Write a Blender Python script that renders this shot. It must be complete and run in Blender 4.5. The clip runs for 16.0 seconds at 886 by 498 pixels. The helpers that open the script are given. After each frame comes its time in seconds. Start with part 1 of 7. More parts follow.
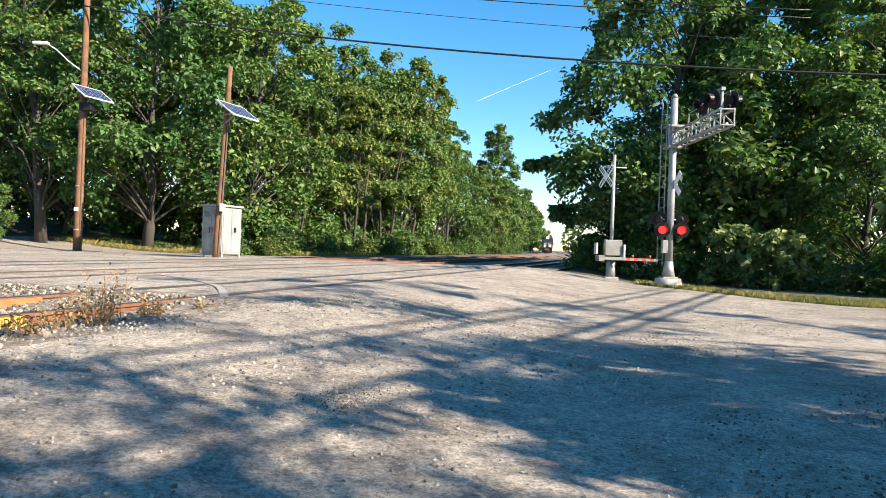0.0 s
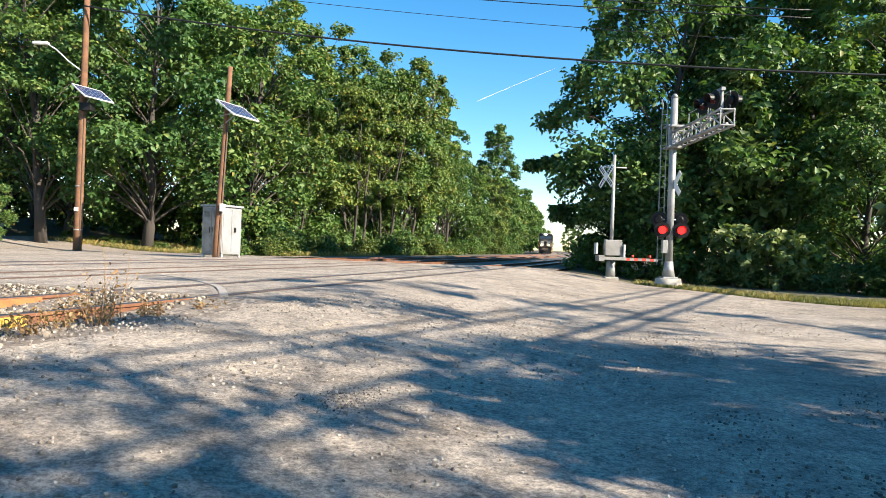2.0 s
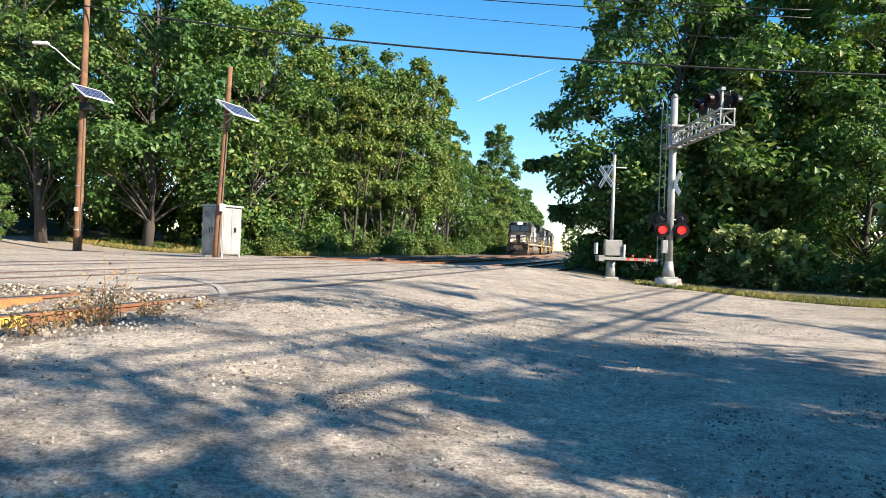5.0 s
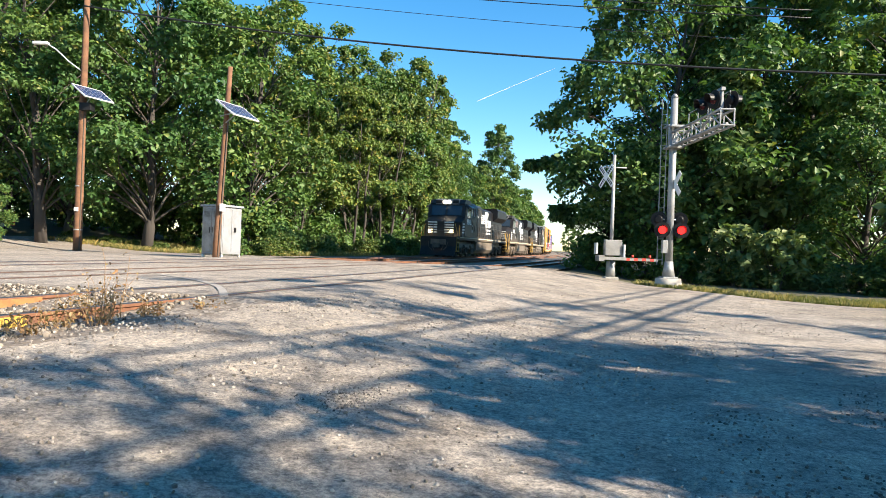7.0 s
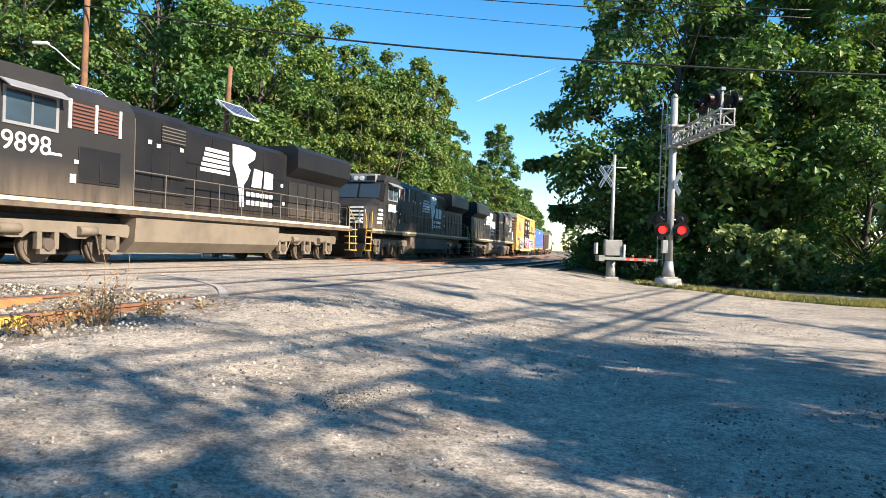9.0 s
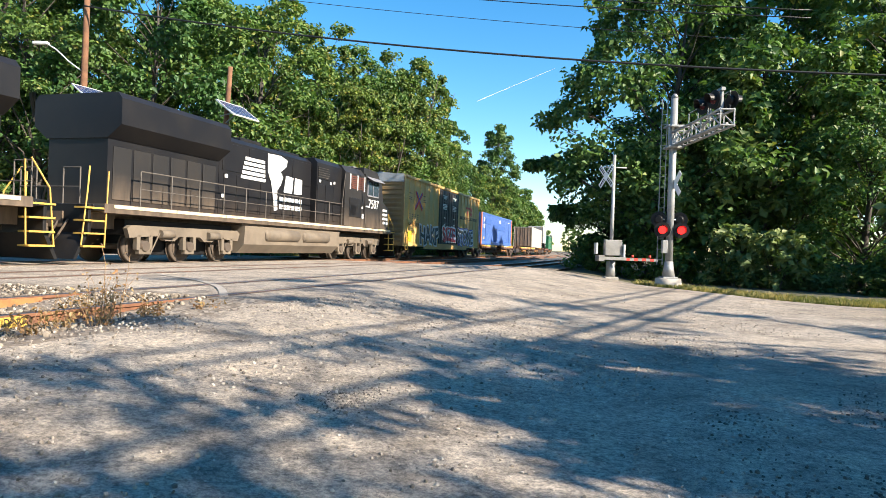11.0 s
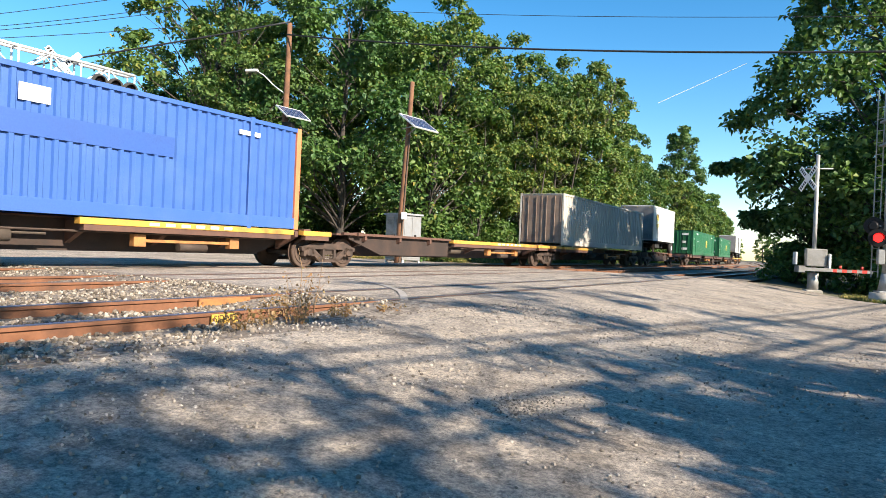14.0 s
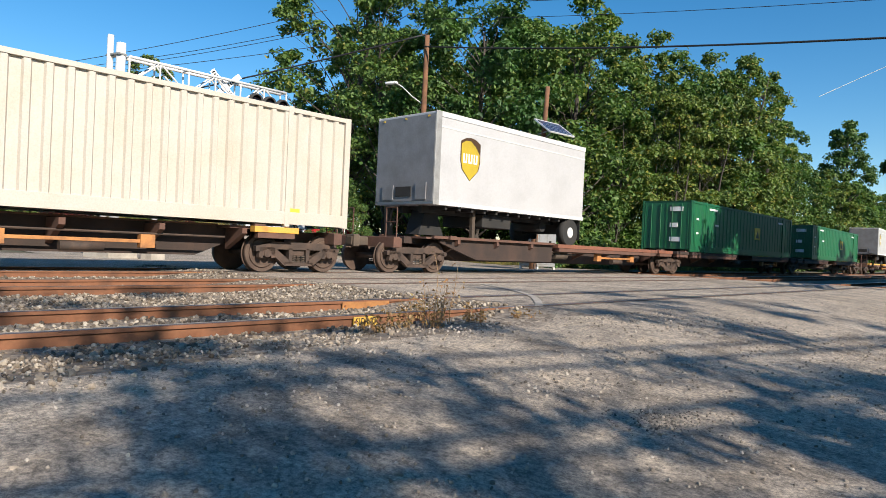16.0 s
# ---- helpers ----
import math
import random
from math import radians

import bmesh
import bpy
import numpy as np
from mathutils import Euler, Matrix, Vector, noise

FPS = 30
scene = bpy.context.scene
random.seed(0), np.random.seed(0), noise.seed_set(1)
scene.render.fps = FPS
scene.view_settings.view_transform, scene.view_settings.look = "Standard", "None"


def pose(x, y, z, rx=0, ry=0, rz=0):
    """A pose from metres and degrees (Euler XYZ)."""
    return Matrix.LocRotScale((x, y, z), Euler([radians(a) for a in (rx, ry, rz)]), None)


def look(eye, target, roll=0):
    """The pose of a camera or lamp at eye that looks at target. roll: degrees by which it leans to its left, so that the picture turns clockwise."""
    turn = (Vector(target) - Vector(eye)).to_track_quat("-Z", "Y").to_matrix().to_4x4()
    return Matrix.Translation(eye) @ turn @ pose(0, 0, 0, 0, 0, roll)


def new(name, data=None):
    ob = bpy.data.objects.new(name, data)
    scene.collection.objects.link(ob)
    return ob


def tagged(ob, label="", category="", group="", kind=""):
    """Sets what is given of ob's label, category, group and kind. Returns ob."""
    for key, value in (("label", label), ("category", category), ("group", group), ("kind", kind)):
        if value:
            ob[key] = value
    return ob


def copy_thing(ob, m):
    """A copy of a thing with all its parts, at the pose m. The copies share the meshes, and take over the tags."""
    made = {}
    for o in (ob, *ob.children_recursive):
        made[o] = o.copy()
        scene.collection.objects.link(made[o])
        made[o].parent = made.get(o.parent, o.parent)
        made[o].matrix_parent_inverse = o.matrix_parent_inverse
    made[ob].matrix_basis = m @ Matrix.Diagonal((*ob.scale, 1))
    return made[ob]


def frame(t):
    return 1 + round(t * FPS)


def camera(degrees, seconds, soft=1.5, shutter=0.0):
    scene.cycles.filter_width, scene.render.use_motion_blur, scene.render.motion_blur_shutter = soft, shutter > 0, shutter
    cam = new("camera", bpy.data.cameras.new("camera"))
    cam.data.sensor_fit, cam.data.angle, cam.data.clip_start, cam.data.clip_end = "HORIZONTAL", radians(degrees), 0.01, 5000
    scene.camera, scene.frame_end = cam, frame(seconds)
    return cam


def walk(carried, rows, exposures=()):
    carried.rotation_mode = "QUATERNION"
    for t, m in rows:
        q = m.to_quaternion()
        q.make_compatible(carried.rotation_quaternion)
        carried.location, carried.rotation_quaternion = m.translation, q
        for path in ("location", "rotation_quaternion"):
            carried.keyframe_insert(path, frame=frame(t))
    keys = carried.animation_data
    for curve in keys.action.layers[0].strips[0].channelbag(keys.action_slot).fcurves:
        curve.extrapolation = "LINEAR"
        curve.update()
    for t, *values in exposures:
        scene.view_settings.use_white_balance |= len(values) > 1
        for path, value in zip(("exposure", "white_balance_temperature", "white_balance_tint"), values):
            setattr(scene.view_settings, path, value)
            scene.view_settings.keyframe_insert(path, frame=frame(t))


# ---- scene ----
cam = camera(67.2, 16.0, soft=0.65)
EYE_Z = 0.78


def cam_pose(yaw, pitch, roll):
    return pose(0, 0, EYE_Z, 90 + pitch, roll, yaw)


walk(cam, [
    (0.0, cam_pose(0, -0.19, -2.03)), (13.2, cam_pose(0, -0.19, -2.03)), (13.4, cam_pose(1.1, -0.16, -2.1)),
    (13.5, cam_pose(2.63, -0.14, -2.16)), (13.7, cam_pose(7.0, -0.14, -2.28)), (14.0, cam_pose(14.93, -0.146, -2.45)),
    (14.25, cam_pose(20.9, -0.13, -2.5)), (14.5, cam_pose(24.94, -0.11, -2.53)), (14.75, cam_pose(26.25, -0.12, -2.55)),
    (15.0, cam_pose(26.47, -0.127, -2.547)), (16.0, cam_pose(26.47, -0.127, -2.547))],
    exposures=[(0.0, 1.52, 6600, 11), (13.0, 1.52, 6600, 11), (14.5, 1.18, 6600, 12), (15.2, 0.96, 6500, 12), (16.0, 0.72, 6400, 12)])

# ---- sky, sun ----
SUN_AZ = Vector((0.88, -0.475))      # from the place towards the sun
SUN_EL = 31.0
world = bpy.data.worlds.new("sky")
scene.world = world
world.use_nodes = True
wn = world.node_tree
sky = wn.nodes.new("ShaderNodeTexSky")
sky.sky_type = "NISHITA"
sky.sun_disc = False
sky.sun_elevation = radians(SUN_EL)
sky.sun_rotation = math.atan2(SUN_AZ.x, SUN_AZ.y)
sky.air_density, sky.dust_density, sky.ozone_density = 1.0, 0.0, 2.6
deep = wn.nodes.new("ShaderNodeHueSaturation")
deep.inputs["Hue"].default_value, deep.inputs["Saturation"].default_value, deep.inputs["Value"].default_value = 0.495, 1.36, 1.0
wn.links.new(sky.outputs[0], deep.inputs["Color"])
wn.links.new(deep.outputs[0], wn.nodes["Background"].inputs[0])
wn.nodes["Background"].inputs[1].default_value = 0.088
sun = new("sun", bpy.data.lights.new("sun", "SUN"))
sun.data.energy, sun.data.angle, sun.data.color = 5.0, radians(0.5), (1.0, 0.90, 0.75)
sd = Vector((SUN_AZ.x * math.cos(radians(SUN_EL)), SUN_AZ.y * math.cos(radians(SUN_EL)), math.sin(radians(SUN_EL))))
sun.matrix_world = look(sd * 60, (0, 0, 0))


# ---- the railway line ----
A0, A1, BEND_S, BEND_K = radians(17.38), radians(9.17), 24.6, radians(0.056)
D_MAIN = 15.1
BEND_L = (A0 - A1) / BEND_K


def line(s, q=0.0):
    """Place and heading on the main track's centre line at s metres; q metres to the camera's side of it."""
    x, y = -D_MAIN * math.cos(A0), D_MAIN * math.sin(A0)
    u = min(s, BEND_S)
    x, y, a = x + math.sin(A0) * u, y + math.cos(A0) * u, A0
    if s > BEND_S:
        u = min(s - BEND_S, BEND_L)
        a = A0 - BEND_K * u
        x += (math.cos(a) - math.cos(A0)) / BEND_K
        y += -(math.sin(a) - math.sin(A0)) / BEND_K
        v = s - BEND_S - u
        x, y = x + math.sin(a) * v, y + math.cos(a) * v
    return x + q * math.cos(a), y - q * math.sin(a), a


def sq(x, y):
    """The s and q of a place."""
    s = x * math.sin(A0) + y * math.cos(A0)
    for _ in range(6):
        lx, ly, a = line(s)
        s += (x - lx) * math.sin(a) + (y - ly) * math.cos(a)
    lx, ly, a = line(s)
    return s, (x - lx) * math.cos(a) - (y - ly) * math.sin(a)


def ramp(v, a, b):
    k = min(1.0, max(0.0, (v - a) / (b - a)))
    return k * k * (3 - 2 * k)


def level(s, q):
    """Height of the paved ground; the rail heads lie at 0."""
    z = -0.012
    z -= 0.42 * ramp(q, 9.5, 15.0)
    z -= 0.10 * ramp(-q, 1.6, 6.0)
    z += 2.4 * ramp(-q, 14, 44) * (1 - 0.6 * ramp(s, 45, 90))
    return z


TRACK_Q = (0.0, 4.05, 8.6)
ROAD_S0, ROAD_S1 = 7.6, 28.0


def bed(q):
    return ramp(q, -3.4, -2.2) * (1 - ramp(q, 10.0, 11.6))


def ground_z(x, y):
    s, q = sq(x, y)
    z = level(s, q) - 0.03 - 0.26 * bed(q)
    if s > 29:
        z += 0.10 * noise.noise((x * 0.15, y * 0.15, 0)) * (1 - bed(q)) * ramp(s, 29, 34)
    return z


# ---- materials ----
def nodes_of(name):
    m = bpy.data.materials.new(name)
    m.use_nodes = True
    nt = m.node_tree
    return m, nt, nt.nodes["Principled BSDF"]


def coords(nt, world_space=False):
    if world_space:
        return nt.nodes.new("ShaderNodeNewGeometry").outputs["Position"]
    return nt.nodes.new("ShaderNodeTexCoord").outputs["Object"]


def tex(nt, vec, scale, detail=4.0, rough=0.6):
    n = nt.nodes.new("ShaderNodeTexNoise")
    n.inputs["Scale"].default_value, n.inputs["Detail"].default_value, n.inputs["Roughness"].default_value = scale, detail, rough
    nt.links.new(vec, n.inputs["Vector"])
    return n.outputs["Fac"]


def stops(nt, fac, pairs):
    r = nt.nodes.new("ShaderNodeValToRGB")
    e = r.color_ramp.elements
    e[0].position, e[0].color = pairs[0][0], (*pairs[0][1], 1)
    e[1].position, e[1].color = pairs[-1][0], (*pairs[-1][1], 1)
    for p, c in pairs[1:-1]:
        k = e.new(p)
        k.color = (*c, 1)
    nt.links.new(fac, r.inputs[0])
    return r.outputs[0]


def blend(nt, fac, a, b, mode="MIX"):
    m = nt.nodes.new("ShaderNodeMix")
    m.data_type, m.blend_type = "RGBA", mode
    for sock, v in ((m.inputs[0], fac), (m.inputs[6], a), (m.inputs[7], b)):
        if isinstance(v, (int, float)):
            sock.default_value = v
        elif isinstance(v, tuple):
            sock.default_value = (*v, 1)
        else:
            nt.links.new(v, sock)
    return m.outputs[2]


def bump(nt, bsdf, fac, strength, dist=0.01):
    b = nt.nodes.new("ShaderNodeBump")
    b.inputs["Strength"].default_value, b.inputs["Distance"].default_value = strength, dist
    nt.links.new(fac, b.inputs["Height"])
    nt.links.new(b.outputs[0], bsdf.inputs["Normal"])


def plain(name, col, rough=0.6, metal=0.0, grime=(0.06, 0.05, 0.04), amount=0.35, scale=1.5, fine=30.0, relief=0.12):
    """A painted or raw surface with dirt in patches and a fine grain."""
    m, nt, b = nodes_of(name)
    v = coords(nt)
    n1, n2 = tex(nt, v, scale), tex(nt, v, fine, 3)
    f = stops(nt, n1, [(0.42, (0, 0, 0)), (0.75, (amount, amount, amount))])
    c = blend(nt, f, col, grime)
    c = blend(nt, 0.25, c, stops(nt, n2, [(0.3, (0.35, 0.35, 0.35)), (0.7, (1, 1, 1))]), "MULTIPLY")
    nt.links.new(c, b.inputs["Base Color"])
    b.inputs["Roughness"].default_value, b.inputs["Metallic"].default_value = rough, metal
    if relief:
        bump(nt, b, n2, relief, 0.004)
    return m


def dusty(name, col, rough, low, high, dust, grime):
    """Dark paint with road dust that thins out upwards from the frame, broken by streaks."""
    m = plain(name, col, rough, grime=grime, amount=0.4, scale=0.9)
    nt = m.node_tree
    b = nt.nodes["Principled BSDF"]
    was = b.inputs["Base Color"].links[0].from_socket
    v = coords(nt)
    sep = nt.nodes.new("ShaderNodeSeparateXYZ")
    nt.links.new(v, sep.inputs[0])
    mr = nt.nodes.new("ShaderNodeMapRange")
    mr.inputs["From Min"].default_value, mr.inputs["From Max"].default_value = high, low
    nt.links.new(sep.outputs["Z"], mr.inputs["Value"])
    sc = nt.nodes.new("ShaderNodeMapping")
    sc.inputs["Scale"].default_value = (1.0, 2.6, 0.5)
    nt.links.new(v, sc.inputs["Vector"])
    k = nt.nodes.new("ShaderNodeMath")
    k.operation = "MULTIPLY"
    nt.links.new(mr.outputs[0], k.inputs[0])
    nt.links.new(stops(nt, tex(nt, sc.outputs[0], 1.6, 5), [(0.3, (0.35, 0.35, 0.35)), (0.65, (1, 1, 1))]), k.inputs[1])
    nt.links.new(blend(nt, k.outputs[0], was, dust), b.inputs["Base Color"])
    b.inputs["Specular IOR Level"].default_value = 0.25
    return m


def glow(name, col, strength):
    m, nt, b = nodes_of(name)
    b.inputs["Base Color"].default_value = (*col, 1)
    b.inputs["Emission Color"].default_value = (*col, 1)
    b.inputs["Emission Strength"].default_value = strength
    return m


def gravel_mat(name, tones, size, dusty):
    m, nt, b = nodes_of(name)
    v = coords(nt, True)
    vor = nt.nodes.new("ShaderNodeTexVoronoi")
    vor.inputs["Scale"].default_value = size
    nt.links.new(v, vor.inputs["Vector"])
    bw = nt.nodes.new("ShaderNodeRGBToBW")
    nt.links.new(vor.outputs["Color"], bw.inputs[0])
    c = stops(nt, bw.outputs[0], [(0.1, tones[0]), (0.5, tones[1]), (0.9, tones[2])])
    n = tex(nt, v, 0.6)
    c = blend(nt, stops(nt, n, [(0.4, (0, 0, 0)), (0.65, (0.8, 0.8, 0.8))]), c, dusty)
    nt.links.new(c, b.inputs["Base Color"])
    b.inputs["Roughness"].default_value = 0.95
    bump(nt, b, vor.outputs["Distance"], 0.6, 0.03)
    return m


def road_mat():
    m, nt, b = nodes_of("dusty_asphalt")
    v = coords(nt, True)
    big, mid, fine, grit = tex(nt, v, 0.22, 5), tex(nt, v, 1.3, 6, 0.7), tex(nt, v, 30, 4, 0.9), tex(nt, v, 9, 5, 0.85)
    c = stops(nt, big, [(0.3, (0.222, 0.188, 0.153)), (0.5, (0.294, 0.254, 0.212)), (0.7, (0.360, 0.314, 0.265))])
    c = blend(nt, 0.9, c, stops(nt, mid, [(0.34, (0.5, 0.48, 0.46)), (0.5, (1, 1, 1)), (0.68, (1.3, 1.25, 1.15))]), "MULTIPLY")
    c = blend(nt, 0.8, c, stops(nt, grit, [(0.34, (0.35, 0.35, 0.35)), (0.48, (0.95, 0.95, 0.95)), (0.64, (1.4, 1.36, 1.3))]), "MULTIPLY")
    c = blend(nt, 0.6, c, stops(nt, fine, [(0.40, (0.22, 0.22, 0.22)), (0.5, (0.95, 0.95, 0.95)), (0.62, (1.8, 1.75, 1.65))]), "MULTIPLY")
    nt.links.new(c, b.inputs["Base Color"])
    b.inputs["Roughness"].default_value = 0.9
    bump(nt, b, blend(nt, 0.5, fine, grit), 0.8, 0.03)
    return m


def leaf_mat(name, dark, light, yellow, share=0.12):
    m, nt, b = nodes_of(name)
    g = nt.nodes.new("ShaderNodeNewGeometry")
    o = nt.nodes.new("ShaderNodeObjectInfo")
    c = stops(nt, g.outputs["Random Per Island"], [(0.0, dark), (0.6, light), (1.0 - share, light), (1.0, yellow)])
    c = blend(nt, 0.5, c, stops(nt, o.outputs["Random"], [(0.0, (0.7, 0.85, 0.7)), (0.5, (1, 1, 1)), (1.0, (1.22, 1.12, 0.92))]), "MULTIPLY")
    patches = tex(nt, coords(nt), 0.55, 3, 0.6)
    c = blend(nt, 0.8, c, stops(nt, patches, [(0.35, (0.55, 0.72, 0.6)), (0.5, (1, 1, 1)), (0.66, (1.32, 1.2, 0.95))]), "MULTIPLY")
    nt.links.new(c, b.inputs["Base Color"])
    b.inputs["Roughness"].default_value, b.inputs["Specular IOR Level"].default_value = 0.5, 0.32
    t = nt.nodes.new("ShaderNodeBsdfTranslucent")
    nt.links.new(blend(nt, 0.6, c, (0.86, 1.15, 0.34), "MULTIPLY"), t.inputs[0])
    mix = nt.nodes.new("ShaderNodeMixShader")
    mix.inputs[0].default_value = 0.34
    nt.links.new(b.outputs[0], mix.inputs[1])
    nt.links.new(t.outputs[0], mix.inputs[2])
    nt.links.new(mix.outputs[0], nt.nodes["Material Output"].inputs[0])
    return m


ROAD = road_mat()
BALLAST = gravel_mat("ballast_stone", ((0.06, 0.048, 0.038), (0.19, 0.155, 0.12), (0.36, 0.31, 0.25)), 22, (0.17, 0.13, 0.095))
LOT = gravel_mat("gravel_earth", ((0.12, 0.10, 0.08), (0.26, 0.22, 0.18), (0.42, 0.38, 0.33)), 30, (0.25, 0.20, 0.15))
EARTH = plain("leafy_earth", (0.09, 0.075, 0.045), 0.95, grime=(0.05, 0.07, 0.02), amount=0.9, scale=0.8, fine=12, relief=0.6)
RUST = plain("rusty_rail", (0.21, 0.088, 0.042), 0.85, grime=(0.07, 0.035, 0.022), amount=0.8, scale=3)
RAILHEAD = plain("worn_steel", (0.30, 0.28, 0.28), 0.28, 0.9, amount=0.2)
DULLHEAD = plain("dull_rail_head", (0.16, 0.10, 0.075), 0.6, 0.4, amount=0.4)
TIE = plain("old_timber", (0.13, 0.095, 0.07), 0.95, scale=4, amount=0.6)
YELLOWBAR = plain("faded_yellow_bar", (0.55, 0.34, 0.05), 0.7, grime=(0.18, 0.08, 0.04), amount=0.9, scale=7)
POLEWOOD = plain("brown_pole_wood", (0.21, 0.10, 0.05), 0.9, grime=(0.07, 0.04, 0.025), amount=0.8, scale=2.5, relief=0.5)
ALU = plain("galvanised_metal", (0.36, 0.36, 0.35), 0.55, 0.4, amount=0.3, scale=4)
ALUWHITE = plain("silver_paint", (0.72, 0.72, 0.70), 0.5, 0.15, amount=0.25, scale=3)
CONCRETE = plain("rough_concrete", (0.46, 0.42, 0.36), 0.92, amount=0.5, scale=2, relief=0.4)
BLACK = plain("black_paint", (0.012, 0.012, 0.013), 0.45, grime=(0.10, 0.08, 0.06), amount=0.15)
BLACK.node_tree.nodes["Principled BSDF"].inputs["Specular IOR Level"].default_value = 0.2
RUBBER = plain("rubber", (0.02, 0.02, 0.02), 0.85, amount=0.3)
WHITEPAINT = plain("white_paint", (0.80, 0.80, 0.78), 0.55, amount=0.15)
REDGLOW = glow("lit_red_lens", (1.0, 0.012, 0.010), 2.2)
LOCOBLACK = dusty("locomotive_black", (0.010, 0.010, 0.012), 0.46, 1.2, 2.2, (0.075, 0.056, 0.042), (0.03, 0.026, 0.022))
UNDER = plain("dusty_underframe", (0.075, 0.056, 0.042), 0.85, grime=(0.15, 0.11, 0.075), amount=0.6, scale=2)
TANK = plain("dusty_tank", (0.17, 0.135, 0.098), 0.8, grime=(0.065, 0.05, 0.038), amount=0.6, scale=1.2)
GLASS, _nt, _b = nodes_of("cab_glass")
_b.inputs["Base Color"].default_value, _b.inputs["Roughness"].default_value = (0.03, 0.045, 0.06, 1), 0.05
BOXYELLOW = plain("boxcar_yellow", (0.70, 0.44, 0.15), 0.55, grime=(0.45, 0.25, 0.08), amount=0.35, scale=0.8)
SPINEYELLOW = plain("flatcar_yellow", (0.66, 0.35, 0.055), 0.65, grime=(0.20, 0.085, 0.04), amount=0.85, scale=2)
SPINEORANGE = plain("worn_orange_steel", (0.46, 0.20, 0.06), 0.7, grime=(0.16, 0.07, 0.035), amount=0.9, scale=2.5)
BROWNSTEEL = plain("rusty_brown_steel", (0.13, 0.065, 0.045), 0.85, grime=(0.05, 0.035, 0.03), amount=0.7, scale=2)
RUSTBEAM = plain("rusty_red_beam", (0.22, 0.085, 0.05), 0.8, grime=(0.09, 0.045, 0.03), amount=0.7, scale=2)
TRUCKBROWN = plain("dirty_cast_steel", (0.050, 0.034, 0.026), 0.8, grime=(0.13, 0.08, 0.055), amount=0.7, scale=3)
DARKSTEEL = plain("dark_brown_steel", (0.035, 0.024, 0.020), 0.85, grime=(0.09, 0.05, 0.035), amount=0.6, scale=1.5)
BLUE = plain("container_blue", (0.040, 0.115, 0.37), 0.5, grime=(0.10, 0.18, 0.40), amount=0.3, scale=1.1)
BLUEDARK = plain("container_blue_patch", (0.034, 0.098, 0.34), 0.5, amount=0.1)
ORANGE = plain("container_orange_end", (0.78, 0.22, 0.09), 0.55, amount=0.4)
CREAM = plain("container_cream", (0.50, 0.46, 0.40), 0.5, grime=(0.42, 0.33, 0.21), amount=0.35, scale=0.9)
GREEN = plain("container_green", (0.008, 0.115, 0.045), 0.45, amount=0.25)
TRAILERWHITE = plain("trailer_white", (0.47, 0.47, 0.475), 0.4, amount=0.15, scale=1.0)
MARKWHITE = plain("white_lettering", (0.78, 0.78, 0.75), 0.6, amount=0.3, scale=3, relief=0)
MARKGOLD = plain("gold_lettering", (0.85, 0.55, 0.05), 0.5, amount=0.1, relief=0)
SHIELDGOLD = plain("olive_gold_paint", (0.46, 0.34, 0.03), 0.45, grime=(0.22, 0.15, 0.03), amount=0.7, scale=1.2, relief=0)
MARKBROWN = plain("brown_mark", (0.06, 0.03, 0.012), 0.5, amount=0.1, relief=0)
MARKRED = plain("red_mark", (0.65, 0.06, 0.04), 0.6, amount=0.2, relief=0)
MARKBLUE = plain("blue_mark", (0.06, 0.07, 0.45), 0.6, amount=0.2, relief=0)
BARK = plain("grey_bark", (0.062, 0.052, 0.044), 0.95, amount=0.6, scale=3, relief=0.6)
LEAF_OAK = leaf_mat("leaf_green", (0.036, 0.080, 0.022), (0.125, 0.205, 0.056), (0.24, 0.22, 0.05))
LEAF_LIGHT = leaf_mat("leaf_light_green", (0.050, 0.098, 0.026), (0.165, 0.23, 0.062), (0.29, 0.24, 0.055), 0.18)
LEAF_DARK = leaf_mat("leaf_dark_green", (0.030, 0.074, 0.024), (0.108, 0.19, 0.060), (0.19, 0.22, 0.06), 0.06)
LEAF_BROAD = leaf_mat("leaf_broad_pale", (0.06, 0.10, 0.035), (0.17, 0.22, 0.085), (0.28, 0.30, 0.12), 0.1)
WEED = leaf_mat("weed_green", (0.03, 0.06, 0.012), (0.10, 0.15, 0.035), (0.26, 0.22, 0.06), 0.25)
DRYWEED = plain("dry_weed", (0.36, 0.23, 0.12), 0.9, amount=0.5, relief=0)


# ---- mesh helpers ----
def part(name, bm, material, parent=None, label=""):
    """Links a bmesh as one mesh object, under its thing if one is given."""
    me = bpy.data.meshes.new(name)
    bm.to_mesh(me)
    bm.free()
    me.materials.append(material)
    ob = new(name, me)
    if parent:
        ob.parent = parent
    if label:
        tagged(ob, label)
    return ob


def thing(name, m, label, category, group=""):
    ob = new(name)
    ob.empty_display_size = 0.3
    ob.matrix_world = m
    return tagged(ob, label, category, group)


def box(bm, x0, x1, y0, y1, z0, z1, bev=0.0):
    vs = [bm.verts.new((x, y, z)) for x in (x0, x1) for y in (y0, y1) for z in (z0, z1)]
    fs = [bm.faces.new([vs[i] for i in f]) for f in ((0, 1, 3, 2), (4, 6, 7, 5), (0, 4, 5, 1), (2, 3, 7, 6), (0, 2, 6, 4), (1, 5, 7, 3))]
    if bev:
        es = {e for f in fs for e in f.edges}
        bmesh.ops.bevel(bm, geom=list(es), offset=bev, segments=2, affect="EDGES", profile=0.5)
    return bm


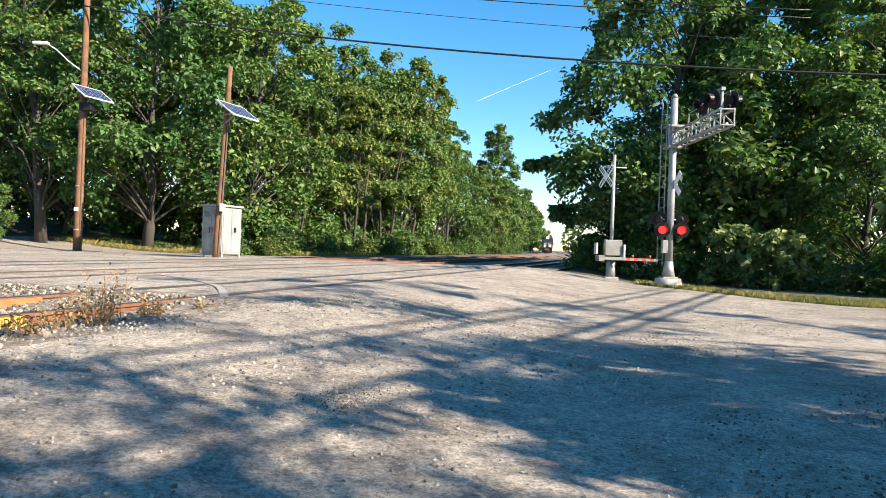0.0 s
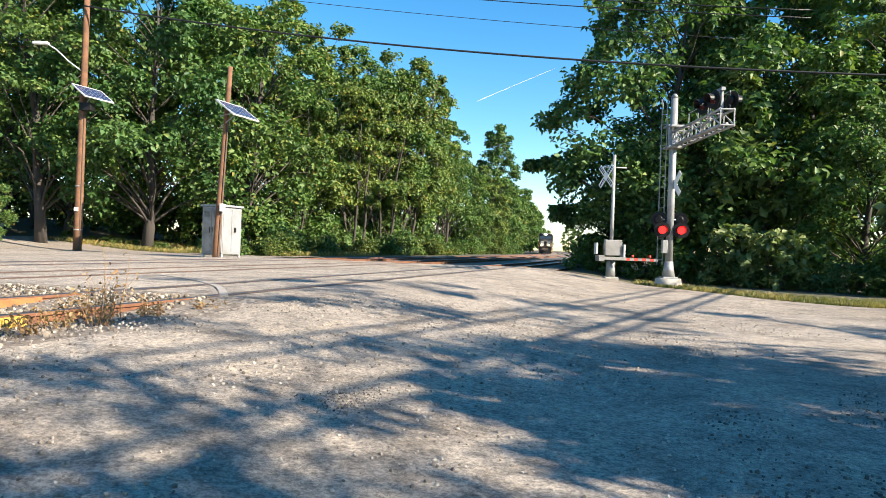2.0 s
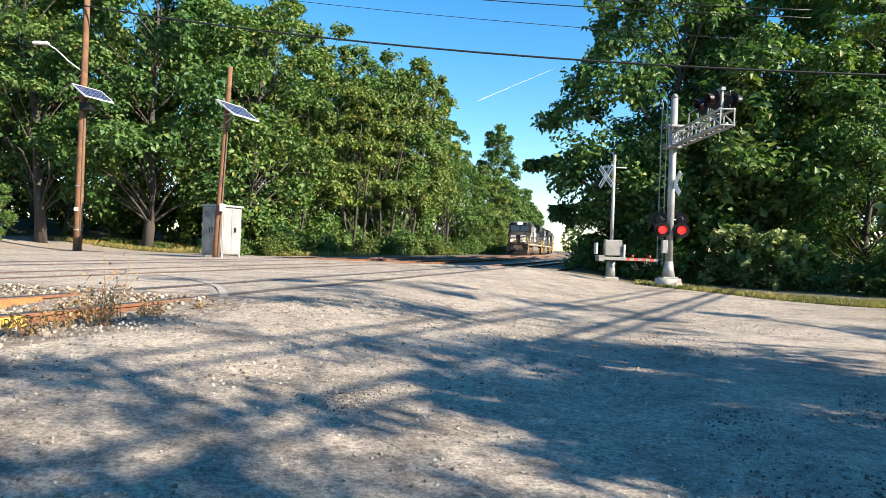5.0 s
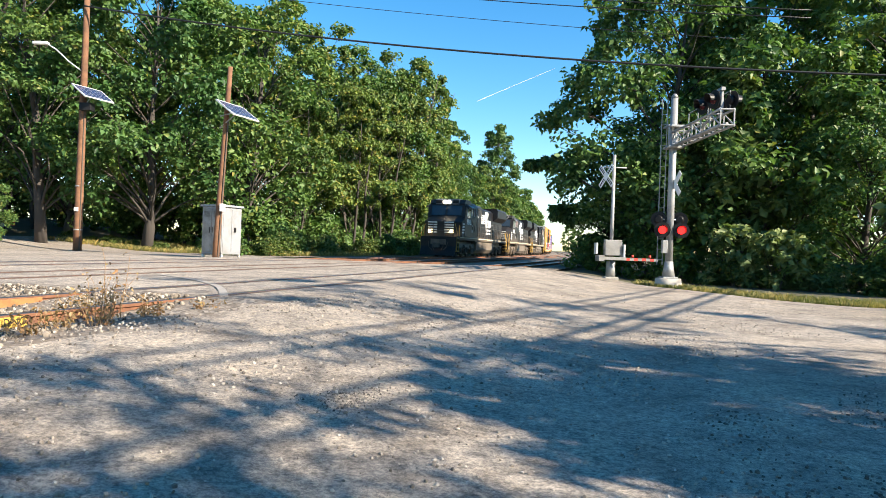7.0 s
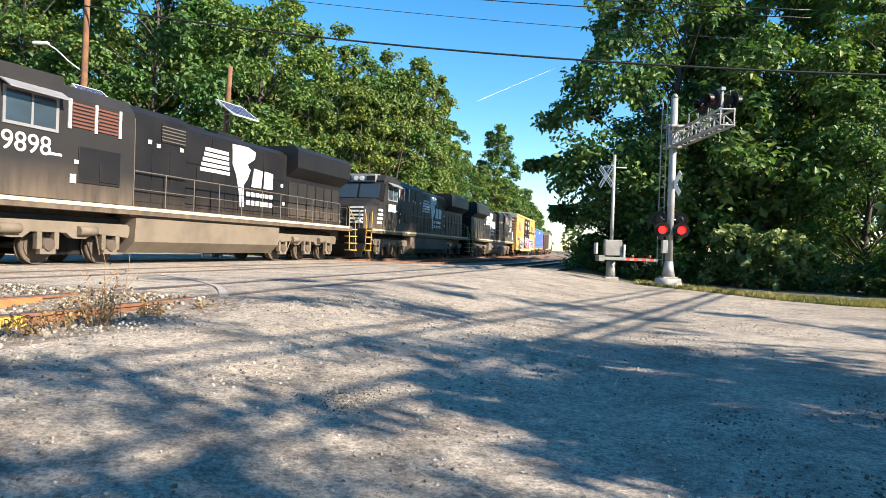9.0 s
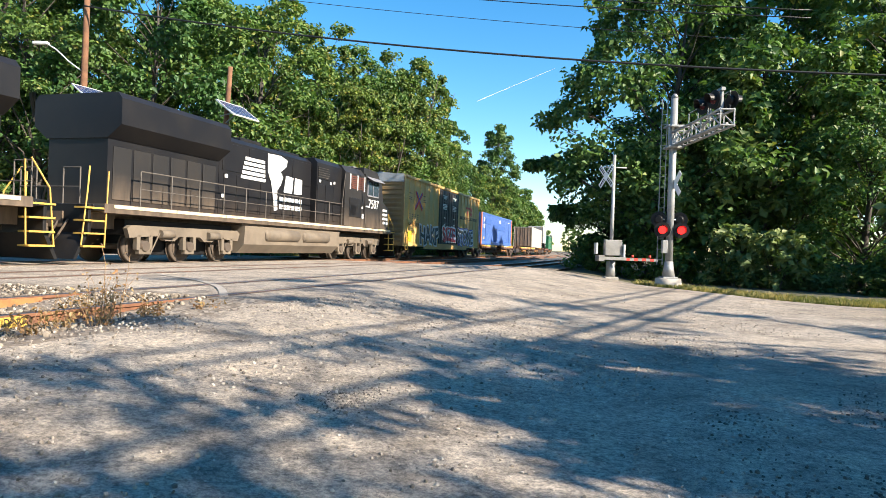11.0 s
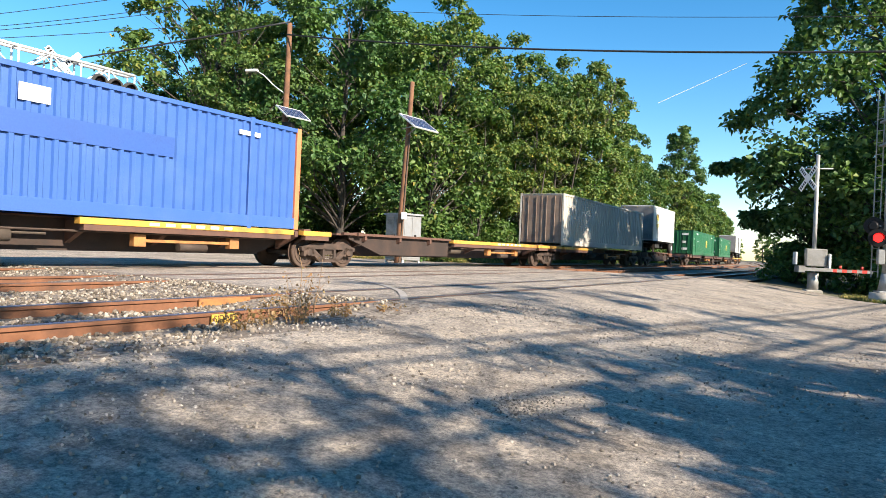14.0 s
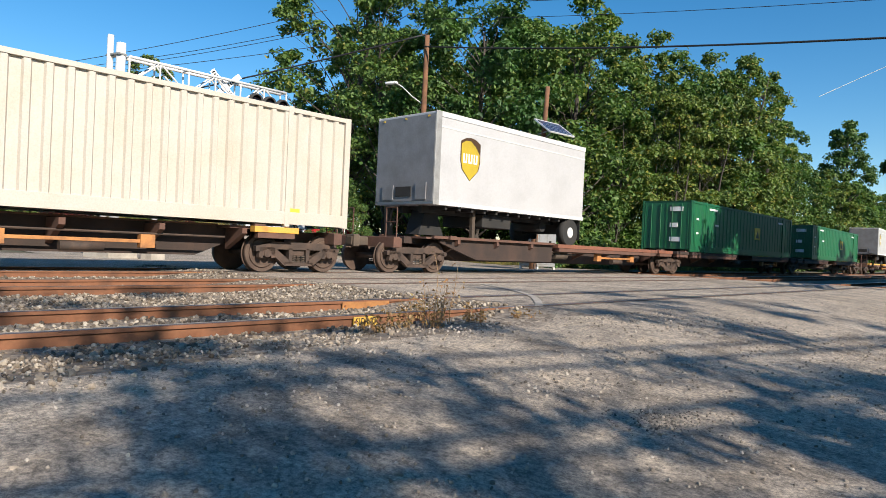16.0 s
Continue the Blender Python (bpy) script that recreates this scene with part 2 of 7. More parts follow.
def boxes(*dims, bev=0.0):
    bm = bmesh.new()
    for d in dims:
        box(bm, *d, bev=bev)
    return bm


def tube(bm, p0, p1, r0, r1=None, n=10, caps=True):
    p0, p1 = Vector(p0), Vector(p1)
    r1 = r0 if r1 is None else r1
    q = (p1 - p0).to_track_quat("Z", "Y")
    rings = []
    for p, r in ((p0, r0), (p1, r1)):
        rings.append([bm.verts.new(p + q @ Vector((r * math.cos(2 * math.pi * k / n), r * math.sin(2 * math.pi * k / n), 0))) for k in range(n)])
    for k in range(n):
        f = bm.faces.new((rings[0][k], rings[0][(k + 1) % n], rings[1][(k + 1) % n], rings[1][k]))
        f.smooth = n > 6
    if caps:
        bm.faces.new(rings[0][::-1])
        bm.faces.new(rings[1])
    return bm


def pipe(bm, pts, radii, n=8):
    """One continuous round bar through the points, with a radius at each."""
    rings = []
    for k, p in enumerate(pts):
        a, b = Vector(pts[max(0, k - 1)]), Vector(pts[min(len(pts) - 1, k + 1)])
        q = (b - a).to_track_quat("Z", "Y")
        rings.append([bm.verts.new(Vector(p) + q @ Vector((radii[k] * math.cos(2 * math.pi * j / n), radii[k] * math.sin(2 * math.pi * j / n), 0))) for j in range(n)])
    for r0, r1 in zip(rings, rings[1:]):
        for j in range(n):
            bm.faces.new((r0[j], r0[(j + 1) % n], r1[(j + 1) % n], r1[j])).smooth = True
    bm.faces.new(rings[0][::-1])
    bm.faces.new(rings[-1])
    return bm


def tubes(*rows, n=8):
    bm = bmesh.new()
    for r in rows:
        tube(bm, *r, n=n)
    return bm


def prism(bm, outline, axis, a, b):
    """An outline of (u, v) drawn out along an axis from a to b. axis x: (y, z); y: (x, z); z: (x, y)."""
    def at(u, v, w):
        return {"x": (w, u, v), "y": (u, w, v), "z": (u, v, w)}[axis]
    lo, hi = [[bm.verts.new(at(u, v, w)) for u, v in outline] for w in (a, b)]
    n = len(outline)
    bm.faces.new(lo[::-1])
    bm.faces.new(hi)
    for k in range(n):
        bm.faces.new((lo[k], lo[(k + 1) % n], hi[(k + 1) % n], hi[k]))
    bmesh.ops.recalc_face_normals(bm, faces=bm.faces[-n - 2:])
    return bm


def prisms(*rows):
    bm = bmesh.new()
    for r in rows:
        prism(bm, *r)
    return bm


def strokes(bm, x, pts, w, closed=False, t=0.012, flip=1):
    """A painted line of width w on a car's side: flat bars between (y, z) points, standing t proud of x."""
    ps = pts + pts[:1] if closed else pts
    for (ya, za), (yb, zb) in zip(ps, ps[1:]):
        d = Vector((yb - ya, zb - za))
        if d.length < 1e-4:
            continue
        d.normalize()
        n = Vector((-d.y, d.x)) * w / 2
        e = d * w * 0.35
        prism(bm, [(ya - e.x + n.x, za - e.y + n.y), (ya - e.x - n.x, za - e.y - n.y), (yb + e.x - n.x, zb + e.y - n.y), (yb + e.x + n.x, zb + e.y + n.y)], "x", x, x + t)
    return bm


def words(text, size, m, material, parent, name="lettering", depth=0.008, sx=1.0):
    """Letters in the built-in font as a mesh; the text runs along the pose's x and stands up along its y."""
    cu = bpy.data.curves.new(name, "FONT")
    cu.body, cu.size, cu.extrude, cu.align_x, cu.align_y = text, size, depth, "CENTER", "CENTER"
    tmp = bpy.data.objects.new("tmp", cu)
    scene.collection.objects.link(tmp)
    me = bpy.data.meshes.new_from_object(tmp.evaluated_get(bpy.context.evaluated_depsgraph_get()))
    bpy.data.objects.remove(tmp)
    me.transform(Matrix.Diagonal((sx, 1, 1, 1)))
    me.materials.clear()
    me.materials.append(material)
    ob = new(name, me)
    ob.parent = parent
    ob.matrix_local = m
    return ob


def on_side(y, z, x):
    """Pose for letters on the side of a car that faces +x; they read along +y."""
    return Matrix(((0, 0, 1, x), (1, 0, 0, y), (0, 1, 0, z), (0, 0, 0, 1)))


# ---- ground, road, track ----
def patch(name, cells, zf, material, label, category, kind="structure"):
    """A sheet over a grid of (x, y) rows."""
    bm = bmesh.new()
    rows = [[bm.verts.new((x, y, zf(x, y))) for x, y in r] for r in cells]
    for a, b in zip(rows, rows[1:]):
        for k in range(len(a) - 1):
            f = bm.faces.new((a[k], b[k], b[k + 1], a[k + 1]))
            f.smooth = True
    bmesh.ops.recalc_face_normals(bm, faces=bm.faces)
    if bm.faces[0].normal.z < 0:
        bmesh.ops.reverse_faces(bm, faces=bm.faces)
    return tagged(part(name, bm, material), label, category, kind=kind)


def spaced(a, b, centre, fine, growth=1.25):
    out, step, v = [centre], fine, centre
    while v < b:
        v += step
        step *= growth if v > centre + 40 * fine else 1.0
        out.append(min(v, b))
    v, step = centre, fine
    while v > a:
        v -= step
        step *= growth if v < centre - 40 * fine else 1.0
        out.insert(0, max(v, a))
    return out


gx, gy = spaced(-1500, 1500, 0, 1.0), spaced(-900, 2500, 15, 1.0)
patch("ground", [[(x, y) for y in gy] for x in gx], ground_z, EARTH, "brown earth with leaves and low weeds", "ground")


def sq_patch(name, s_rows, edge, zf, material, label, category, kind="structure"):
    cells = []
    for s in s_rows:
        cells.append([line(s, q)[:2] for q in edge(s)])
    return patch(name, cells, zf, material, label, category, kind)


def road_z(x, y):
    s, q = sq(x, y)
    return level(s, q) + 0.012 * noise.noise((x * 0.5, y * 0.5, 3)) * ramp(q, 10, 12)


def qs(a, b, step):
    n = max(1, int(round((b - a) / step)))
    return [a + (b - a) * k / n for k in range(n + 1)]


# the crossing with its lanes, the paved yard before it and the road that leaves it
def right_edge(q):
    return 28.0 - 2.2 * ramp(-q, 2.4, 3.4) + 1.8 * ramp(q, 3, 10) - 2.0 * ramp(q, 13.2, 15) - 7.6 * ramp(q, 13.2, 20.5) - 4.0 * ramp(q, 20, 40)


def left_edge(q):
    return 7.6 if q < 10.3 else 7.6 - 47 * ramp(q, 10.3, 12.8)


cells = []
for q in qs(-31, 45, 0.5):
    a, b = left_edge(q), right_edge(q)
    cells.append([line(a + (b - a) * k / 44, q)[:2] for k in range(45)])
patch("road", cells, road_z, ROAD, "dusty grey worn asphalt road over the crossing", "road")

cells = [[line(s, q)[:2] for q in qs(-3.2, 13.4, 0.4)] for s in qs(-45, 7.9, 1.0)]


def bed_z(x, y):
    s, q = sq(x, y)
    near = ramp(s, 5.6, 7.5) * (1 - ramp(s, 20, 27))
    z = -0.125 + (0.025 * noise.noise((x * 2, y * 2, 5)) + 0.02 * noise.noise((x * 7, y * 7, 6))) * (1 - 0.75 * near)
    z += 0.12 * near
    k = ramp(q, 9.6, 10.8)
    return z * (1 - k) + (level(s, q) - 0.012 + 0.01 * noise.noise((x * 5, y * 5, 4))) * k - 0.12 * ramp(-q, 1.9, 3.0)


patch("ballast_bed", cells, bed_z, BALLAST, "grey crushed stone ballast between rusty rails", "ballast")
cells = [[line(s, q)[:2] for q in qs(-3.2, 11.0, 0.6)] for s in qs(27.7, 70, 1.0) + qs(74, 420, 4.0)]
patch("ballast_bed", cells, bed_z, BALLAST, "grey crushed stone ballast leading into the distance", "ballast")
cells = [[line(s, q)[:2] for q in qs(-24, -3.3, 0.8)] for s in qs(25.85, 35, 0.8)]
patch("shoulder", cells, lambda x, y: ground_z(x, y) + 0.03, LOT, "pale gravel shoulder beside the road", "gravel")

cells = [[line(s, q)[:2] for q in qs(-13, -3.0, 0.8)] for s in qs(-30, 7.62, 1.2)]
patch("shoulder", cells, lambda x, y: ground_z(x, y) + 0.03, LOT, "pale gravel strip beyond the tracks", "gravel")

RAIL_OUT = [(-0.075, -0.172), (0.075, -0.172), (0.075, -0.158), (0.012, -0.14), (0.012, -0.05), (0.036, -0.038), (0.036, -0.008), (0.028, 0.0), (-0.028, 0.0), (-0.036, -0.008), (-0.036, -0.038), (-0.012, -0.05), (-0.012, -0.14), (-0.075, -0.158)]


def rail(parent, q, s0, s1, step, head):
    """One rail between two stations, its head a part of its own."""
    rows = qs(s0, s1, step)
    bm, top = bmesh.new(), bmesh.new()
    rings, tops = [], []
    for s in rows:
        x, y, a = line(s, q)
        rings.append([bm.verts.new((x + u * math.cos(a), y - u * math.sin(a), w)) for u, w in RAIL_OUT])
        tops.append([top.verts.new((x + u * math.cos(a), y - u * math.sin(a), w)) for u, w in ((-0.027, 0.003), (0.027, 0.003), (0.034, -0.004), (-0.034, -0.004))])
    for bm_, rs in ((bm, rings), (top, tops)):
        n = len(rs[0])
        for r0, r1 in zip(rs, rs[1:]):
            for k in range(n):
                bm_.faces.new((r0[k], r0[(k + 1) % n], r1[(k + 1) % n], r1[k]))
        bm_.faces.new(rs[0][::-1])
        bm_.faces.new(rs[-1])
        bmesh.ops.recalc_face_normals(bm_, faces=bm_.faces)
    ob = part("rail", bm, RUST, parent)
    part("rail_head", top, head, ob, "worn running surface")


tie_bm = boxes((-1.3, 1.3, -0.115, 0.115, -0.34, -0.14), bev=0.012)
tie_mesh = bpy.data.meshes.new("tie")
tie_bm.to_mesh(tie_mesh)
tie_mesh.materials.append(TIE)
for n, q0 in enumerate(TRACK_Q):
    track = thing("railway_track", Matrix(), "rusty railway track with weathered timber ties" if n else "polished main line track with timber ties", "railway track", "tracks of the line")
    for side in (-0.75, 0.75):
        for s0, s1, st in ((-45, 30, 2.5), (30, 420, 6.0)):
            rail(track, q0 + side, s0, s1, st, RAILHEAD if n != 1 else DULLHEAD)
    for side in (-0.66, 0.66, -0.84, 0.84):
        bm = bmesh.new()
        cuts = qs(ROAD_S0, ROAD_S1 - 0.4, 1.0)
        rows = [[bm.verts.new((*line(s, q0 + side + e)[:2], -0.004)) for e in (-0.035, 0.035)] for s in cuts]
        for r0, r1 in zip(rows, rows[1:]):
            bm.faces.new((r0[0], r1[0], r1[1], r0[1]))
        bmesh.ops.recalc_face_normals(bm, faces=bm.faces)
        part("flangeway", bm, TIE, track, "dark groove beside the rail in the road")
    for k in range(100):
        s = -42 + 0.55 * k if k < 90 else 28.3 + 0.55 * (k - 90)
        if ROAD_S0 - 0.3 < s < ROAD_S1:
            continue
        x, y, a = line(s, q0)
        o = new("tie", tie_mesh)
        o.parent = track
        o.matrix_world = pose(x, y, random.uniform(-0.012, 0.0), 0, 0, -math.degrees(a) + random.uniform(-1, 1))


plate_bm = boxes((-0.19, 0.19, -0.09, 0.09, -0.178, -0.160), *[(x - 0.018, x + 0.018, y - 0.014, y + 0.014, -0.162, -0.132) for x, y in ((-0.10, -0.05), (-0.10, 0.05), (0.10, -0.05), (0.10, 0.05))])
plate_mesh = bpy.data.meshes.new("tie_plate")
plate_bm.to_mesh(plate_mesh)
plate_mesh.materials.append(RUST)
for q0 in TRACK_Q:
    track = [o for o in bpy.data.objects if o.name.startswith("railway_track")][TRACK_Q.index(q0)]
    for k in range(75, 90):
        s = -42 + 0.55 * k
        for e in (-0.75, 0.75):
            x, y, a = line(s, q0 + e)
            if s < ROAD_S0 - 0.3:
                o = new("tie_plate", plate_mesh)
                o.parent = track
                o.matrix_world = pose(x, y, 0, 0, 0, -math.degrees(a))


def stones(name, spots, size, material, label, rng):
    """Broken stones, each a squashed eight-sided lump, as one mesh."""
    n = len(spots)
    g = (1 + 5 ** 0.5) / 2
    base = np.array([(0, a, b * g) for a in (-1, 1) for b in (-1, 1)] + [(a, b * g, 0) for a in (-1, 1) for b in (-1, 1)] + [(a * g, 0, b) for a in (-1, 1) for b in (-1, 1)], float) / 1.9
    hull = bmesh.new()
    for p in base:
        hull.verts.new(p)
    bmesh.ops.convex_hull(hull, input=hull.verts)
    hull.verts.index_update()
    tri = np.array([[v.index for v in f.verts] for f in hull.faces])
    base = np.array([v.co[:] for v in hull.verts])
    hull.free()
    k = len(base)
    r = size * (0.4 + 0.9 * rng.random((n, 1, 1)) ** 1.4) * (0.75 + 0.5 * rng.random((n, k, 1)))
    rot, _ = np.linalg.qr(rng.normal(size=(n, 3, 3)))
    flat = 0.55 + 0.45 * rng.random((n, 1, 3))
    v = np.einsum("nij,nkj->nki", rot, base[None] * r * flat) + np.array(spots)[:, None, :]
    me = bpy.data.meshes.new(name)
    me.from_pydata(v.reshape(-1, 3).tolist(), [], (np.arange(n)[:, None, None] * k + tri).reshape(-1, 3).tolist())
    me.materials.append(material)
    return tagged(new(name, me), label, "gravel", kind="stuff")


def stone_mat(name, tones):
    m, nt, b = nodes_of(name)
    g = nt.nodes.new("ShaderNodeNewGeometry")
    c = stops(nt, g.outputs["Random Per Island"], [(0.0, tones[0]), (0.35, tones[1]), (0.7, tones[2]), (1.0, tones[3])])
    n = tex(nt, coords(nt, True), 60, 3)
    c = blend(nt, 0.4, c, stops(nt, n, [(0.3, (0.5, 0.5, 0.5)), (0.7, (1.2, 1.2, 1.2))]), "MULTIPLY")
    nt.links.new(c, b.inputs["Base Color"])
    b.inputs["Roughness"].default_value = 0.9
    return m


STONE = stone_mat("crushed_stone", ((0.05, 0.038, 0.028), (0.15, 0.12, 0.088), (0.27, 0.225, 0.175), (0.42, 0.37, 0.30)))
PEBBLE = stone_mat("yard_pebbles", ((0.09, 0.075, 0.06), (0.22, 0.185, 0.15), (0.32, 0.275, 0.225), (0.46, 0.41, 0.35)))
srng = np.random.default_rng(8)
spots = []
rails_q = [q + e for q in TRACK_Q for e in (-0.75, 0.75)]
while len(spots) < 12000:
    s, q = (0.3 + 7.2 * srng.random(), 4.9 + 6.6 * srng.random()) if srng.random() < 0.62 else ((1.5 + 6.0 * srng.random(), -2.6 + 7.6 * srng.random()) if srng.random() < 0.8 else (-9 + 10 * srng.random(), -2.6 + 13 * srng.random()))
    if q > 11.2 or q > 9.7 + 0.30 * (6.6 - s) * (0.35 + 0.65 * srng.random()):
        continue
    if min(abs(q - r) for r in rails_q) < 0.09:
        continue
    x, y, _ = line(s, q)
    spots.append((x, y, (bed_z(x, y) if s < left_edge(q) else level(s, q)) + 0.008))
stones("ballast_stones", spots, 0.030, STONE, "loose grey and tan broken ballast stones", srng)
spots = []
while len(spots) < 8000:
    s, q = -9 + 20 * srng.random(), 10.4 + 5.5 * srng.random() ** 1.6
    x, y, _ = line(s, q)
    if noise.noise((x * 0.7, y * 0.7, 2)) < srng.normal() * 0.25 - 0.02:
        continue
    spots.append((x, y, level(s, q) + 0.004))
stones("yard_gravel", spots, 0.015, PEBBLE, "small loose gravel on dusty asphalt", srng)
spots = []
while len(spots) < 4500:
    x, y = -6 + 16 * srng.random(), 2 + 18 * srng.random()
    s, q = sq(x, y)
    if noise.noise((x * 0.5, y * 0.5, 9)) < 0.05 or q < 10.5 or s > right_edge(q) - 0.3:
        continue
    spots.append((x, y, level(s, q) + 0.004))
stones("road_grit", spots, 0.014, PEBBLE, "scattered grit on the worn asphalt", srng)

# a broken hole in the asphalt and the coarse loose gravel beside the yard
DARKGRIT = stone_mat("dark_gravel", ((0.04, 0.035, 0.03), (0.10, 0.088, 0.075), (0.17, 0.15, 0.13), (0.27, 0.245, 0.21)))
spots = []
while len(spots) < 420:
    u, v = srng.normal() * 0.13, srng.normal() * 0.20
    x, y = -0.62 + u + 0.3 * v, 4.7 + v
    spots.append((x, y, road_z(x, y) + 0.002))
stones("pothole_rubble", spots, 0.012, DARKGRIT, "dark broken asphalt in a shallow hole", srng)
spots = []
while len(spots) < 3200:
    x, y = 1.2 + 4.0 * srng.random(), 2.4 + 4.4 * srng.random()
    if noise.noise((x * 0.9, y * 0.9, 7)) * 1.1 + 1.1 - 0.75 * max(0, 2.2 - x) - 0.62 * max(0, y - 2.9 - 0.45 * (x - 1.2)) < 0.75 * srng.random():
        continue
    spots.append((x, y, road_z(x, y) + 0.003))
stones("loose_gravel", spots, 0.014, DARKGRIT, "coarse dark loose gravel at the yard's edge", srng)

# faded white line on the asphalt
bm = bmesh.new()
rows = []
for k in range(13):
    u = k / 12
    x, y = -5.9 + 2.9 * u + 0.35 * math.sin(math.pi * u), 13.9 - 4.7 * u + 0.2 * math.sin(math.pi * u)
    rows.append([bm.verts.new((x + d * 0.86, y + d * 0.5, road_z(x, y) + 0.012)) for d in (-0.06, 0.06)])
for r0, r1 in zip(rows, rows[1:]):
    bm.faces.new((r0[0], r1[0], r1[1], r0[1]))
bmesh.ops.recalc_face_normals(bm, faces=bm.faces)
tagged(part("road_marking", bm, plain("worn_line_paint", (0.37, 0.335, 0.29), 0.9, grime=(0.27, 0.24, 0.205), amount=1.0, scale=6)), "faded white line worn into the asphalt", "road marking", kind="structure")


# ---- trees and scrub ----
LEAF_SHAPE = ((0, 0, 0), (0.32, 0.42, 0.06), (0.0, 1.0, -0.10), (-0.32, 0.42, 0.06))


def leaf_mesh(name, clumps, per, size, material, rng, flat=0.6):
    """Leaves round the given clump centres (x, y, z, radius): each two folded triangles, its face turned outward and up to the light."""
    cl = np.array(clumps)
    n = len(cl) * per
    c = np.repeat(cl, per, axis=0)
    d = rng.normal(size=(n, 3))
    d /= np.linalg.norm(d, axis=1, keepdims=True)
    r = rng.random(n) ** 0.36
    pos = c[:, :3] + d * (r * c[:, 3])[:, None] * np.array((1, 1, flat))
    face = d * 0.75 + rng.normal(size=(n, 3)) * 0.42 + np.array((0, 0, 0.55))
    face /= np.linalg.norm(face, axis=1, keepdims=True)
    side = np.cross(face, rng.normal(size=(n, 3)))
    side /= np.linalg.norm(side, axis=1, keepdims=True)
    out, up = np.cross(side, face), face
    sz = size * (0.6 + 0.8 * rng.random(n))[:, None]
    vs = np.empty((n, 4, 3))
    for k, (a, b, h) in enumerate(LEAF_SHAPE):
        vs[:, k] = pos + sz * (side * a + out * b + up * h * 2)
    me = bpy.data.meshes.new(name)
    base = np.arange(n)[:, None] * 4
    faces = np.concatenate((base + np.array((0, 1, 2)), base + np.array((0, 2, 3))))
    me.vertices.add(n * 4)
    me.vertices.foreach_set("co", vs.reshape(-1))
    me.loops.add(len(faces) * 3)
    me.loops.foreach_set("vertex_index", faces.reshape(-1).astype(np.int32))
    me.polygons.add(len(faces))
    me.polygons.foreach_set("loop_start", (np.arange(len(faces)) * 3).astype(np.int32))
    me.polygons.foreach_set("loop_total", np.full(len(faces), 3, np.int32))
    me.update(calc_edges=True)
    me.materials.append(material)
    return me


def limb(bm, rng, p, d, length, r, depth, tips, n=7):
    """A tapered, bent limb that forks; the ends are gathered in tips."""
    segs = 3
    for k in range(segs):
        q = p + d * (length / segs)
        r2 = r * (0.82 if k < segs - 1 else 0.7)
        tube(bm, p, q, r, r2, n=n, caps=False)
        d = (d + Vector(rng.normal(size=3)) * 0.16 + Vector((0, 0, 0.05))).normalized()
        p, r = q, r2
        if depth > 0 and k >= 1:
            side = (d + Vector(rng.normal(size=3)) * 0.75).normalized()
            limb(bm, rng, p, side, length * 0.62, r * 0.55, depth - 1, tips, max(4, n - 2))
    if depth > 0:
        for _ in range(2):
            side = (d + Vector(rng.normal(size=3)) * 0.6).normalized()
            limb(bm, rng, p, side, length * 0.68, r * 0.7, depth - 1, tips, max(4, n - 2))
    tips.append((p.x, p.y, p.z))


def tree_kind(seed, height, spread, low, leaf, leaf_size, n_clumps, per, trunk_r, stems=1, shape=1.0, clump=1.0, reach=0.5):
    """A tree at the origin: trunk with limbs, crown of leaf clumps. low: where the crown begins, as a share of the height."""
    rng = np.random.default_rng(seed)
    bm, tips = bmesh.new(), []
    for k in range(stems):
        d = Vector((rng.normal() * 0.08 + (k - (stems - 1) / 2) * 0.25, rng.normal() * 0.08, 1)).normalized()
        limb(bm, rng, Vector((k * 0.3 - 0.15 * (stems - 1), 0, -0.3)), d, height * reach, trunk_r, 2, tips, 9)
    clumps = []
    for _ in range(n_clumps):
        u = rng.random()
        z = height * (low + (1 - low) * u)
        w = spread * (math.sin(math.pi * min(1.0, 0.12 + 0.83 * u ** shape)) ** 0.7)
        a, rr = rng.random() * 6.283, w * (0.35 + 0.65 * rng.random() ** 0.5)
        lump = 1 + 0.24 * math.sin(3 * a + seed + 4 * u) + 0.10 * math.sin(7 * a + 9 * u)
        clumps.append((rr * lump * math.cos(a), rr * lump * math.sin(a), z, clump * spread * (0.13 + 0.17 * rng.random())))
    for t in tips:
        if t[2] > height * low and math.hypot(t[0], t[1]) < spread * 1.05:
            clumps.append((*t, clump * spread * 0.2))
    if clump == 1.0:        # keep the twigs of a full crown inside its leaves
        for v in bm.verts:
            r, most = math.hypot(v.co.x, v.co.y), spread * 0.62 * max(0.35, min(1.0, 2.2 * (1.0 - v.co.z / height)))
            if r > most:
                f = (most + 0.12 * (r - most)) / r
                v.co.x, v.co.y = v.co.x * f, v.co.y * f
            v.co.z = min(v.co.z, height * 0.86 + 0.08 * (v.co.z - height * 0.86))
    root = thing("tree", Matrix(), "leafy deciduous tree with a grey trunk", "tree", "trees along the line")
    part("trunk", bm, BARK, root)
    crown = new("crown", leaf_mesh("crown", clumps, per, leaf_size, leaf, rng))
    crown.parent = root
    return root


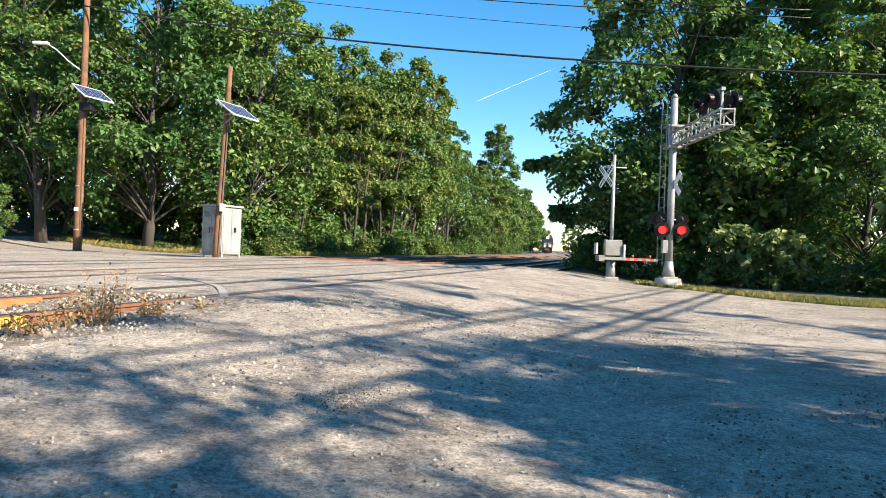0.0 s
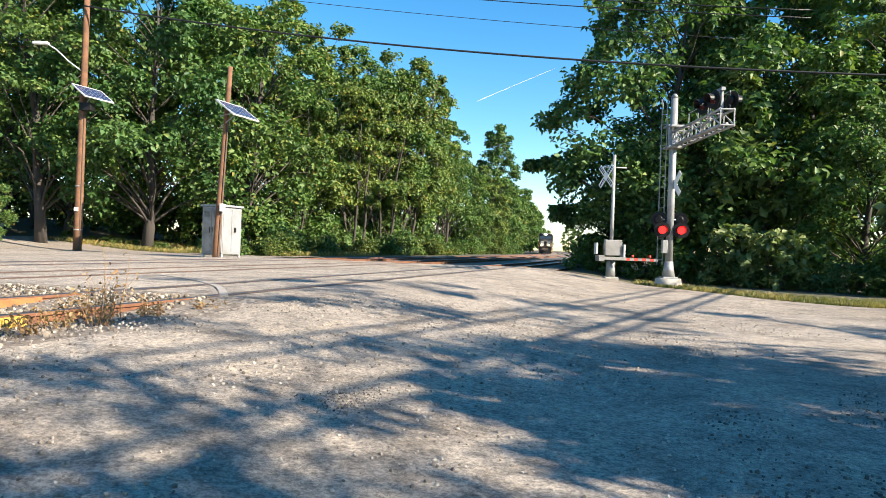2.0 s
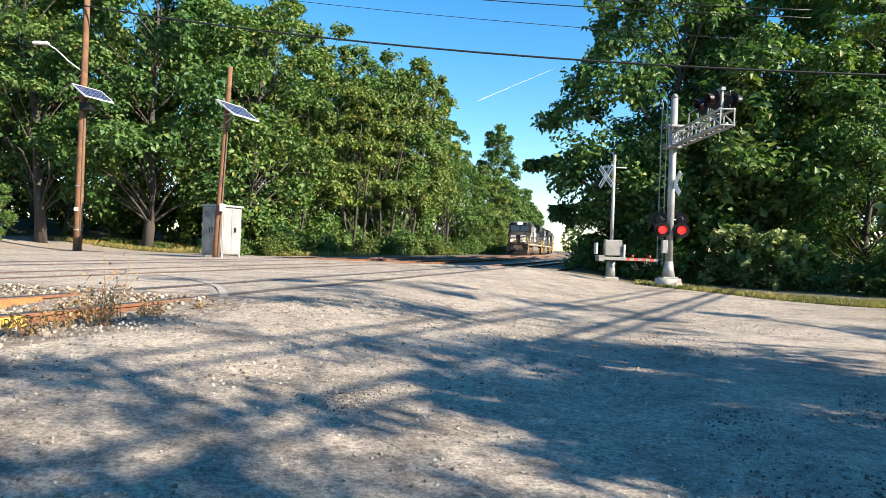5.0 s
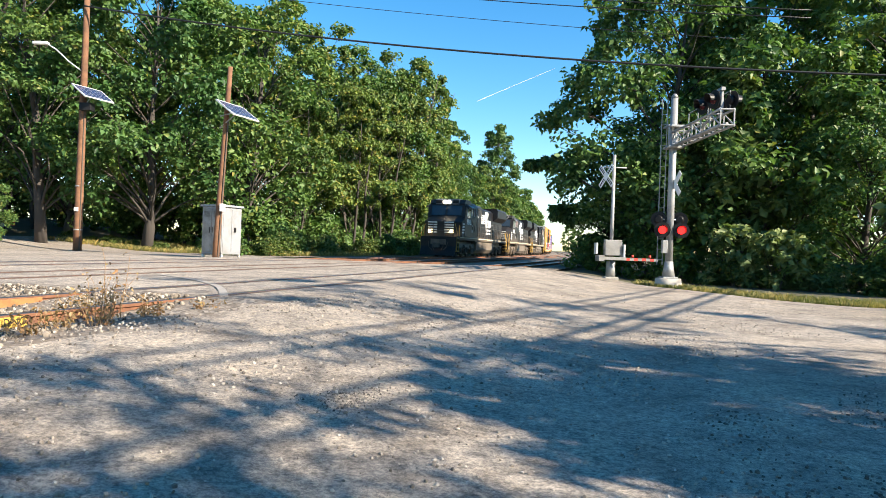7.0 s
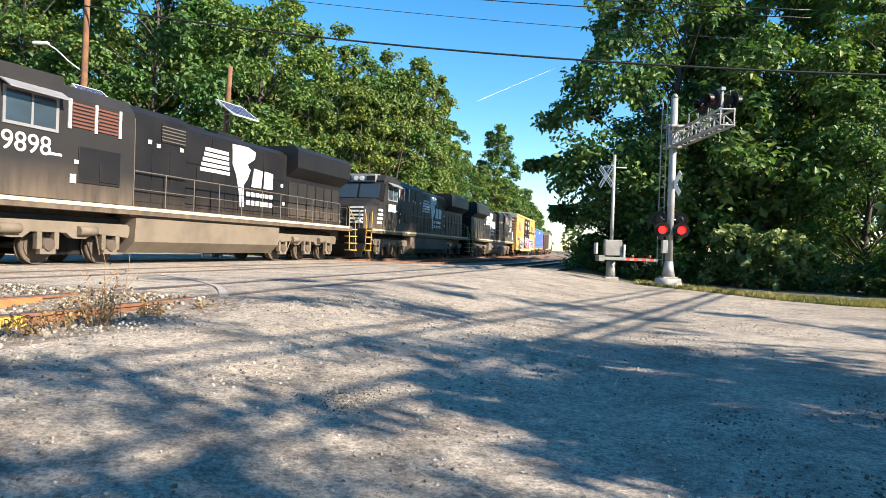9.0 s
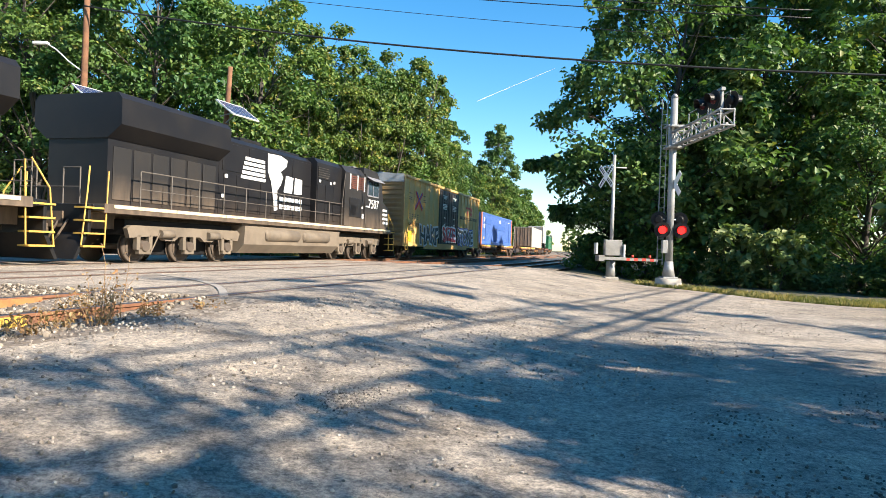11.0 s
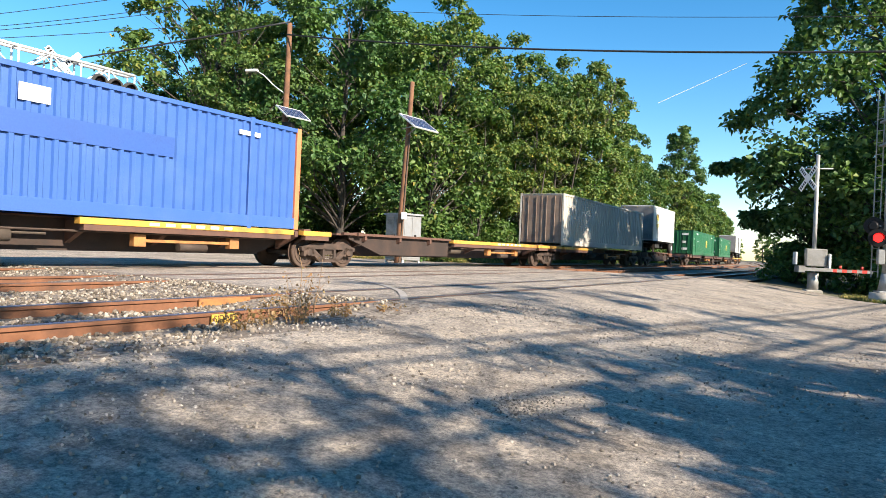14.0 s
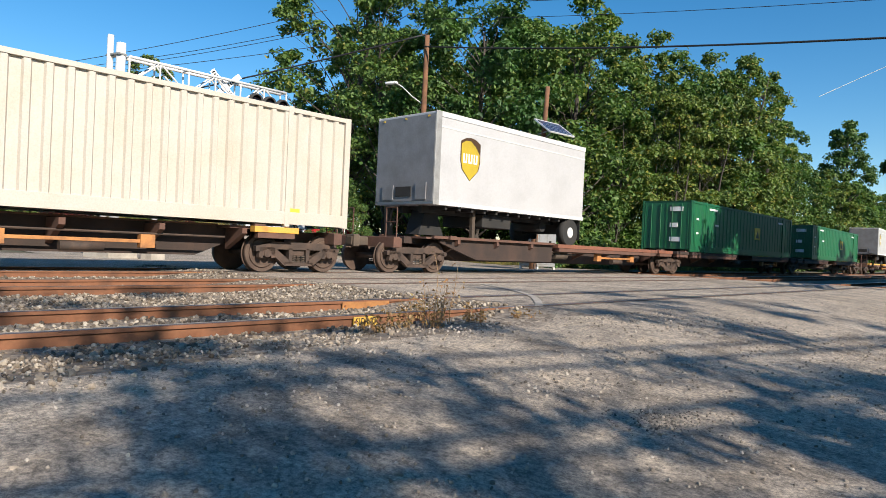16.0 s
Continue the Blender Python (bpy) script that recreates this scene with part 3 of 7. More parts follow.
def crown_tree(seed, height, spread, low, leaf, leaf_size, n_boughs, per, trunk_r, stems=1, top=0.35, airy=1.0, label="leafy deciduous tree with a grey trunk"):
    """A tree of separate boughs: bent stems, a limb out to every bough, and on each bough a few tufts of leaves on its sunny, outer side.
    low: where the crown begins; top: how much of the full width is left at the tip; airy: size of the tufts."""
    rng = np.random.default_rng(seed)
    bm, clumps, lines = bmesh.new(), [], []
    for k in range(stems):
        lean = Vector((rng.normal() * 0.05 + (k - (stems - 1) / 2) * 0.13, rng.normal() * 0.06, 0))
        base = Vector(((k - (stems - 1) / 2) * 0.45, rng.normal() * 0.12, -0.3))
        pts = [base + lean * height * u + Vector((rng.normal() * 0.10, rng.normal() * 0.10, height * 0.92 * u)) for u in (0, 0.12, 0.27, 0.45, 0.63, 0.82, 1.0)]
        pipe(bm, pts, [trunk_r * f for f in (1.25, 1.0, 0.88, 0.72, 0.5, 0.3, 0.1)], n=9)
        lines.append(pts)
    for k in range(n_boughs):
        u = (k + rng.random()) / n_boughs
        z = height * (low + (1 - low) * u)
        w = spread * min(1.0, 0.62 + 2.0 * u, top + (1 - top) * (1 - max(0.0, (u - 0.42) / 0.58) ** 1.7))
        a = k * 2.39996 + rng.normal() * 0.35
        rr = w * (0.50 + 0.42 * rng.random())
        rb = spread * (0.20 + 0.16 * rng.random()) * (1.0 - 0.35 * u)
        c = Vector((rr * math.cos(a), rr * math.sin(a), z + rng.normal() * 0.3))
        pts = lines[k % stems]
        root_u = max(0.17, min(0.9, (z / height - 0.10 - 0.10 * rng.random()) / 0.92)) * 6
        i = min(5, int(root_u))
        p = pts[i].lerp(pts[i + 1], root_u - i)
        mid = p.lerp(c, 0.5) + Vector((rng.normal() * 0.25, rng.normal() * 0.25, 0.25 + rng.normal() * 0.2))
        r0 = trunk_r * 0.30 * (1.1 - 0.7 * z / height)
        pipe(bm, [p, p.lerp(mid, 0.5) + Vector((0, 0, 0.1)), mid, c], [r0, r0 * 0.8, r0 * 0.6, r0 * 0.22], n=5)
        for j in range(9):
            d = Vector((math.cos(a) * 0.7, math.sin(a) * 0.7, 0.45)) + Vector(rng.normal(size=3)) * 0.75
            d.normalize()
            t = c + Vector((d.x, d.y, d.z * 0.62)) * rb * (0.55 + 0.65 * rng.random())
            clumps.append((t.x, t.y, t.z, airy * rb * (0.36 + 0.34 * rng.random())))
            if j < 2:
                pipe(bm, [mid.lerp(c, 0.7), t], [r0 * 0.3, r0 * 0.08], n=3)
    root = thing("tree", Matrix(), label, "tree", "trees along the line")
    part("trunk", bm, BARK, root)
    crown = new("crown", leaf_mesh("crown", clumps, per, leaf_size, leaf, rng, 0.7))
    crown.parent = root
    return root


def bough_tree(boughs, foot, leaf, leaf_size, per, trunk_r, label, seed):
    """A tree whose boughs reach out low to one side: rows of (x, y, z, radius) from the foot."""
    rng = np.random.default_rng(seed)
    bm, clumps = bmesh.new(), []
    crown_top = max(b[2] for b in boughs)
    pipe(bm, [(0, 0, -0.3), (0.1, 0, crown_top * 0.4), (-0.1, 0, crown_top * 0.8), (0, 0, crown_top)], [trunk_r * f for f in (1.2, 0.9, 0.7, 0.3)], n=9)
    for x, y, z, r in boughs:
        pipe(bm, [(0, 0, z * 0.62), (x * 0.45, y * 0.45, z * 0.93), (x, y, z)], [trunk_r * 0.4, trunk_r * 0.25, 0.02], n=6)
        for _ in range(9):
            d = Vector(rng.normal(size=3)).normalized() * r * 0.8
            clumps.append((x + d.x, y + d.y, z + d.z * 0.55, r * (0.32 + 0.3 * rng.random())))
    root = thing("tree", Matrix(), label, "tree", "trees along the line")
    part("trunk", bm, BARK, root)
    crown = new("crown", leaf_mesh("crown", clumps, per, leaf_size, leaf, rng, 0.7))
    crown.parent = root
    root.matrix_basis = pose(foot[0], foot[1], ground_z(*foot) - 0.05)
    return root


def bush_kind(seed, height, spread, leaf, leaf_size, n_clumps, per, name="bush", label="dense green roadside bush"):
    rng = np.random.default_rng(seed)
    bm = bmesh.new()
    clumps = []
    for _ in range(n_clumps):
        a, rr, z = rng.random() * 6.283, spread * rng.random() ** 0.6, height * (0.08 + 0.85 * rng.random())
        rr *= math.sqrt(max(0.05, 1 - (z / height) ** 2))
        clumps.append((rr * math.cos(a), rr * math.sin(a), z, spread * (0.16 + 0.16 * rng.random())))
    for k in range(6):
        a = rng.random() * 6.283
        tube(bm, (0, 0, -0.1), (spread * 0.5 * math.cos(a), spread * 0.5 * math.sin(a), height * 0.75), 0.03, 0.008, n=5)
    root = thing(name, Matrix(), label, "bush", "scrub beside the line")
    part("stem", bm, BARK, root)
    f = new("foliage", leaf_mesh("foliage", clumps, per, leaf_size, leaf, rng, 0.8))
    f.parent = root
    return root


def place(src, x, y, scale=1.0, turn=0.0, first=[], z=None, label=""):
    m = pose(x, y, ground_z(x, y) - 0.05 if z is None else z, 0, 0, turn)
    if src in first:
        o = copy_thing(src, m)
    else:
        first.append(src)
        src.matrix_basis = m
        o = src
    o.scale = (scale, scale, scale)
    if label:
        tagged(o, label)
    return o


OAK = crown_tree(11, 15, 5.8, 0.15, LEAF_OAK, 0.27, 54, 40, 0.30)
OAK2 = crown_tree(12, 14, 5.2, 0.19, LEAF_DARK, 0.26, 52, 40, 0.26)
TALL = crown_tree(13, 17, 4.0, 0.20, LEAF_LIGHT, 0.27, 48, 37, 0.22)
SLIM = crown_tree(14, 12, 2.9, 0.30, LEAF_LIGHT, 0.24, 36, 38, 0.11, 3)
OPEN = crown_tree(15, 19, 5.0, 0.26, LEAF_OAK, 0.27, 44, 34, 0.30, airy=0.85)
HEDGE = crown_tree(16, 13, 5.0, 0.05, LEAF_OAK, 0.27, 60, 39, 0.25)
SPIRE = crown_tree(25, 17, 2.7, 0.22, LEAF_DARK, 0.32, 52, 30, 0.22, top=0.45, airy=1.8)
AIRY = crown_tree(26, 17, 3.6, 0.30, LEAF_OAK, 0.28, 34, 24, 0.18, airy=1.25)
FAR = crown_tree(19, 16, 5.2, 0.06, LEAF_OAK, 0.44, 46, 24, 0.25)
FAR2 = crown_tree(20, 17, 4.4, 0.10, LEAF_LIGHT, 0.42, 44, 24, 0.22)
BROAD = crown_tree(27, 10, 2.5, 0.22, LEAF_BROAD, 0.46, 30, 16, 0.12, label="slender tree with broad pale leaves")
SHADE = tree_kind(11, 15, 6.0, 0.10, LEAF_OAK, 0.34, 170, 95, 0.30)
CANOPY = tree_kind(28, 10.5, 2.7, 0.46, LEAF_OAK, 0.26, 50, 80, 0.20, clump=0.85)
BARE = tree_kind(17, 15, 5.0, 0.34, LEAF_OAK, 0.24, 60, 130, 0.26, clump=0.75)
LACE = tree_kind(18, 15, 5.0, 0.36, LEAF_OAK, 0.20, 46, 70, 0.24, clump=0.62)
BUSH = bush_kind(21, 2.4, 2.0, LEAF_OAK, 0.25, 44, 48)
BUSH2 = bush_kind(22, 1.5, 1.7, WEED, 0.20, 40, 52, label="light green tangle of vines and weeds")
BUSH3 = bush_kind(23, 4.5, 2.6, LEAF_BROAD, 0.50, 34, 30, label="tall sunlit shrub with broad leaves")
rt = random.Random(5)


def at_sq(src, s, q, scale=1.0, label=""):
    x, y, _ = line(s, q)
    return place(src, x, y, scale, rt.uniform(0, 360), label=label)


# far side of the line: an unbroken wood from the poles into the distance
for s, q, k, kind in ((35.5, -16, 1.28, OAK2), (39, -29, 0.95, OPEN), (42, -13.5, 1.25, OAK), (45, -20, 1.2, FAR), (48, -11.5, 1.05, SLIM),
                      (51, -15.5, 1.2, TALL), (55, -10, 1.2, SLIM), (58, -15, 1.22, TALL), (62, -10, 1.3, SLIM), (66, -15, 1.35, OAK), (69, -10, 1.42, SLIM), (73, -12, 1.3, TALL),
                      (78, -15, 1.3, FAR), (84, -13, 1.42, TALL), (90, -12, 1.15, AIRY), (97, -12, 1.15, AIRY), (104, -14, 0.95, FAR), (112, -13, 1.0, FAR), (117, -14, 0.95, FAR2), (106, -8.5, 0.45, FAR), (120, -9, 0.8, FAR2), (126, -11, 0.95, FAR2), (130, -9.2, 1.46, SPIRE),
                      (140, -10, 1.0, FAR), (156, -10, 1.0, FAR), (174, -10, 1.05, FAR2), (194, -9, 1.15, FAR), (222, -9, 1.2, FAR2), (258, -9, 1.2, FAR), (300, -8, 1.25, FAR), (350, -8, 1.3, FAR),
                      (400, -2, 0.8, FAR), (410, 12, 1.0, FAR), (330, 14, 0.75, FAR), (400, 25, 0.7, FAR2), (50, -24, 1.2, FAR), (62, -24, 1.25, FAR2), (76, -22, 1.3, FAR), (92, -22, 1.3, FAR2), (60, -40, 1.0, OPEN)):
    at_sq(kind, s, q, k)
for k in range(40):
    s = 31.5 + 1.9 * k + 0.035 * k * k
    at_sq(BUSH2 if k % 3 else BUSH, s, -5.4 - rt.uniform(0, 2.4), rt.uniform(0.6, 1.0) + 0.006 * k)
for k in range(12):
    at_sq(BUSH, 39 + 3.0 * k, -10.0 - rt.uniform(0, 4), rt.uniform(1.0, 1.5))
for k in range(11):
    at_sq(BUSH, 44 + rt.uniform(0, 14), -19 - 2.4 * k, rt.uniform(1.2, 1.7))
for k in range(7):
    at_sq(BUSH2, 34.5 + rt.uniform(0, 2), -14.5 - 1.3 * k, rt.uniform(0.3, 0.5))
# camera's side of the line, beyond the road
for s, q, k, kind in ((36.5, 15.6, 1.12, OAK2), (37, 20.5, 1.18, HEDGE), (43, 17.5, 1.0, OAK), (33.5, 24, 0.68, HEDGE), (37.5, 26, 1.0, OPEN), (50, 17, 0.8, OAK2), (34, 18.3, 0.98, BROAD),
                      (60, 16, 0.7, FAR), (74, 17, 0.65, FAR), (92, 19, 0.7, FAR), (116, 21, 0.7, FAR), (150, 24, 0.7, FAR), (46, 25, 1.25, FAR), (62, 26, 1.0, FAR), (44, 31, 1.0, OPEN), (50, 33, 1.05, OPEN)):
    at_sq(kind, s, q, k)
bough_tree([(-1.2, 0, 5.0, 1.3), (-2.4, 0.2, 6.3, 1.05), (-3.6, 0.0, 6.1, 0.8), (-4.5, -0.2, 5.9, 0.5), (-0.8, 0.4, 3.1, 1.3), (-2.1, 0.2, 3.3, 0.9), (-3.2, 0.0, 3.3, 0.55),
            (0.2, -0.4, 6.6, 1.5), (-0.4, 0.2, 1.5, 1.2), (0.9, 0.3, 4.0, 1.5), (0.8, 0.2, 2.0, 1.3)],
           (9.5, 38.0), LEAF_DARK, 0.26, 70, 0.16, "dark tree with low boughs over the track", 31)
for s, q, k, kind in ((31, 18.5, 0.8, BUSH2), (30, 21, 0.8, BUSH), (28.5, 23, 0.8, BUSH2), (27.5, 25.5, 0.9, BUSH2), (28, 24.5, 0.85, BUSH3), (26.5, 28, 0.9, BUSH2), (25.5, 30.5, 1.0, BUSH2), (32, 16.3, 0.7, BUSH), (29.5, 20, 0.55, BUSH3),
                      (34, 15, 0.9, BUSH), (27.5, 29.5, 1.0, BUSH3), (37, 12.2, 0.8, BUSH), (41, 12, 0.9, BUSH), (46, 11.8, 0.9, BUSH), (52, 11.8, 0.9, BUSH), (60, 11.8, 0.8, BUSH), (70, 12, 0.8, BUSH)):
    at_sq(kind, s, q, k)
FERN = bush_kind(29, 1.2, 1.3, LEAF_BROAD, 0.13, 46, 60, label="grey-green ferny weeds on the verge")
for s, q, k in ((29.3, 21.8, 0.8), (28.0, 24.2, 0.9), (27.4, 25.6, 1.0), (26.7, 27.0, 0.9), (26.2, 28.4, 1.0), (25.4, 30.0, 1.1), (30.2, 20.2, 0.6), (24.6, 31.8, 1.0)):
    at_sq(FERN, s, q, k)
LEAF_RED = leaf_mat("leaf_dark_red", (0.05, 0.012, 0.014), (0.12, 0.03, 0.03), (0.18, 0.08, 0.03), 0.1)
REDBUSH = bush_kind(24, 3.4, 2.2, LEAF_RED, 0.22, 44, 60, label="dark red ornamental shrub before the houses")
# trees out of sight that shade the yard
for x, y, k, turn, kind in ((13.0, -2.5, 0.78, 350, LACE), (12, -8, 1.0, 137, LACE), (21, -5, 0.95, 346, BARE), (12.5, 0.3, 0.52, 329, SHADE), (19, 2.0, 1.0, 214, LACE), (15, -12, 1.0, 93, LACE),
                            (10.2, -0.6, 0.42, 353, BARE), (9.5, -5.0, 0.62, 179, LACE), (10.5, -0.1, 0.62, 20, CANOPY), (3.0, -2.3, 0.46, 140, CANOPY)):
    place(kind, x, y, k, turn)
for s, q, k in ((28.6, 26.6, 0.95), (27.0, 31.8, 1.0), (30.8, 18.6, 0.6)):
    at_sq(BUSH3, s, q, k)
# trees before and behind the houses
for px, dp, k, kind in ((112, 43, 1.0, REDBUSH), (305, 51, 1.0, REDBUSH), (345, 54, 0.5, BUSH), (60, 47, 0.6, BUSH), (240, 50, 0.7, BUSH2), (270, 47, 0.6, BUSH2), (20, 40, 0.8, BUSH), (600, 50, 1.25, OPEN), (690, 47, 1.0, OPEN), (598, 41, 0.36, HEDGE), (640, 62, 1.05, OPEN), (720, 52, 1.0, OAK), (255, 62, 0.85, TALL), (130, 75, 0.95, FAR), (40, 75, 0.9, FAR), (455, 82, 0.9, FAR), (-60, 70, 0.95, FAR), (560, 72, 0.9, FAR), (640, 70, 1.0, FAR), (350, 95, 0.85, FAR)):
    lat, a = (px - 784) / 1180 * dp, radians(26.47)
    place(kind, lat * math.cos(a) - dp * math.sin(a), lat * math.sin(a) + dp * math.cos(a), k, rt.uniform(0, 360))


def grass(name, spots, height, material, label, rng, bend=0.5):
    """Upright blades, each one bent triangle pair, as one mesh."""
    vs, fs = [], []
    for x, y, z in spots:
        for _ in range(5):
            a, h, w = rng.random() * 6.283, height * (0.4 + 0.8 * rng.random()), 0.012 + 0.012 * rng.random()
            ox, oy = x + rng.normal() * 0.05, y + rng.normal() * 0.05
            dx, dy = math.cos(a) * h * bend, math.sin(a) * h * bend
            i = len(vs)
            vs += [(ox - w * math.sin(a), oy + w * math.cos(a), z - 0.02), (ox + w * math.sin(a), oy - w * math.cos(a), z - 0.02), (ox + dx * 0.4, oy + dy * 0.4, z + h * 0.65), (ox + dx, oy + dy, z + h)]
            fs += [(i, i + 1, i + 2), (i + 1, i + 3, i + 2)]
    me = bpy.data.meshes.new(name)
    me.from_pydata(vs, [], fs)
    me.materials.append(material)
    return tagged(new(name, me), label, "grass", kind="stuff")


GRASS = leaf_mat("verge_grass", (0.08, 0.10, 0.03), (0.22, 0.20, 0.07), (0.44, 0.33, 0.14), 0.45)
grng = np.random.default_rng(4)
spots = []
while len(spots) < 3600:
    q = 14.5 + 22 * grng.random()
    s = right_edge(q) + 0.15 + 3.2 * grng.random() ** 1.7
    x, y, _ = line(s, q)
    spots.append((x, y, ground_z(x, y)))
grass("verge_grass", spots, 0.15, GRASS, "yellow-green grass verge beside the road", grng)
spots = []
while len(spots) < 3500:
    s, q = 33.5 + 14 * grng.random() ** 1.4, -22 + 17.5 * grng.random()
    x, y, _ = line(s, q)
    spots.append((x, y, ground_z(x, y)))
while len(spots) < 6500:
    s, q = 2 + 34 * grng.random(), -46 + 15 * grng.random()
    x, y, _ = line(s, q)
    spots.append((x, y, ground_z(x, y)))
grass("verge_grass", spots, 0.30, GRASS, "rough grass under the trees by the gravel", grng)
cells = [[line(right_edge(q) + d, q)[:2] for q in qs(24.5, 42, 0.5)] for d in (0.02, 0.7, 1.4)]
patch("pavement", cells, lambda x, y: ground_z(x, y) + 0.07, CONCRETE, "pale concrete pavement beside the road", "pavement")


# dry weeds by the rail end
def weed(x, y, z, h, n, mat, seed, label):
    rng = np.random.default_rng(seed)
    root = thing("dry_weed", pose(x, y, z), label, "weed", "dry weeds by the rail")
    stems, tufts = bmesh.new(), []
    for k in range(n):
        a, l = rng.random() * 6.283, h * (0.45 + 0.55 * rng.random())
        lean = 0.25 * rng.random() + 0.05
        pts = [(0.10 * math.cos(a), 0.10 * math.sin(a), -0.03)]
        for j in range(1, 5):
            u = j / 4
            pts.append((0.10 * math.cos(a) + lean * l * u * u * math.cos(a) + rng.normal() * 0.012, 0.10 * math.sin(a) + lean * l * u * u * math.sin(a) + rng.normal() * 0.012, l * u))
        pipe(stems, pts, [0.006, 0.005, 0.004, 0.003, 0.002], n=4)
        for j in (2, 3, 4):
            tufts.append((*pts[j], 0.05 + 0.03 * rng.random()))
    tagged(part("stem", stems, DRYWEED, root), kind="stuff")
    f = tagged(new("leaf", leaf_mesh("leaf", tufts, 3, 0.04, mat, rng)), kind="stuff")
    f.parent = root


DRYLEAF = leaf_mat("dry_leaf", (0.20, 0.10, 0.045), (0.42, 0.24, 0.12), (0.30, 0.22, 0.09), 0.2)
for s, q, h, n, sd in ((5.3, 9.75, 0.55, 12, 1), (5.0, 10.05, 0.30, 14, 2), (5.6, 9.6, 0.86, 3, 3), (4.7, 9.85, 0.26, 14, 4), (5.9, 9.9, 0.26, 14, 5), (4.2, 10.0, 0.22, 14, 6), (6.6, 10.1, 0.18, 10, 7), (5.5, 9.2, 0.34, 12, 8)):
    x, y, _ = line(s + 0.15, q)
    weed(x, y, -0.14, h, n, DRYLEAF, sd, "clump of tall dry brown weeds" if h > 0.5 else "low tuft of dry brown weeds")


# ---- poles, signals, cabinet ----
def stand(name, x, y, label, category, turn=0.0, group="", z=None):
    s, q = sq(x, y)
    return thing(name, pose(x, y, max(level(s, q), ground_z(x, y)) - 0.02 if z is None else z, 0, 0, turn), label, category, group)


def wooden_pole(x, y, h, r, lean, label):
    P = stand("utility_pole", x, y, label, "utility pole", group="wooden poles")
    bm = bmesh.new()
    us = [k / 8 for k in range(9)]
    pipe(bm, [(lean[0] * u, lean[1] * u, h * u - 0.3 * (u == 0)) for u in us], [r * (1 - 0.35 * u) for u in us], n=14)
    part("shaft", bm, POLEWOOD, P)
    return P


def solar_panel(P, x, y, z, az, label="tilted blue solar panel in a silver frame"):
    """A panel on an arm, its face turned to the bearing az (degrees from x) and tipped up."""
    m = pose(x, y, z, 0, 0, az) @ pose(0, 0, 0, 0, 35, 0)
    def put(name, bm, mat, par, lab=""):
        bmesh.ops.transform(bm, matrix=m, verts=bm.verts)
        return part(name, bm, mat, par, lab)
    p = put("solar_panel", boxes((-0.55, 0.55, -0.85, 0.85, 0.0, 0.03), bev=0.006), CELLS, P, label)
    put("panel_frame", boxes((-0.60, -0.55, -0.90, 0.90, -0.02, 0.045), (0.55, 0.60, -0.90, 0.90, -0.02, 0.045), (-0.55, 0.55, -0.90, -0.85, -0.02, 0.045), (-0.55, 0.55, 0.85, 0.90, -0.02, 0.045)), ALUWHITE, p)
    put("cell_line", boxes(*[(-0.55, 0.55, -0.64 + 0.213 * k, -0.63 + 0.213 * k, 0.03, 0.034) for k in range(7)], *[(-0.37 + 0.185 * k, -0.362 + 0.185 * k, -0.85, 0.85, 0.03, 0.034) for k in range(5)]), ALU, p)
    part("panel_bracket", tubes(((0, 0, z - 0.75), (x, y, z - 0.05), 0.03), ((0, 0, z - 0.2), (x, y, z - 0.04), 0.03), n=6), ALU, p)
    return p


CELLS, _nt, _b = nodes_of("solar_cells")
_b.inputs["Base Color"].default_value, _b.inputs["Roughness"].default_value = (0.02, 0.035, 0.10, 1), 0.22
PANEL_AZ = -22
p1 = wooden_pole(-19.3, 35.2, 13.6, 0.22, (0.1, 0), "brown wooden utility pole with street lamp and solar panel")
solar_panel(p1, 0.75, -0.35, 8.25, PANEL_AZ)
part("control_box", boxes((0.15, 0.75, -0.55, -0.1, 7.35, 7.75), bev=0.02), BLACK, p1)
arm = part("lamp_arm", tubes(((0, 0, 9.45), (-0.7, -0.1, 9.95), 0.035), ((-0.7, -0.1, 9.95), (-1.35, -0.2, 10.55), 0.033), ((-1.35, -0.2, 10.55), (-1.75, -0.25, 10.78), 0.03), n=8), ALUWHITE, p1, "curved silver lamp arm")
part("lamp_head", boxes((-2.5, -1.7, -0.42, -0.14, 10.74, 10.90), bev=0.06), WHITEPAINT, arm, "pale lamp head")
part("conduit", tubes(((0.17, -0.14, 0), (0.2, -0.12, 7.4), 0.03), n=6), UNDER, p1)
part("sign_plate", boxes((-0.12, 0.12, -0.24, -0.225, 2.1, 2.3), bev=0.004), ALUWHITE, p1)
part("pole_band", tubes(((0, 0, 1.1), (0, 0, 1.16), 0.225), ((0, 0, 3.4), (0, 0, 3.45), 0.215), n=14), ALU, p1)
p2 = wooden_pole(-10.32, 30.3, 8.68, 0.16, (0.39, 0.0), "slender leaning wooden pole with solar panel")
solar_panel(p2, 0.88, -0.28, 6.64, PANEL_AZ)
part("meter_box", boxes((0.20, 0.42, -0.30, -0.12, 2.1, 2.45), bev=0.02), WHITEPAINT, p2)
part("conduit", tubes(((0.14, -0.12, 0), (0.40, -0.11, 6.2), 0.03), n=6), UNDER, p2)

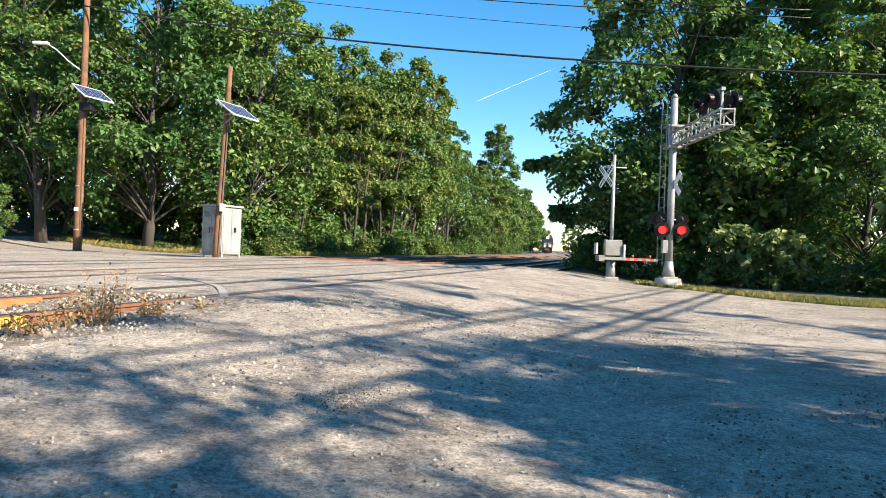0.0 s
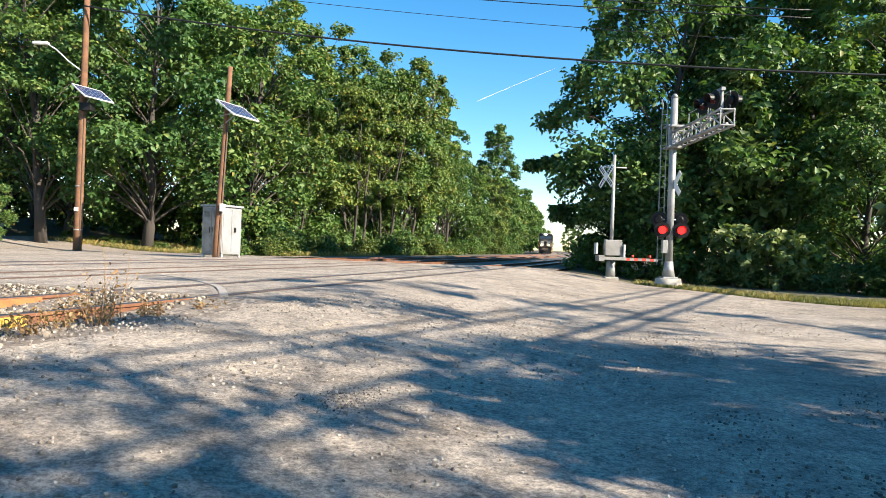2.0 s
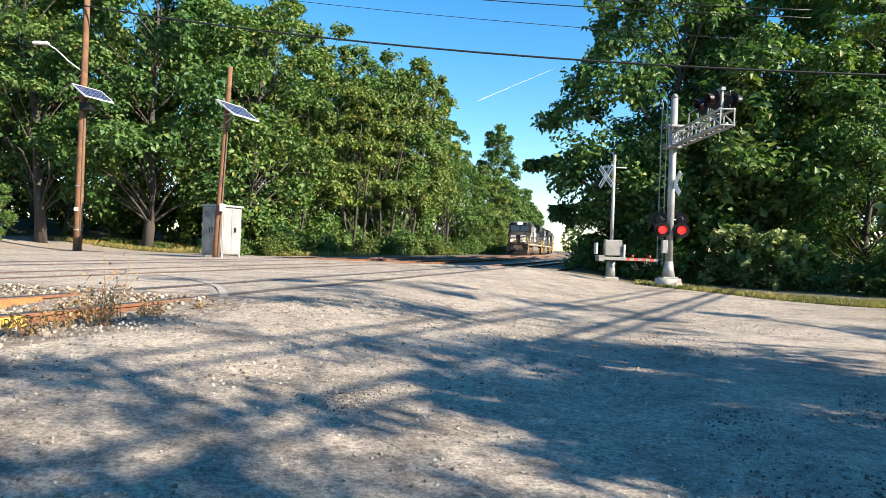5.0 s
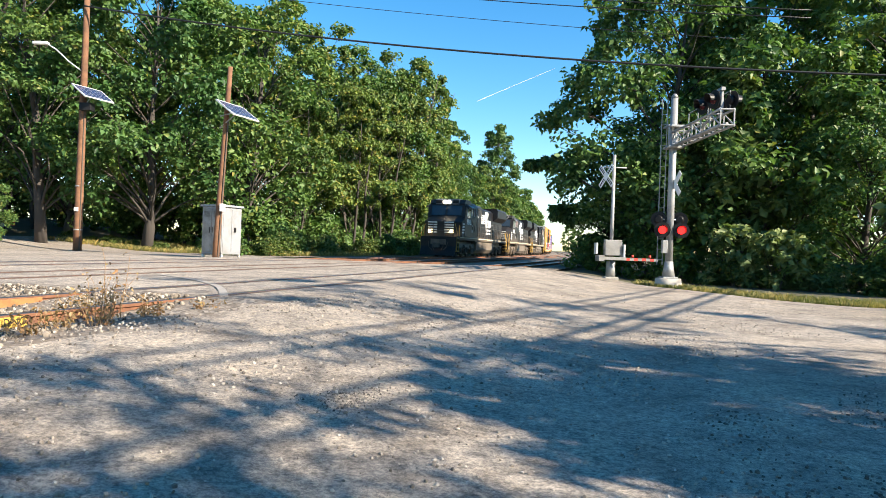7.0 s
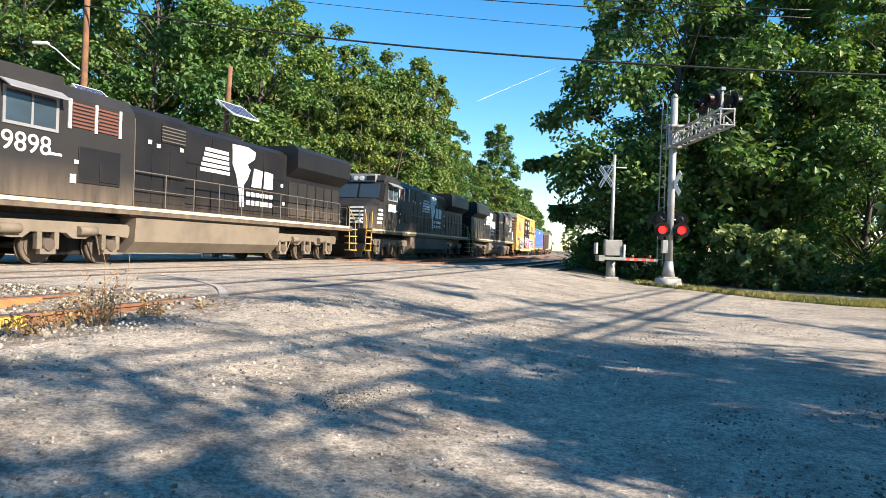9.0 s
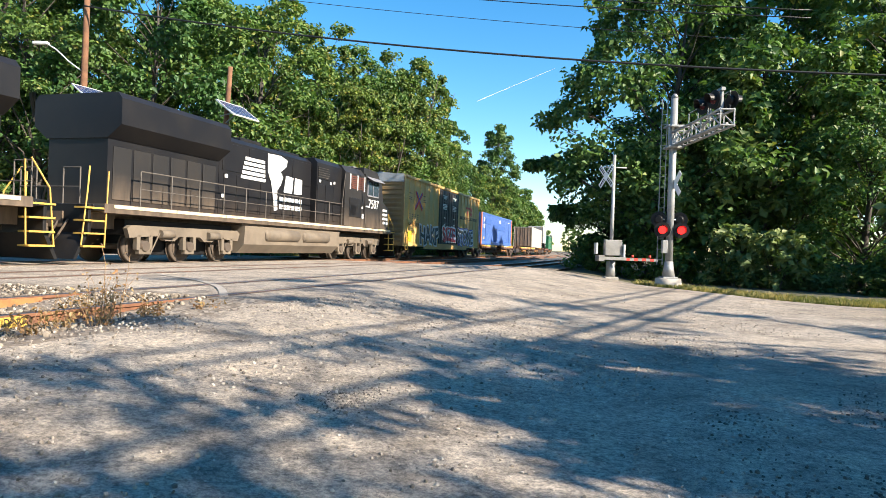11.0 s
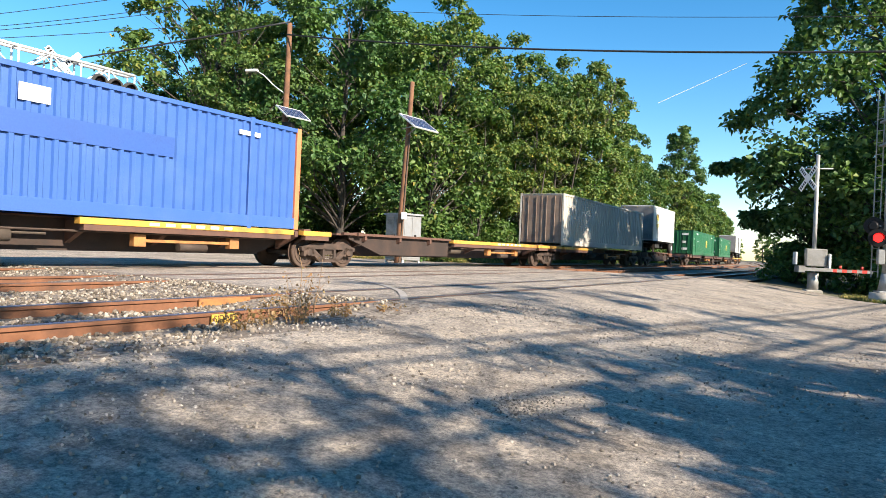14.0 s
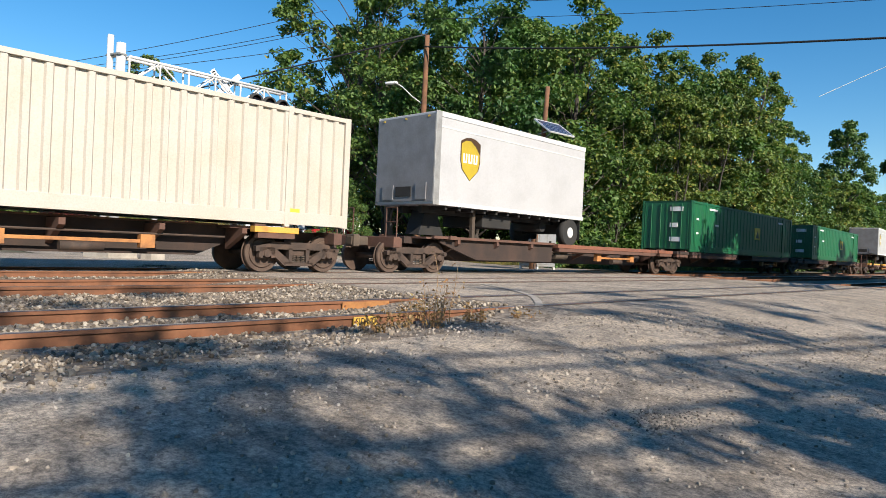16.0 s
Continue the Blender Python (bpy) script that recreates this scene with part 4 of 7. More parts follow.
CABGREY = plain("weathered_aluminium", (0.29, 0.30, 0.31), 0.6, 0.2, grime=(0.20, 0.18, 0.15), amount=0.7, scale=2.2)
CABDULL = plain("stained_aluminium", (0.30, 0.29, 0.27), 0.7, 0.1, grime=(0.13, 0.115, 0.095), amount=0.9, scale=1.6)
cab1 = stand("equipment_cabinet", -10.42, 31.35, "weathered aluminium railway equipment cabinet on short legs", "cabinet", turn=-26.5)
part("shell", boxes((-0.62, 0.62, -0.62, 0.62, 0.16, 2.36), bev=0.03), CABGREY, cab1)
part("roof", prisms(([(-0.70, 2.36), (0.70, 2.36), (0.66, 2.45), (-0.66, 2.45)], "y", -0.70, 0.70)), CABGREY, cab1)
for y in (-0.56, 0.56):
    for x in (-0.56, 0.56):
        part("leg", boxes((x - 0.05, x + 0.05, y - 0.05, y + 0.05, -0.1, 0.16)), ALUWHITE, cab1)
for x0, x1 in ((-0.58, -0.01), (0.01, 0.58)):
    d = part("door", boxes((x0, x1, -0.65, -0.62, 0.26, 2.27), bev=0.01), CABDULL, cab1, "stained grey door")
    part("vent", boxes(*[(x0 + 0.12, x1 - 0.12, -0.665, -0.65, 1.9 + 0.05 * k, 1.92 + 0.05 * k) for k in range(5)]), UNDER, d)
    part("handle", tubes(((x1 - 0.08 if x0 < 0 else x0 + 0.08, -0.68, 1.15), (x1 - 0.08 if x0 < 0 else x0 + 0.08, -0.68, 1.4), 0.018), n=6), BLACK, d)
part("side_panel", boxes((0.62, 0.635, -0.55, 0.55, 0.28, 2.25), (0.635, 0.655, -0.04, 0.04, 0.28, 2.25), bev=0.004), CABGREY, cab1)
part("hasp", boxes((0.635, 0.67, 0.12, 0.24, 1.2, 1.42), bev=0.006), BLACK, cab1)

LENSDARK = plain("dark_red_lens", (0.09, 0.01, 0.01), 0.3, amount=0.1, relief=0)
SIGNWHITE = plain("sign_white", (0.84, 0.84, 0.82), 0.5, amount=0.12)


def flasher(parent, x, y, z, face, lit=False, back=SIGNWHITE):
    """A round crossing lamp with its black disc and hood, looking along the angle face (degrees from x)."""
    m = pose(x, y, z, 0, 0, face)
    def put(name, bm, mat, par, lab=""):
        bmesh.ops.transform(bm, matrix=m, verts=bm.verts)
        return part(name, bm, mat, par, lab)
    disc = put("lamp_disc", tubes(((-0.02, 0, 0), (0.0, 0, 0), 0.30, 0.30), ((-0.16, 0, 0), (-0.02, 0, 0), 0.12, 0.17), n=22), BLACK, parent, "black round lamp backing")
    hood = bmesh.new()
    for k in range(11):
        a0, a1 = -0.35 + k * 0.35, -0.35 + (k + 1) * 0.35
        v = [hood.verts.new(p) for r in (0.165, 0.18) for p in ((0, r * math.cos(a0), r * math.sin(a0)), (0.32 - 0.1 * abs(k - 5) / 5, r * math.cos(a0), r * math.sin(a0)), (0.32 - 0.1 * abs(k - 4) / 5, r * math.cos(a1), r * math.sin(a1)), (0, r * math.cos(a1), r * math.sin(a1)))]
        for i in (0, 4):
            hood.faces.new(v[i:i + 4])
        hood.faces.new((v[1], v[5], v[6], v[2]))
    put("lamp_hood", hood, BLACK, disc)
    put("lens", tubes(((0.0, 0, 0), (0.03, 0, 0), 0.15, 0.13), n=18), REDGLOW if lit else LENSDARK, disc, "glowing red lens" if lit else "dark red lens")
    return disc


def crossbuck(parent, x, y, z, face, size=0.62):
    m = pose(x, y, z, 0, 0, face)
    for k, a in enumerate((45, -45)):
        bm = boxes((0.0 + 0.012 * k, 0.012 + 0.012 * k, -size, size, -0.115, 0.115), bev=0.003)
        bmesh.ops.transform(bm, matrix=m @ pose(0, 0, 0, a, 0, 0), verts=bm.verts)
        b = part("crossbuck_blade", bm, SIGNWHITE, parent, "white crossbuck blade")
        for lo, n in ((-size + 0.06, 4), (0.16, 4)):
            bm = boxes(*[(0.012 + 0.012 * k, 0.016 + 0.012 * k, lo + 0.105 * j, lo + 0.06 + 0.105 * j, -0.06, 0.06) for j in range(n)])
            bmesh.ops.transform(bm, matrix=m @ pose(0, 0, 0, a, 0, 0), verts=bm.verts)
            part("letter_bar", bm, BLACK, b)


def truss(parent, p, q, drop, r, mat, name="boom"):
    """A lattice boom between two places: two top and two bottom chords, posts and diagonals."""
    p, q = Vector(p), Vector(q)
    d = (q - p).normalized()
    w = Vector((-d.y, d.x, 0)) * 0.22
    up = Vector((0, 0, drop))
    for off, nm in ((w, "boom_side"), (-w, "boom_side")):
        bm = bmesh.new()
        tube(bm, p + off, q + off, r, n=8)
        tube(bm, p + off + up, q + off + up, r, n=8)
        n = 6
        for k in range(n + 1):
            a = p.lerp(q, k / n) + off
            tube(bm, a, a + up, r * 0.6, n=6)
            if k < n:
                b = p.lerp(q, (k + 1) / n) + off
                tube(bm, a + (up if k % 2 else Vector()), b + (Vector() if k % 2 else up), r * 0.55, n=6)
        part(nm, bm, mat, parent)
    for k in range(7):
        a = p.lerp(q, k / 6)
        for z in (Vector(), up):
            part("boom_tie", tubes((a + w + z, a - w + z, r * 0.6), n=6), mat, parent)
    part("walkway", tubes((p + Vector((0, 0, 0.05)), q + Vector((0, 0, 0.05)), 0.05), n=6), mat, parent)


# cantilever signal on the camera's side of the line
c1 = stand("cantilever_signal", 8.65, 25.5, "grey cantilever crossing signal with red flashing lamps", "crossing signal", z=-0.42, group="cantilever signals")
part("foundation", tubes(((0, 0, -0.2), (0, 0, 0.30), 0.52, 0.47), n=20), CONCRETE, c1, "round concrete footing")
part("mast", tubes(((0, 0, 0.3), (0, 0, 7.2), 0.14, 0.13), n=16), ALU, c1)
part("base_plate", boxes((-0.28, 0.28, -0.28, 0.28, 0.3, 0.36), bev=0.01), ALU, c1)
part("mast_shoe", tubes(((0, 0, 0.36), (0, 0, 0.95), 0.24, 0.15), n=16), ALU, c1)
part("ladder", tubes(((-0.22, 0.1, 0.8), (-0.22, 0.1, 7.2), 0.02), ((-0.36, 0.3, 0.8), (-0.36, 0.3, 7.2), 0.02), *[((-0.22, 0.1, 1.0 + 0.4 * k), (-0.36, 0.3, 1.0 + 0.4 * k), 0.012) for k in range(15)], n=6), ALU, c1)
truss(c1, (0.15, 0.3, 5.35), (0.15, -4.5, 5.35), 0.5, 0.045, ALU)
part("boom_post", boxes((-0.3, 0.3, -0.3, 0.3, 5.25, 5.33), (-0.3, 0.3, -0.3, 0.3, 6.05, 6.13), (-0.28, -0.22, -0.28, -0.22, 5.33, 6.05), (0.22, 0.28, 0.22, 0.28, 5.33, 6.05), bev=0.01), ALU, c1)
rail1 = part("guard_rail", tubes(*[((0.35, -0.6 - 0.9 * k, 5.8), (0.35, -0.6 - 0.9 * k, 6.5), 0.018) for k in range(5)], ((0.35, -0.6, 6.5), (0.35, -4.2, 6.5), 0.018), n=6), ALU, c1)
for y in (-3.3, -4.2):
    flasher(c1, 0.42, y, 6.2, 15)
    flasher(c1, -0.18, y, 6.2, 195)
part("lamp_bracket", boxes((0.05, 0.12, -3.35, -3.25, 5.8, 6.6), (0.05, 0.12, -4.25, -4.15, 5.8, 6.6), (0.02, 0.15, -4.3, -3.2, 6.5, 6.6)), ALU, c1)
f = -112
for k, lit in ((-1, True), (1, True)):
    flasher(c1, 0.36 * k, -0.22, 2.14, f + 10, lit)
    flasher(c1, 0.40 * k, 0.12, 2.55, f + 180)
part("cross_arm", tubes(((-0.45, -0.1, 2.14), (0.45, -0.1, 2.14), 0.035), ((-0.45, 0.05, 2.55), (0.45, 0.05, 2.55), 0.035), n=8), ALU, c1)
part("bell", tubes(((0, 0, 7.2), (0, 0, 7.35), 0.15, 0.06), n=14), ALU, c1)
part("junction_box", boxes((-0.32, -0.12, -0.18, 0.02, 1.25, 1.75), bev=0.02), ALU, c1)
crossbuck(c1, 0.05, -0.16, 3.9, 10, 0.58)

# gate with its mechanism
g1 = stand("crossing_gate", 7.44, 29.5, "silver crossing gate mast with lowered striped arm", "crossing gate", z=-0.40)
part("mast", tubes(((0, 0, 0.1), (0, 0, 5.5), 0.085, 0.075), n=12), ALU, g1)
part("foundation", boxes((-0.3, 0.3, -0.3, 0.3, -0.2, 0.12), bev=0.03), CONCRETE, g1)
part("mast_shoe", tubes(((0, 0, 0.12), (0, 0, 0.8), 0.21, 0.2), n=14), ALU, g1)
mech = part("gate_mechanism", boxes((-0.38, 0.38, -0.42, -0.1, 1.05, 1.75), bev=0.04), CABDULL, g1)
part("counterweight_arm", boxes((-0.62, 0.55, -0.52, -0.46, 0.86, 1.0), (-0.62, 0.55, 0.06, 0.12, 0.86, 1.0), (-0.66, -0.42, -0.55, 0.15, 0.8, 1.06), bev=0.012), CABDULL, g1)
part("side_bracket", boxes((0.42, 0.5, -0.5, 0.1, 1.0, 1.55), (-0.75, -0.68, -0.4, 0.05, 1.1, 1.6), bev=0.01), ALUWHITE, g1)
for k in range(8):
    bm = boxes((0.55 + 0.42 * k * 0.42, 0.55 + 0.42 * (k + 1) * 0.42, -0.4, -0.36, 0.86, 0.98))
    part("gate_arm", bm, CABDULL if k % 2 else MARKRED, g1)
part("arm_light", tubes(((0.85, -0.38, 1.0), (0.85, -0.38, 1.12), 0.05), ((1.6, -0.38, 1.0), (1.6, -0.38, 1.12), 0.05), n=8), MARKRED, g1)
part("cross_arm", tubes(((-0.45, 0, 4.95), (0.55, 0, 4.95), 0.03), n=8), ALU, g1)
crossbuck(g1, -0.35, -0.1, 4.55, 205, 0.62)

# signals on the far side
c2 = stand("cantilever_signal", -21.35, 16.2, "silver cantilever crossing signal with crossbucks over the road", "crossing signal", group="cantilever signals")
part("mast", tubes(((0, 0, 0.3), (0, 0, 7.75), 0.17, 0.16), n=16), ALUWHITE, c2)
part("rear_mast", tubes(((-0.42, -0.12, 0.3), (-0.42, -0.12, 8.05), 0.11, 0.11), n=14), ALUWHITE, c2)
part("foundation", boxes((-0.8, 0.6, -0.6, 0.6, -0.2, 0.32), bev=0.05), CONCRETE, c2)
part("mast_strap", boxes(*[(-0.55, 0.18, -0.2, 0.12, z, z + 0.06) for z in (1.2, 2.4, 3.6, 4.8, 6.2, 7.3)]), ALU, c2)
truss(c2, (0.0, 0.25, 6.35), (1.55, 7.0, 6.45), 0.95, 0.06, ALUWHITE)
crossbuck(c2, 0.95, 4.15, 7.05, -22, 0.85)
crossbuck(c2, 0.15, -0.1, 4.9, 60, 0.75)
for k in range(3):
    flasher(c2, 1.75 + 0.14 * k, 5.1 + 0.66 * k, 6.7, -40)
part("lamp_bracket", boxes((1.1, 1.2, 5.3, 7.1, 6.66, 6.74)), ALUWHITE, c2)
for x, y, fc in ((-0.75, -0.45, 140), (0.25, 0.1, -40), (0.62, 0.95, -40)):
    flasher(c2, x, y, 3.05, fc)
part("cross_arm", tubes(((-0.75, -0.45, 3.05), (0.62, 0.95, 3.05), 0.04), n=8), ALUWHITE, c2)
g2 = stand("crossbuck_post", -20.1, 16.9, "silver post with a white railroad crossbuck sign", "road sign")
part("post", tubes(((0, 0, 0), (0, 0, 6.4), 0.10, 0.09), n=12), ALUWHITE, g2)
crossbuck(g2, 0.28, 0.1, 5.25, -35, 0.85)
part("foundation", boxes((-0.3, 0.3, -0.3, 0.3, -0.2, 0.5), bev=0.04), CONCRETE, g2)
m1 = stand("marker_post", -26.3, 37.5, "white marker post with a red top beside the road", "marker post")
part("post", tubes(((0, 0, -0.1), (0.06, 0, 1.5), 0.10, 0.10), n=10), WHITEPAINT, m1)
part("reflector", tubes(((0.06, 0, 1.5), (0.08, 0, 2.2), 0.10, 0.09), n=10), MARKRED, m1)


# ---- wires ----
WIRE = plain("black_cable", (0.02, 0.02, 0.022), 0.6, amount=0.1)


def wire(p, q, sag, r, label="black overhead cable between poles"):
    p, q = Vector(p), Vector(q)
    bm = bmesh.new()
    pts = []
    for k in range(25):
        u = k / 24
        v = p.lerp(q, u)
        v.z -= sag * 4 * u * (1 - u)
        pts.append(v)
    pipe(bm, pts, [r] * len(pts), n=5)
    return tagged(part("overhead_cable", bm, WIRE), label, "cable", "overhead cables")


wire((-19.3, 35.0, 12.75), (22, 23.0, 7.3), 0.75, 0.045)
wire((-19.3, 35.0, 14.4), (12, 27.0, 9.6), 0.3, 0.014, "thin dark overhead wire in the sky")
wire((-14, 37.0, 15.5), (14, 26.0, 10.2), 0.3, 0.022, "thin dark overhead wire in the sky")
wire((-14, 37.0, 15.9), (14, 26.0, 10.5), 0.3, 0.022, "thin dark overhead wire in the sky")


# cables along the road on the camera's side; their shadows cross the yard
for dx, r in ((0.0, 0.055), (0.55, 0.05), (-1.5, 0.04), (-2.1, 0.035)):
    wire((27.0 + dx, 23.4, 8.7), (3.4 + dx, -16.7, 8.6), 0.25, r)


def spot(px, depth):
    """A place seen from the camera once it has turned left: sideways by picture position, and so far ahead."""
    lat, a = (px - 784) / 1180 * depth, radians(26.47)
    return lat * math.cos(a) - depth * math.sin(a), lat * math.sin(a) + depth * math.cos(a)


def rise(py, px, depth):
    return EYE_Z + (438 + (px - 784) * 0.0445 - py) / 1180 * depth


for (ax, ay, ad), (bx, by, bd), r in (((740, 60, 38), (-60, 235, 46), 0.05), ((560, 18, 42), (-80, 138, 44), 0.02), ((560, 45, 42), (40, 128, 46), 0.02), ((560, 52, 42), (40, 134, 46), 0.02), ((560, 80, 42), (-80, 145, 46), 0.02)):
    wire((*spot(ax, ad), rise(ay, ax, ad)), (*spot(bx, bd), rise(by, bx, bd)), 0.3, r)

# ---- the street beyond the line ----
SIDING = plain("grey_clapboard", (0.68, 0.65, 0.60), 0.7, amount=0.3, scale=0.7)
SIDINGWHITE = plain("white_clapboard", (0.80, 0.78, 0.74), 0.7, amount=0.15, scale=0.7)
SHINGLE = plain("brown_grey_shingle", (0.20, 0.18, 0.17), 0.9, amount=0.5, scale=3, relief=0.5)
PANEDARK, _nt, _b = nodes_of("window_glass")
_b.inputs["Base Color"].default_value, _b.inputs["Roughness"].default_value = (0.05, 0.07, 0.09, 1), 0.06


def house(m, w, l, eave, ridge, wall, label, porch=False, doors=1):
    """A gabled house: the gable along x (width w), the long side along y; the near corner at the origin."""
    H = thing("house", m, label, "house", "houses across the street")
    part("wall", prisms(([(0, -0.6), (0, eave), (-w / 2, ridge), (-w, eave), (-w, -0.6)], "y", 0, l)), wall, H)
    part("roof", prisms(([(0.35, eave - 0.3), (-w / 2, ridge + 0.08), (-w / 2, ridge + 0.26), (0.35, eave - 0.12)], "y", -0.35, l + 0.35), ([(-w - 0.35, eave - 0.3), (-w / 2, ridge + 0.08), (-w / 2, ridge + 0.26), (-w - 0.35, eave - 0.12)], "y", -0.35, l + 0.35)), SHINGLE, H)
    for k in range(int(eave / 0.24)):
        part("clapboard", prisms(([(-0.03, 0.24 * k), (0.0, 0.24 * k), (0.0, 0.24 * k + 0.21)], "x", -w + 0.02, -0.02)), wall, H)
    def window(face, a, z, ww=0.9, hh=1.4):
        if face == "g":
            fr = part("window", boxes((a - ww / 2 - 0.1, a + ww / 2 + 0.1, -0.08, -0.01, z - 0.1, z + hh + 0.1)), WHITEPAINT, H)
            part("pane", boxes((a - ww / 2, a + ww / 2, -0.1, -0.08, z, z + hh / 2 - 0.03), (a - ww / 2, a + ww / 2, -0.1, -0.08, z + hh / 2 + 0.03, z + hh)), PANEDARK, fr)
        else:
            fr = part("window", boxes((0.01, 0.08, a - ww / 2 - 0.1, a + ww / 2 + 0.1, z - 0.1, z + hh + 0.1)), WHITEPAINT, H)
            part("pane", boxes((0.08, 0.1, a - ww / 2, a + ww / 2, z, z + hh / 2 - 0.03), (0.08, 0.1, a - ww / 2, a + ww / 2, z + hh / 2 + 0.03, z + hh)), PANEDARK, fr)
    window("g", -w * 0.27, 1.7)
    window("g", -w * 0.72, 1.5, 0.9, 1.6)
    window("g", -w * 0.5, 4.6, 0.9, 1.4)
    window("s", l * 0.35, 4.3 if eave > 4.6 else 2.4, 0.8, 1.1)
    window("s", l * 0.75, 4.3 if eave > 4.6 else 2.4, 0.8, 1.1)
    window("s", l * 0.8, 1.4)
    part("chimney", boxes((-w * 0.35, -w * 0.35 + 0.6, l * 0.55, l * 0.55 + 0.6, ridge - 1.0, ridge + 0.8)), CONCRETE, H)
    if porch:
        po = part("porch", boxes((0.0, 1.6, 0.3, l * 0.5, -0.6, 0.5), (1.45, 1.55, 0.35, 0.45, 0.5, 2.9), (1.45, 1.55, l * 0.5 - 0.15, l * 0.5 - 0.05, 0.5, 2.9), *[(1.47, 1.53, 0.5 + 0.25 * k, 0.54 + 0.25 * k, 0.5, 1.4) for k in range(12)], (1.46, 1.54, 0.4, l * 0.5 - 0.1, 1.4, 1.46)), WHITEPAINT, H, "white porch with railing")
        part("awning", prisms(([(0, 3.4), (0, 3.5), (1.9, 2.85), (1.9, 2.75)], "y", 0.2, l * 0.5)), plain("awning_blue_grey", (0.35, 0.42, 0.52), 0.6, amount=0.2), po)
        part("front_door", boxes((0.0, 0.06, l * 0.28, l * 0.28 + 0.95, 0.5, 2.55)), PANEDARK, H)
    return H


def corner(px, depth, turn, z):
    x, y = spot(px, depth)
    return pose(x, y, z, 0, 0, 26.47 + turn)


house(corner(427, 56, -27, 2.15), 6.6, 8.2, 4.6, 7.3, SIDING, "cream clapboard house with a gabled roof and white porch", True)
house(corner(540, 60, -27, 2.25), 5.0, 6.0, 5.6, 6.4, SIDINGWHITE, "white clapboard wing of a house in the sun")
house(corner(176, 50, 18, 1.9), 6.2, 9.0, 5.0, 7.4, SIDINGWHITE, "white two storey house with a shallow roof")
house(corner(60, 53, 18, 2.0), 9.0, 8.0, 5.0, 7.6, SIDINGWHITE, "white house with a broad grey roof")


def parked_car(px, depth, turn, paint, label, length=4.6, height=1.45, bed=False):
    x, y = spot(px, depth)
    s, q = sq(x, y)
    V = thing("parked_car" if not bed else "pickup_truck", pose(x, y, level(s, q) - 0.02, 0, 0, 26.47 + turn), label, "car", "parked vehicles")
    h, w = length / 2, 0.92
    low = [(-h, 0.35), (-h + 0.05, 0.75), (-h + 0.9, 0.92), (h - 0.5, 0.95), (h, 0.8), (h, 0.35)]
    cab = [(-h + 1.15, 0.9), (-h + 1.95, height), (h - 1.3, height), (h - 0.45, 0.93)] if not bed else [(-h + 1.5, 0.95), (-h + 2.1, height), (h - 2.3, height), (h - 2.0, 0.95)]
    part("body", prisms((low, "y", -w, w)), paint, V)
    part("cabin", prisms((cab, "y", -w + 0.12, w - 0.12)), paint, V)
    inner = [(a * 0.93, 0.95 + (b - 0.95) * 0.86) for a, b in cab]
    part("side_window", prisms((inner, "y", -w + 0.105, -w + 0.12), (inner, "y", w - 0.12, w - 0.105)), PANEDARK, V)
    part("windscreen", prisms(([(cab[0][0] - 0.02, 0.98), (cab[0][0] + 0.02, 0.98), (cab[1][0] - 0.04, height - 0.08), (cab[1][0] - 0.08, height - 0.08)], "y", -w + 0.22, w - 0.22)), PANEDARK, V)
    for ex in (-h + 0.85, h - 0.85):
        for sy in (-1, 1):
            wh = part("wheel", tubes(((ex, sy * (w - 0.16), 0.34), (ex, sy * (w + 0.02), 0.34), 0.34, 0.33), n=18), RUBBER, V)
            part("rim", tubes(((ex, sy * (w + 0.02), 0.34), (ex, sy * (w + 0.03), 0.34), 0.2, 0.18), n=14), ALU, wh)
    for sy in (-0.62, 0.62):
        part("headlamp", boxes((-h - 0.02, -h + 0.06, sy - 0.16, sy + 0.16, 0.62, 0.76), bev=0.01), ALUWHITE, V)
    part("grille", boxes((-h - 0.015, -h + 0.03, -0.4, 0.4, 0.45, 0.72)), BLACK, V)
    return V


CARWHITE = plain("car_white", (0.8, 0.8, 0.8), 0.25, amount=0.05, relief=0)
CARRED = plain("car_red", (0.32, 0.015, 0.02), 0.25, amount=0.05, relief=0)
CARDARK = plain("car_dark", (0.03, 0.035, 0.05), 0.25, amount=0.05, relief=0)
parked_car(487, 54, 12, CARWHITE, "white saloon car parked across the street")
parked_car(590, 52, 30, CARRED, "dark red pickup parked under a tree", 5.4, 1.75, True)
parked_car(530, 58, 10, CARDARK, "dark car parked beside a white one")
parked_car(128, 46, 0, CARDARK, "dark estate car parked before white houses", 4.7, 1.6)

lp = stand("utility_pole", *spot(58, 42), "thin grey street pole with crossarm and small panel", "utility pole", group="wooden poles")
part("shaft", tubes(((0, 0, -0.3), (0.05, 0, 9.2), 0.12, 0.09), n=10), POLEWOOD, lp)
part("crossarm", boxes((-1.1, 1.1, -0.06, 0.06, 8.85, 9.0)), POLEWOOD, lp)
solar_panel(lp, 0.5, -0.3, 5.2, PANEL_AZ)

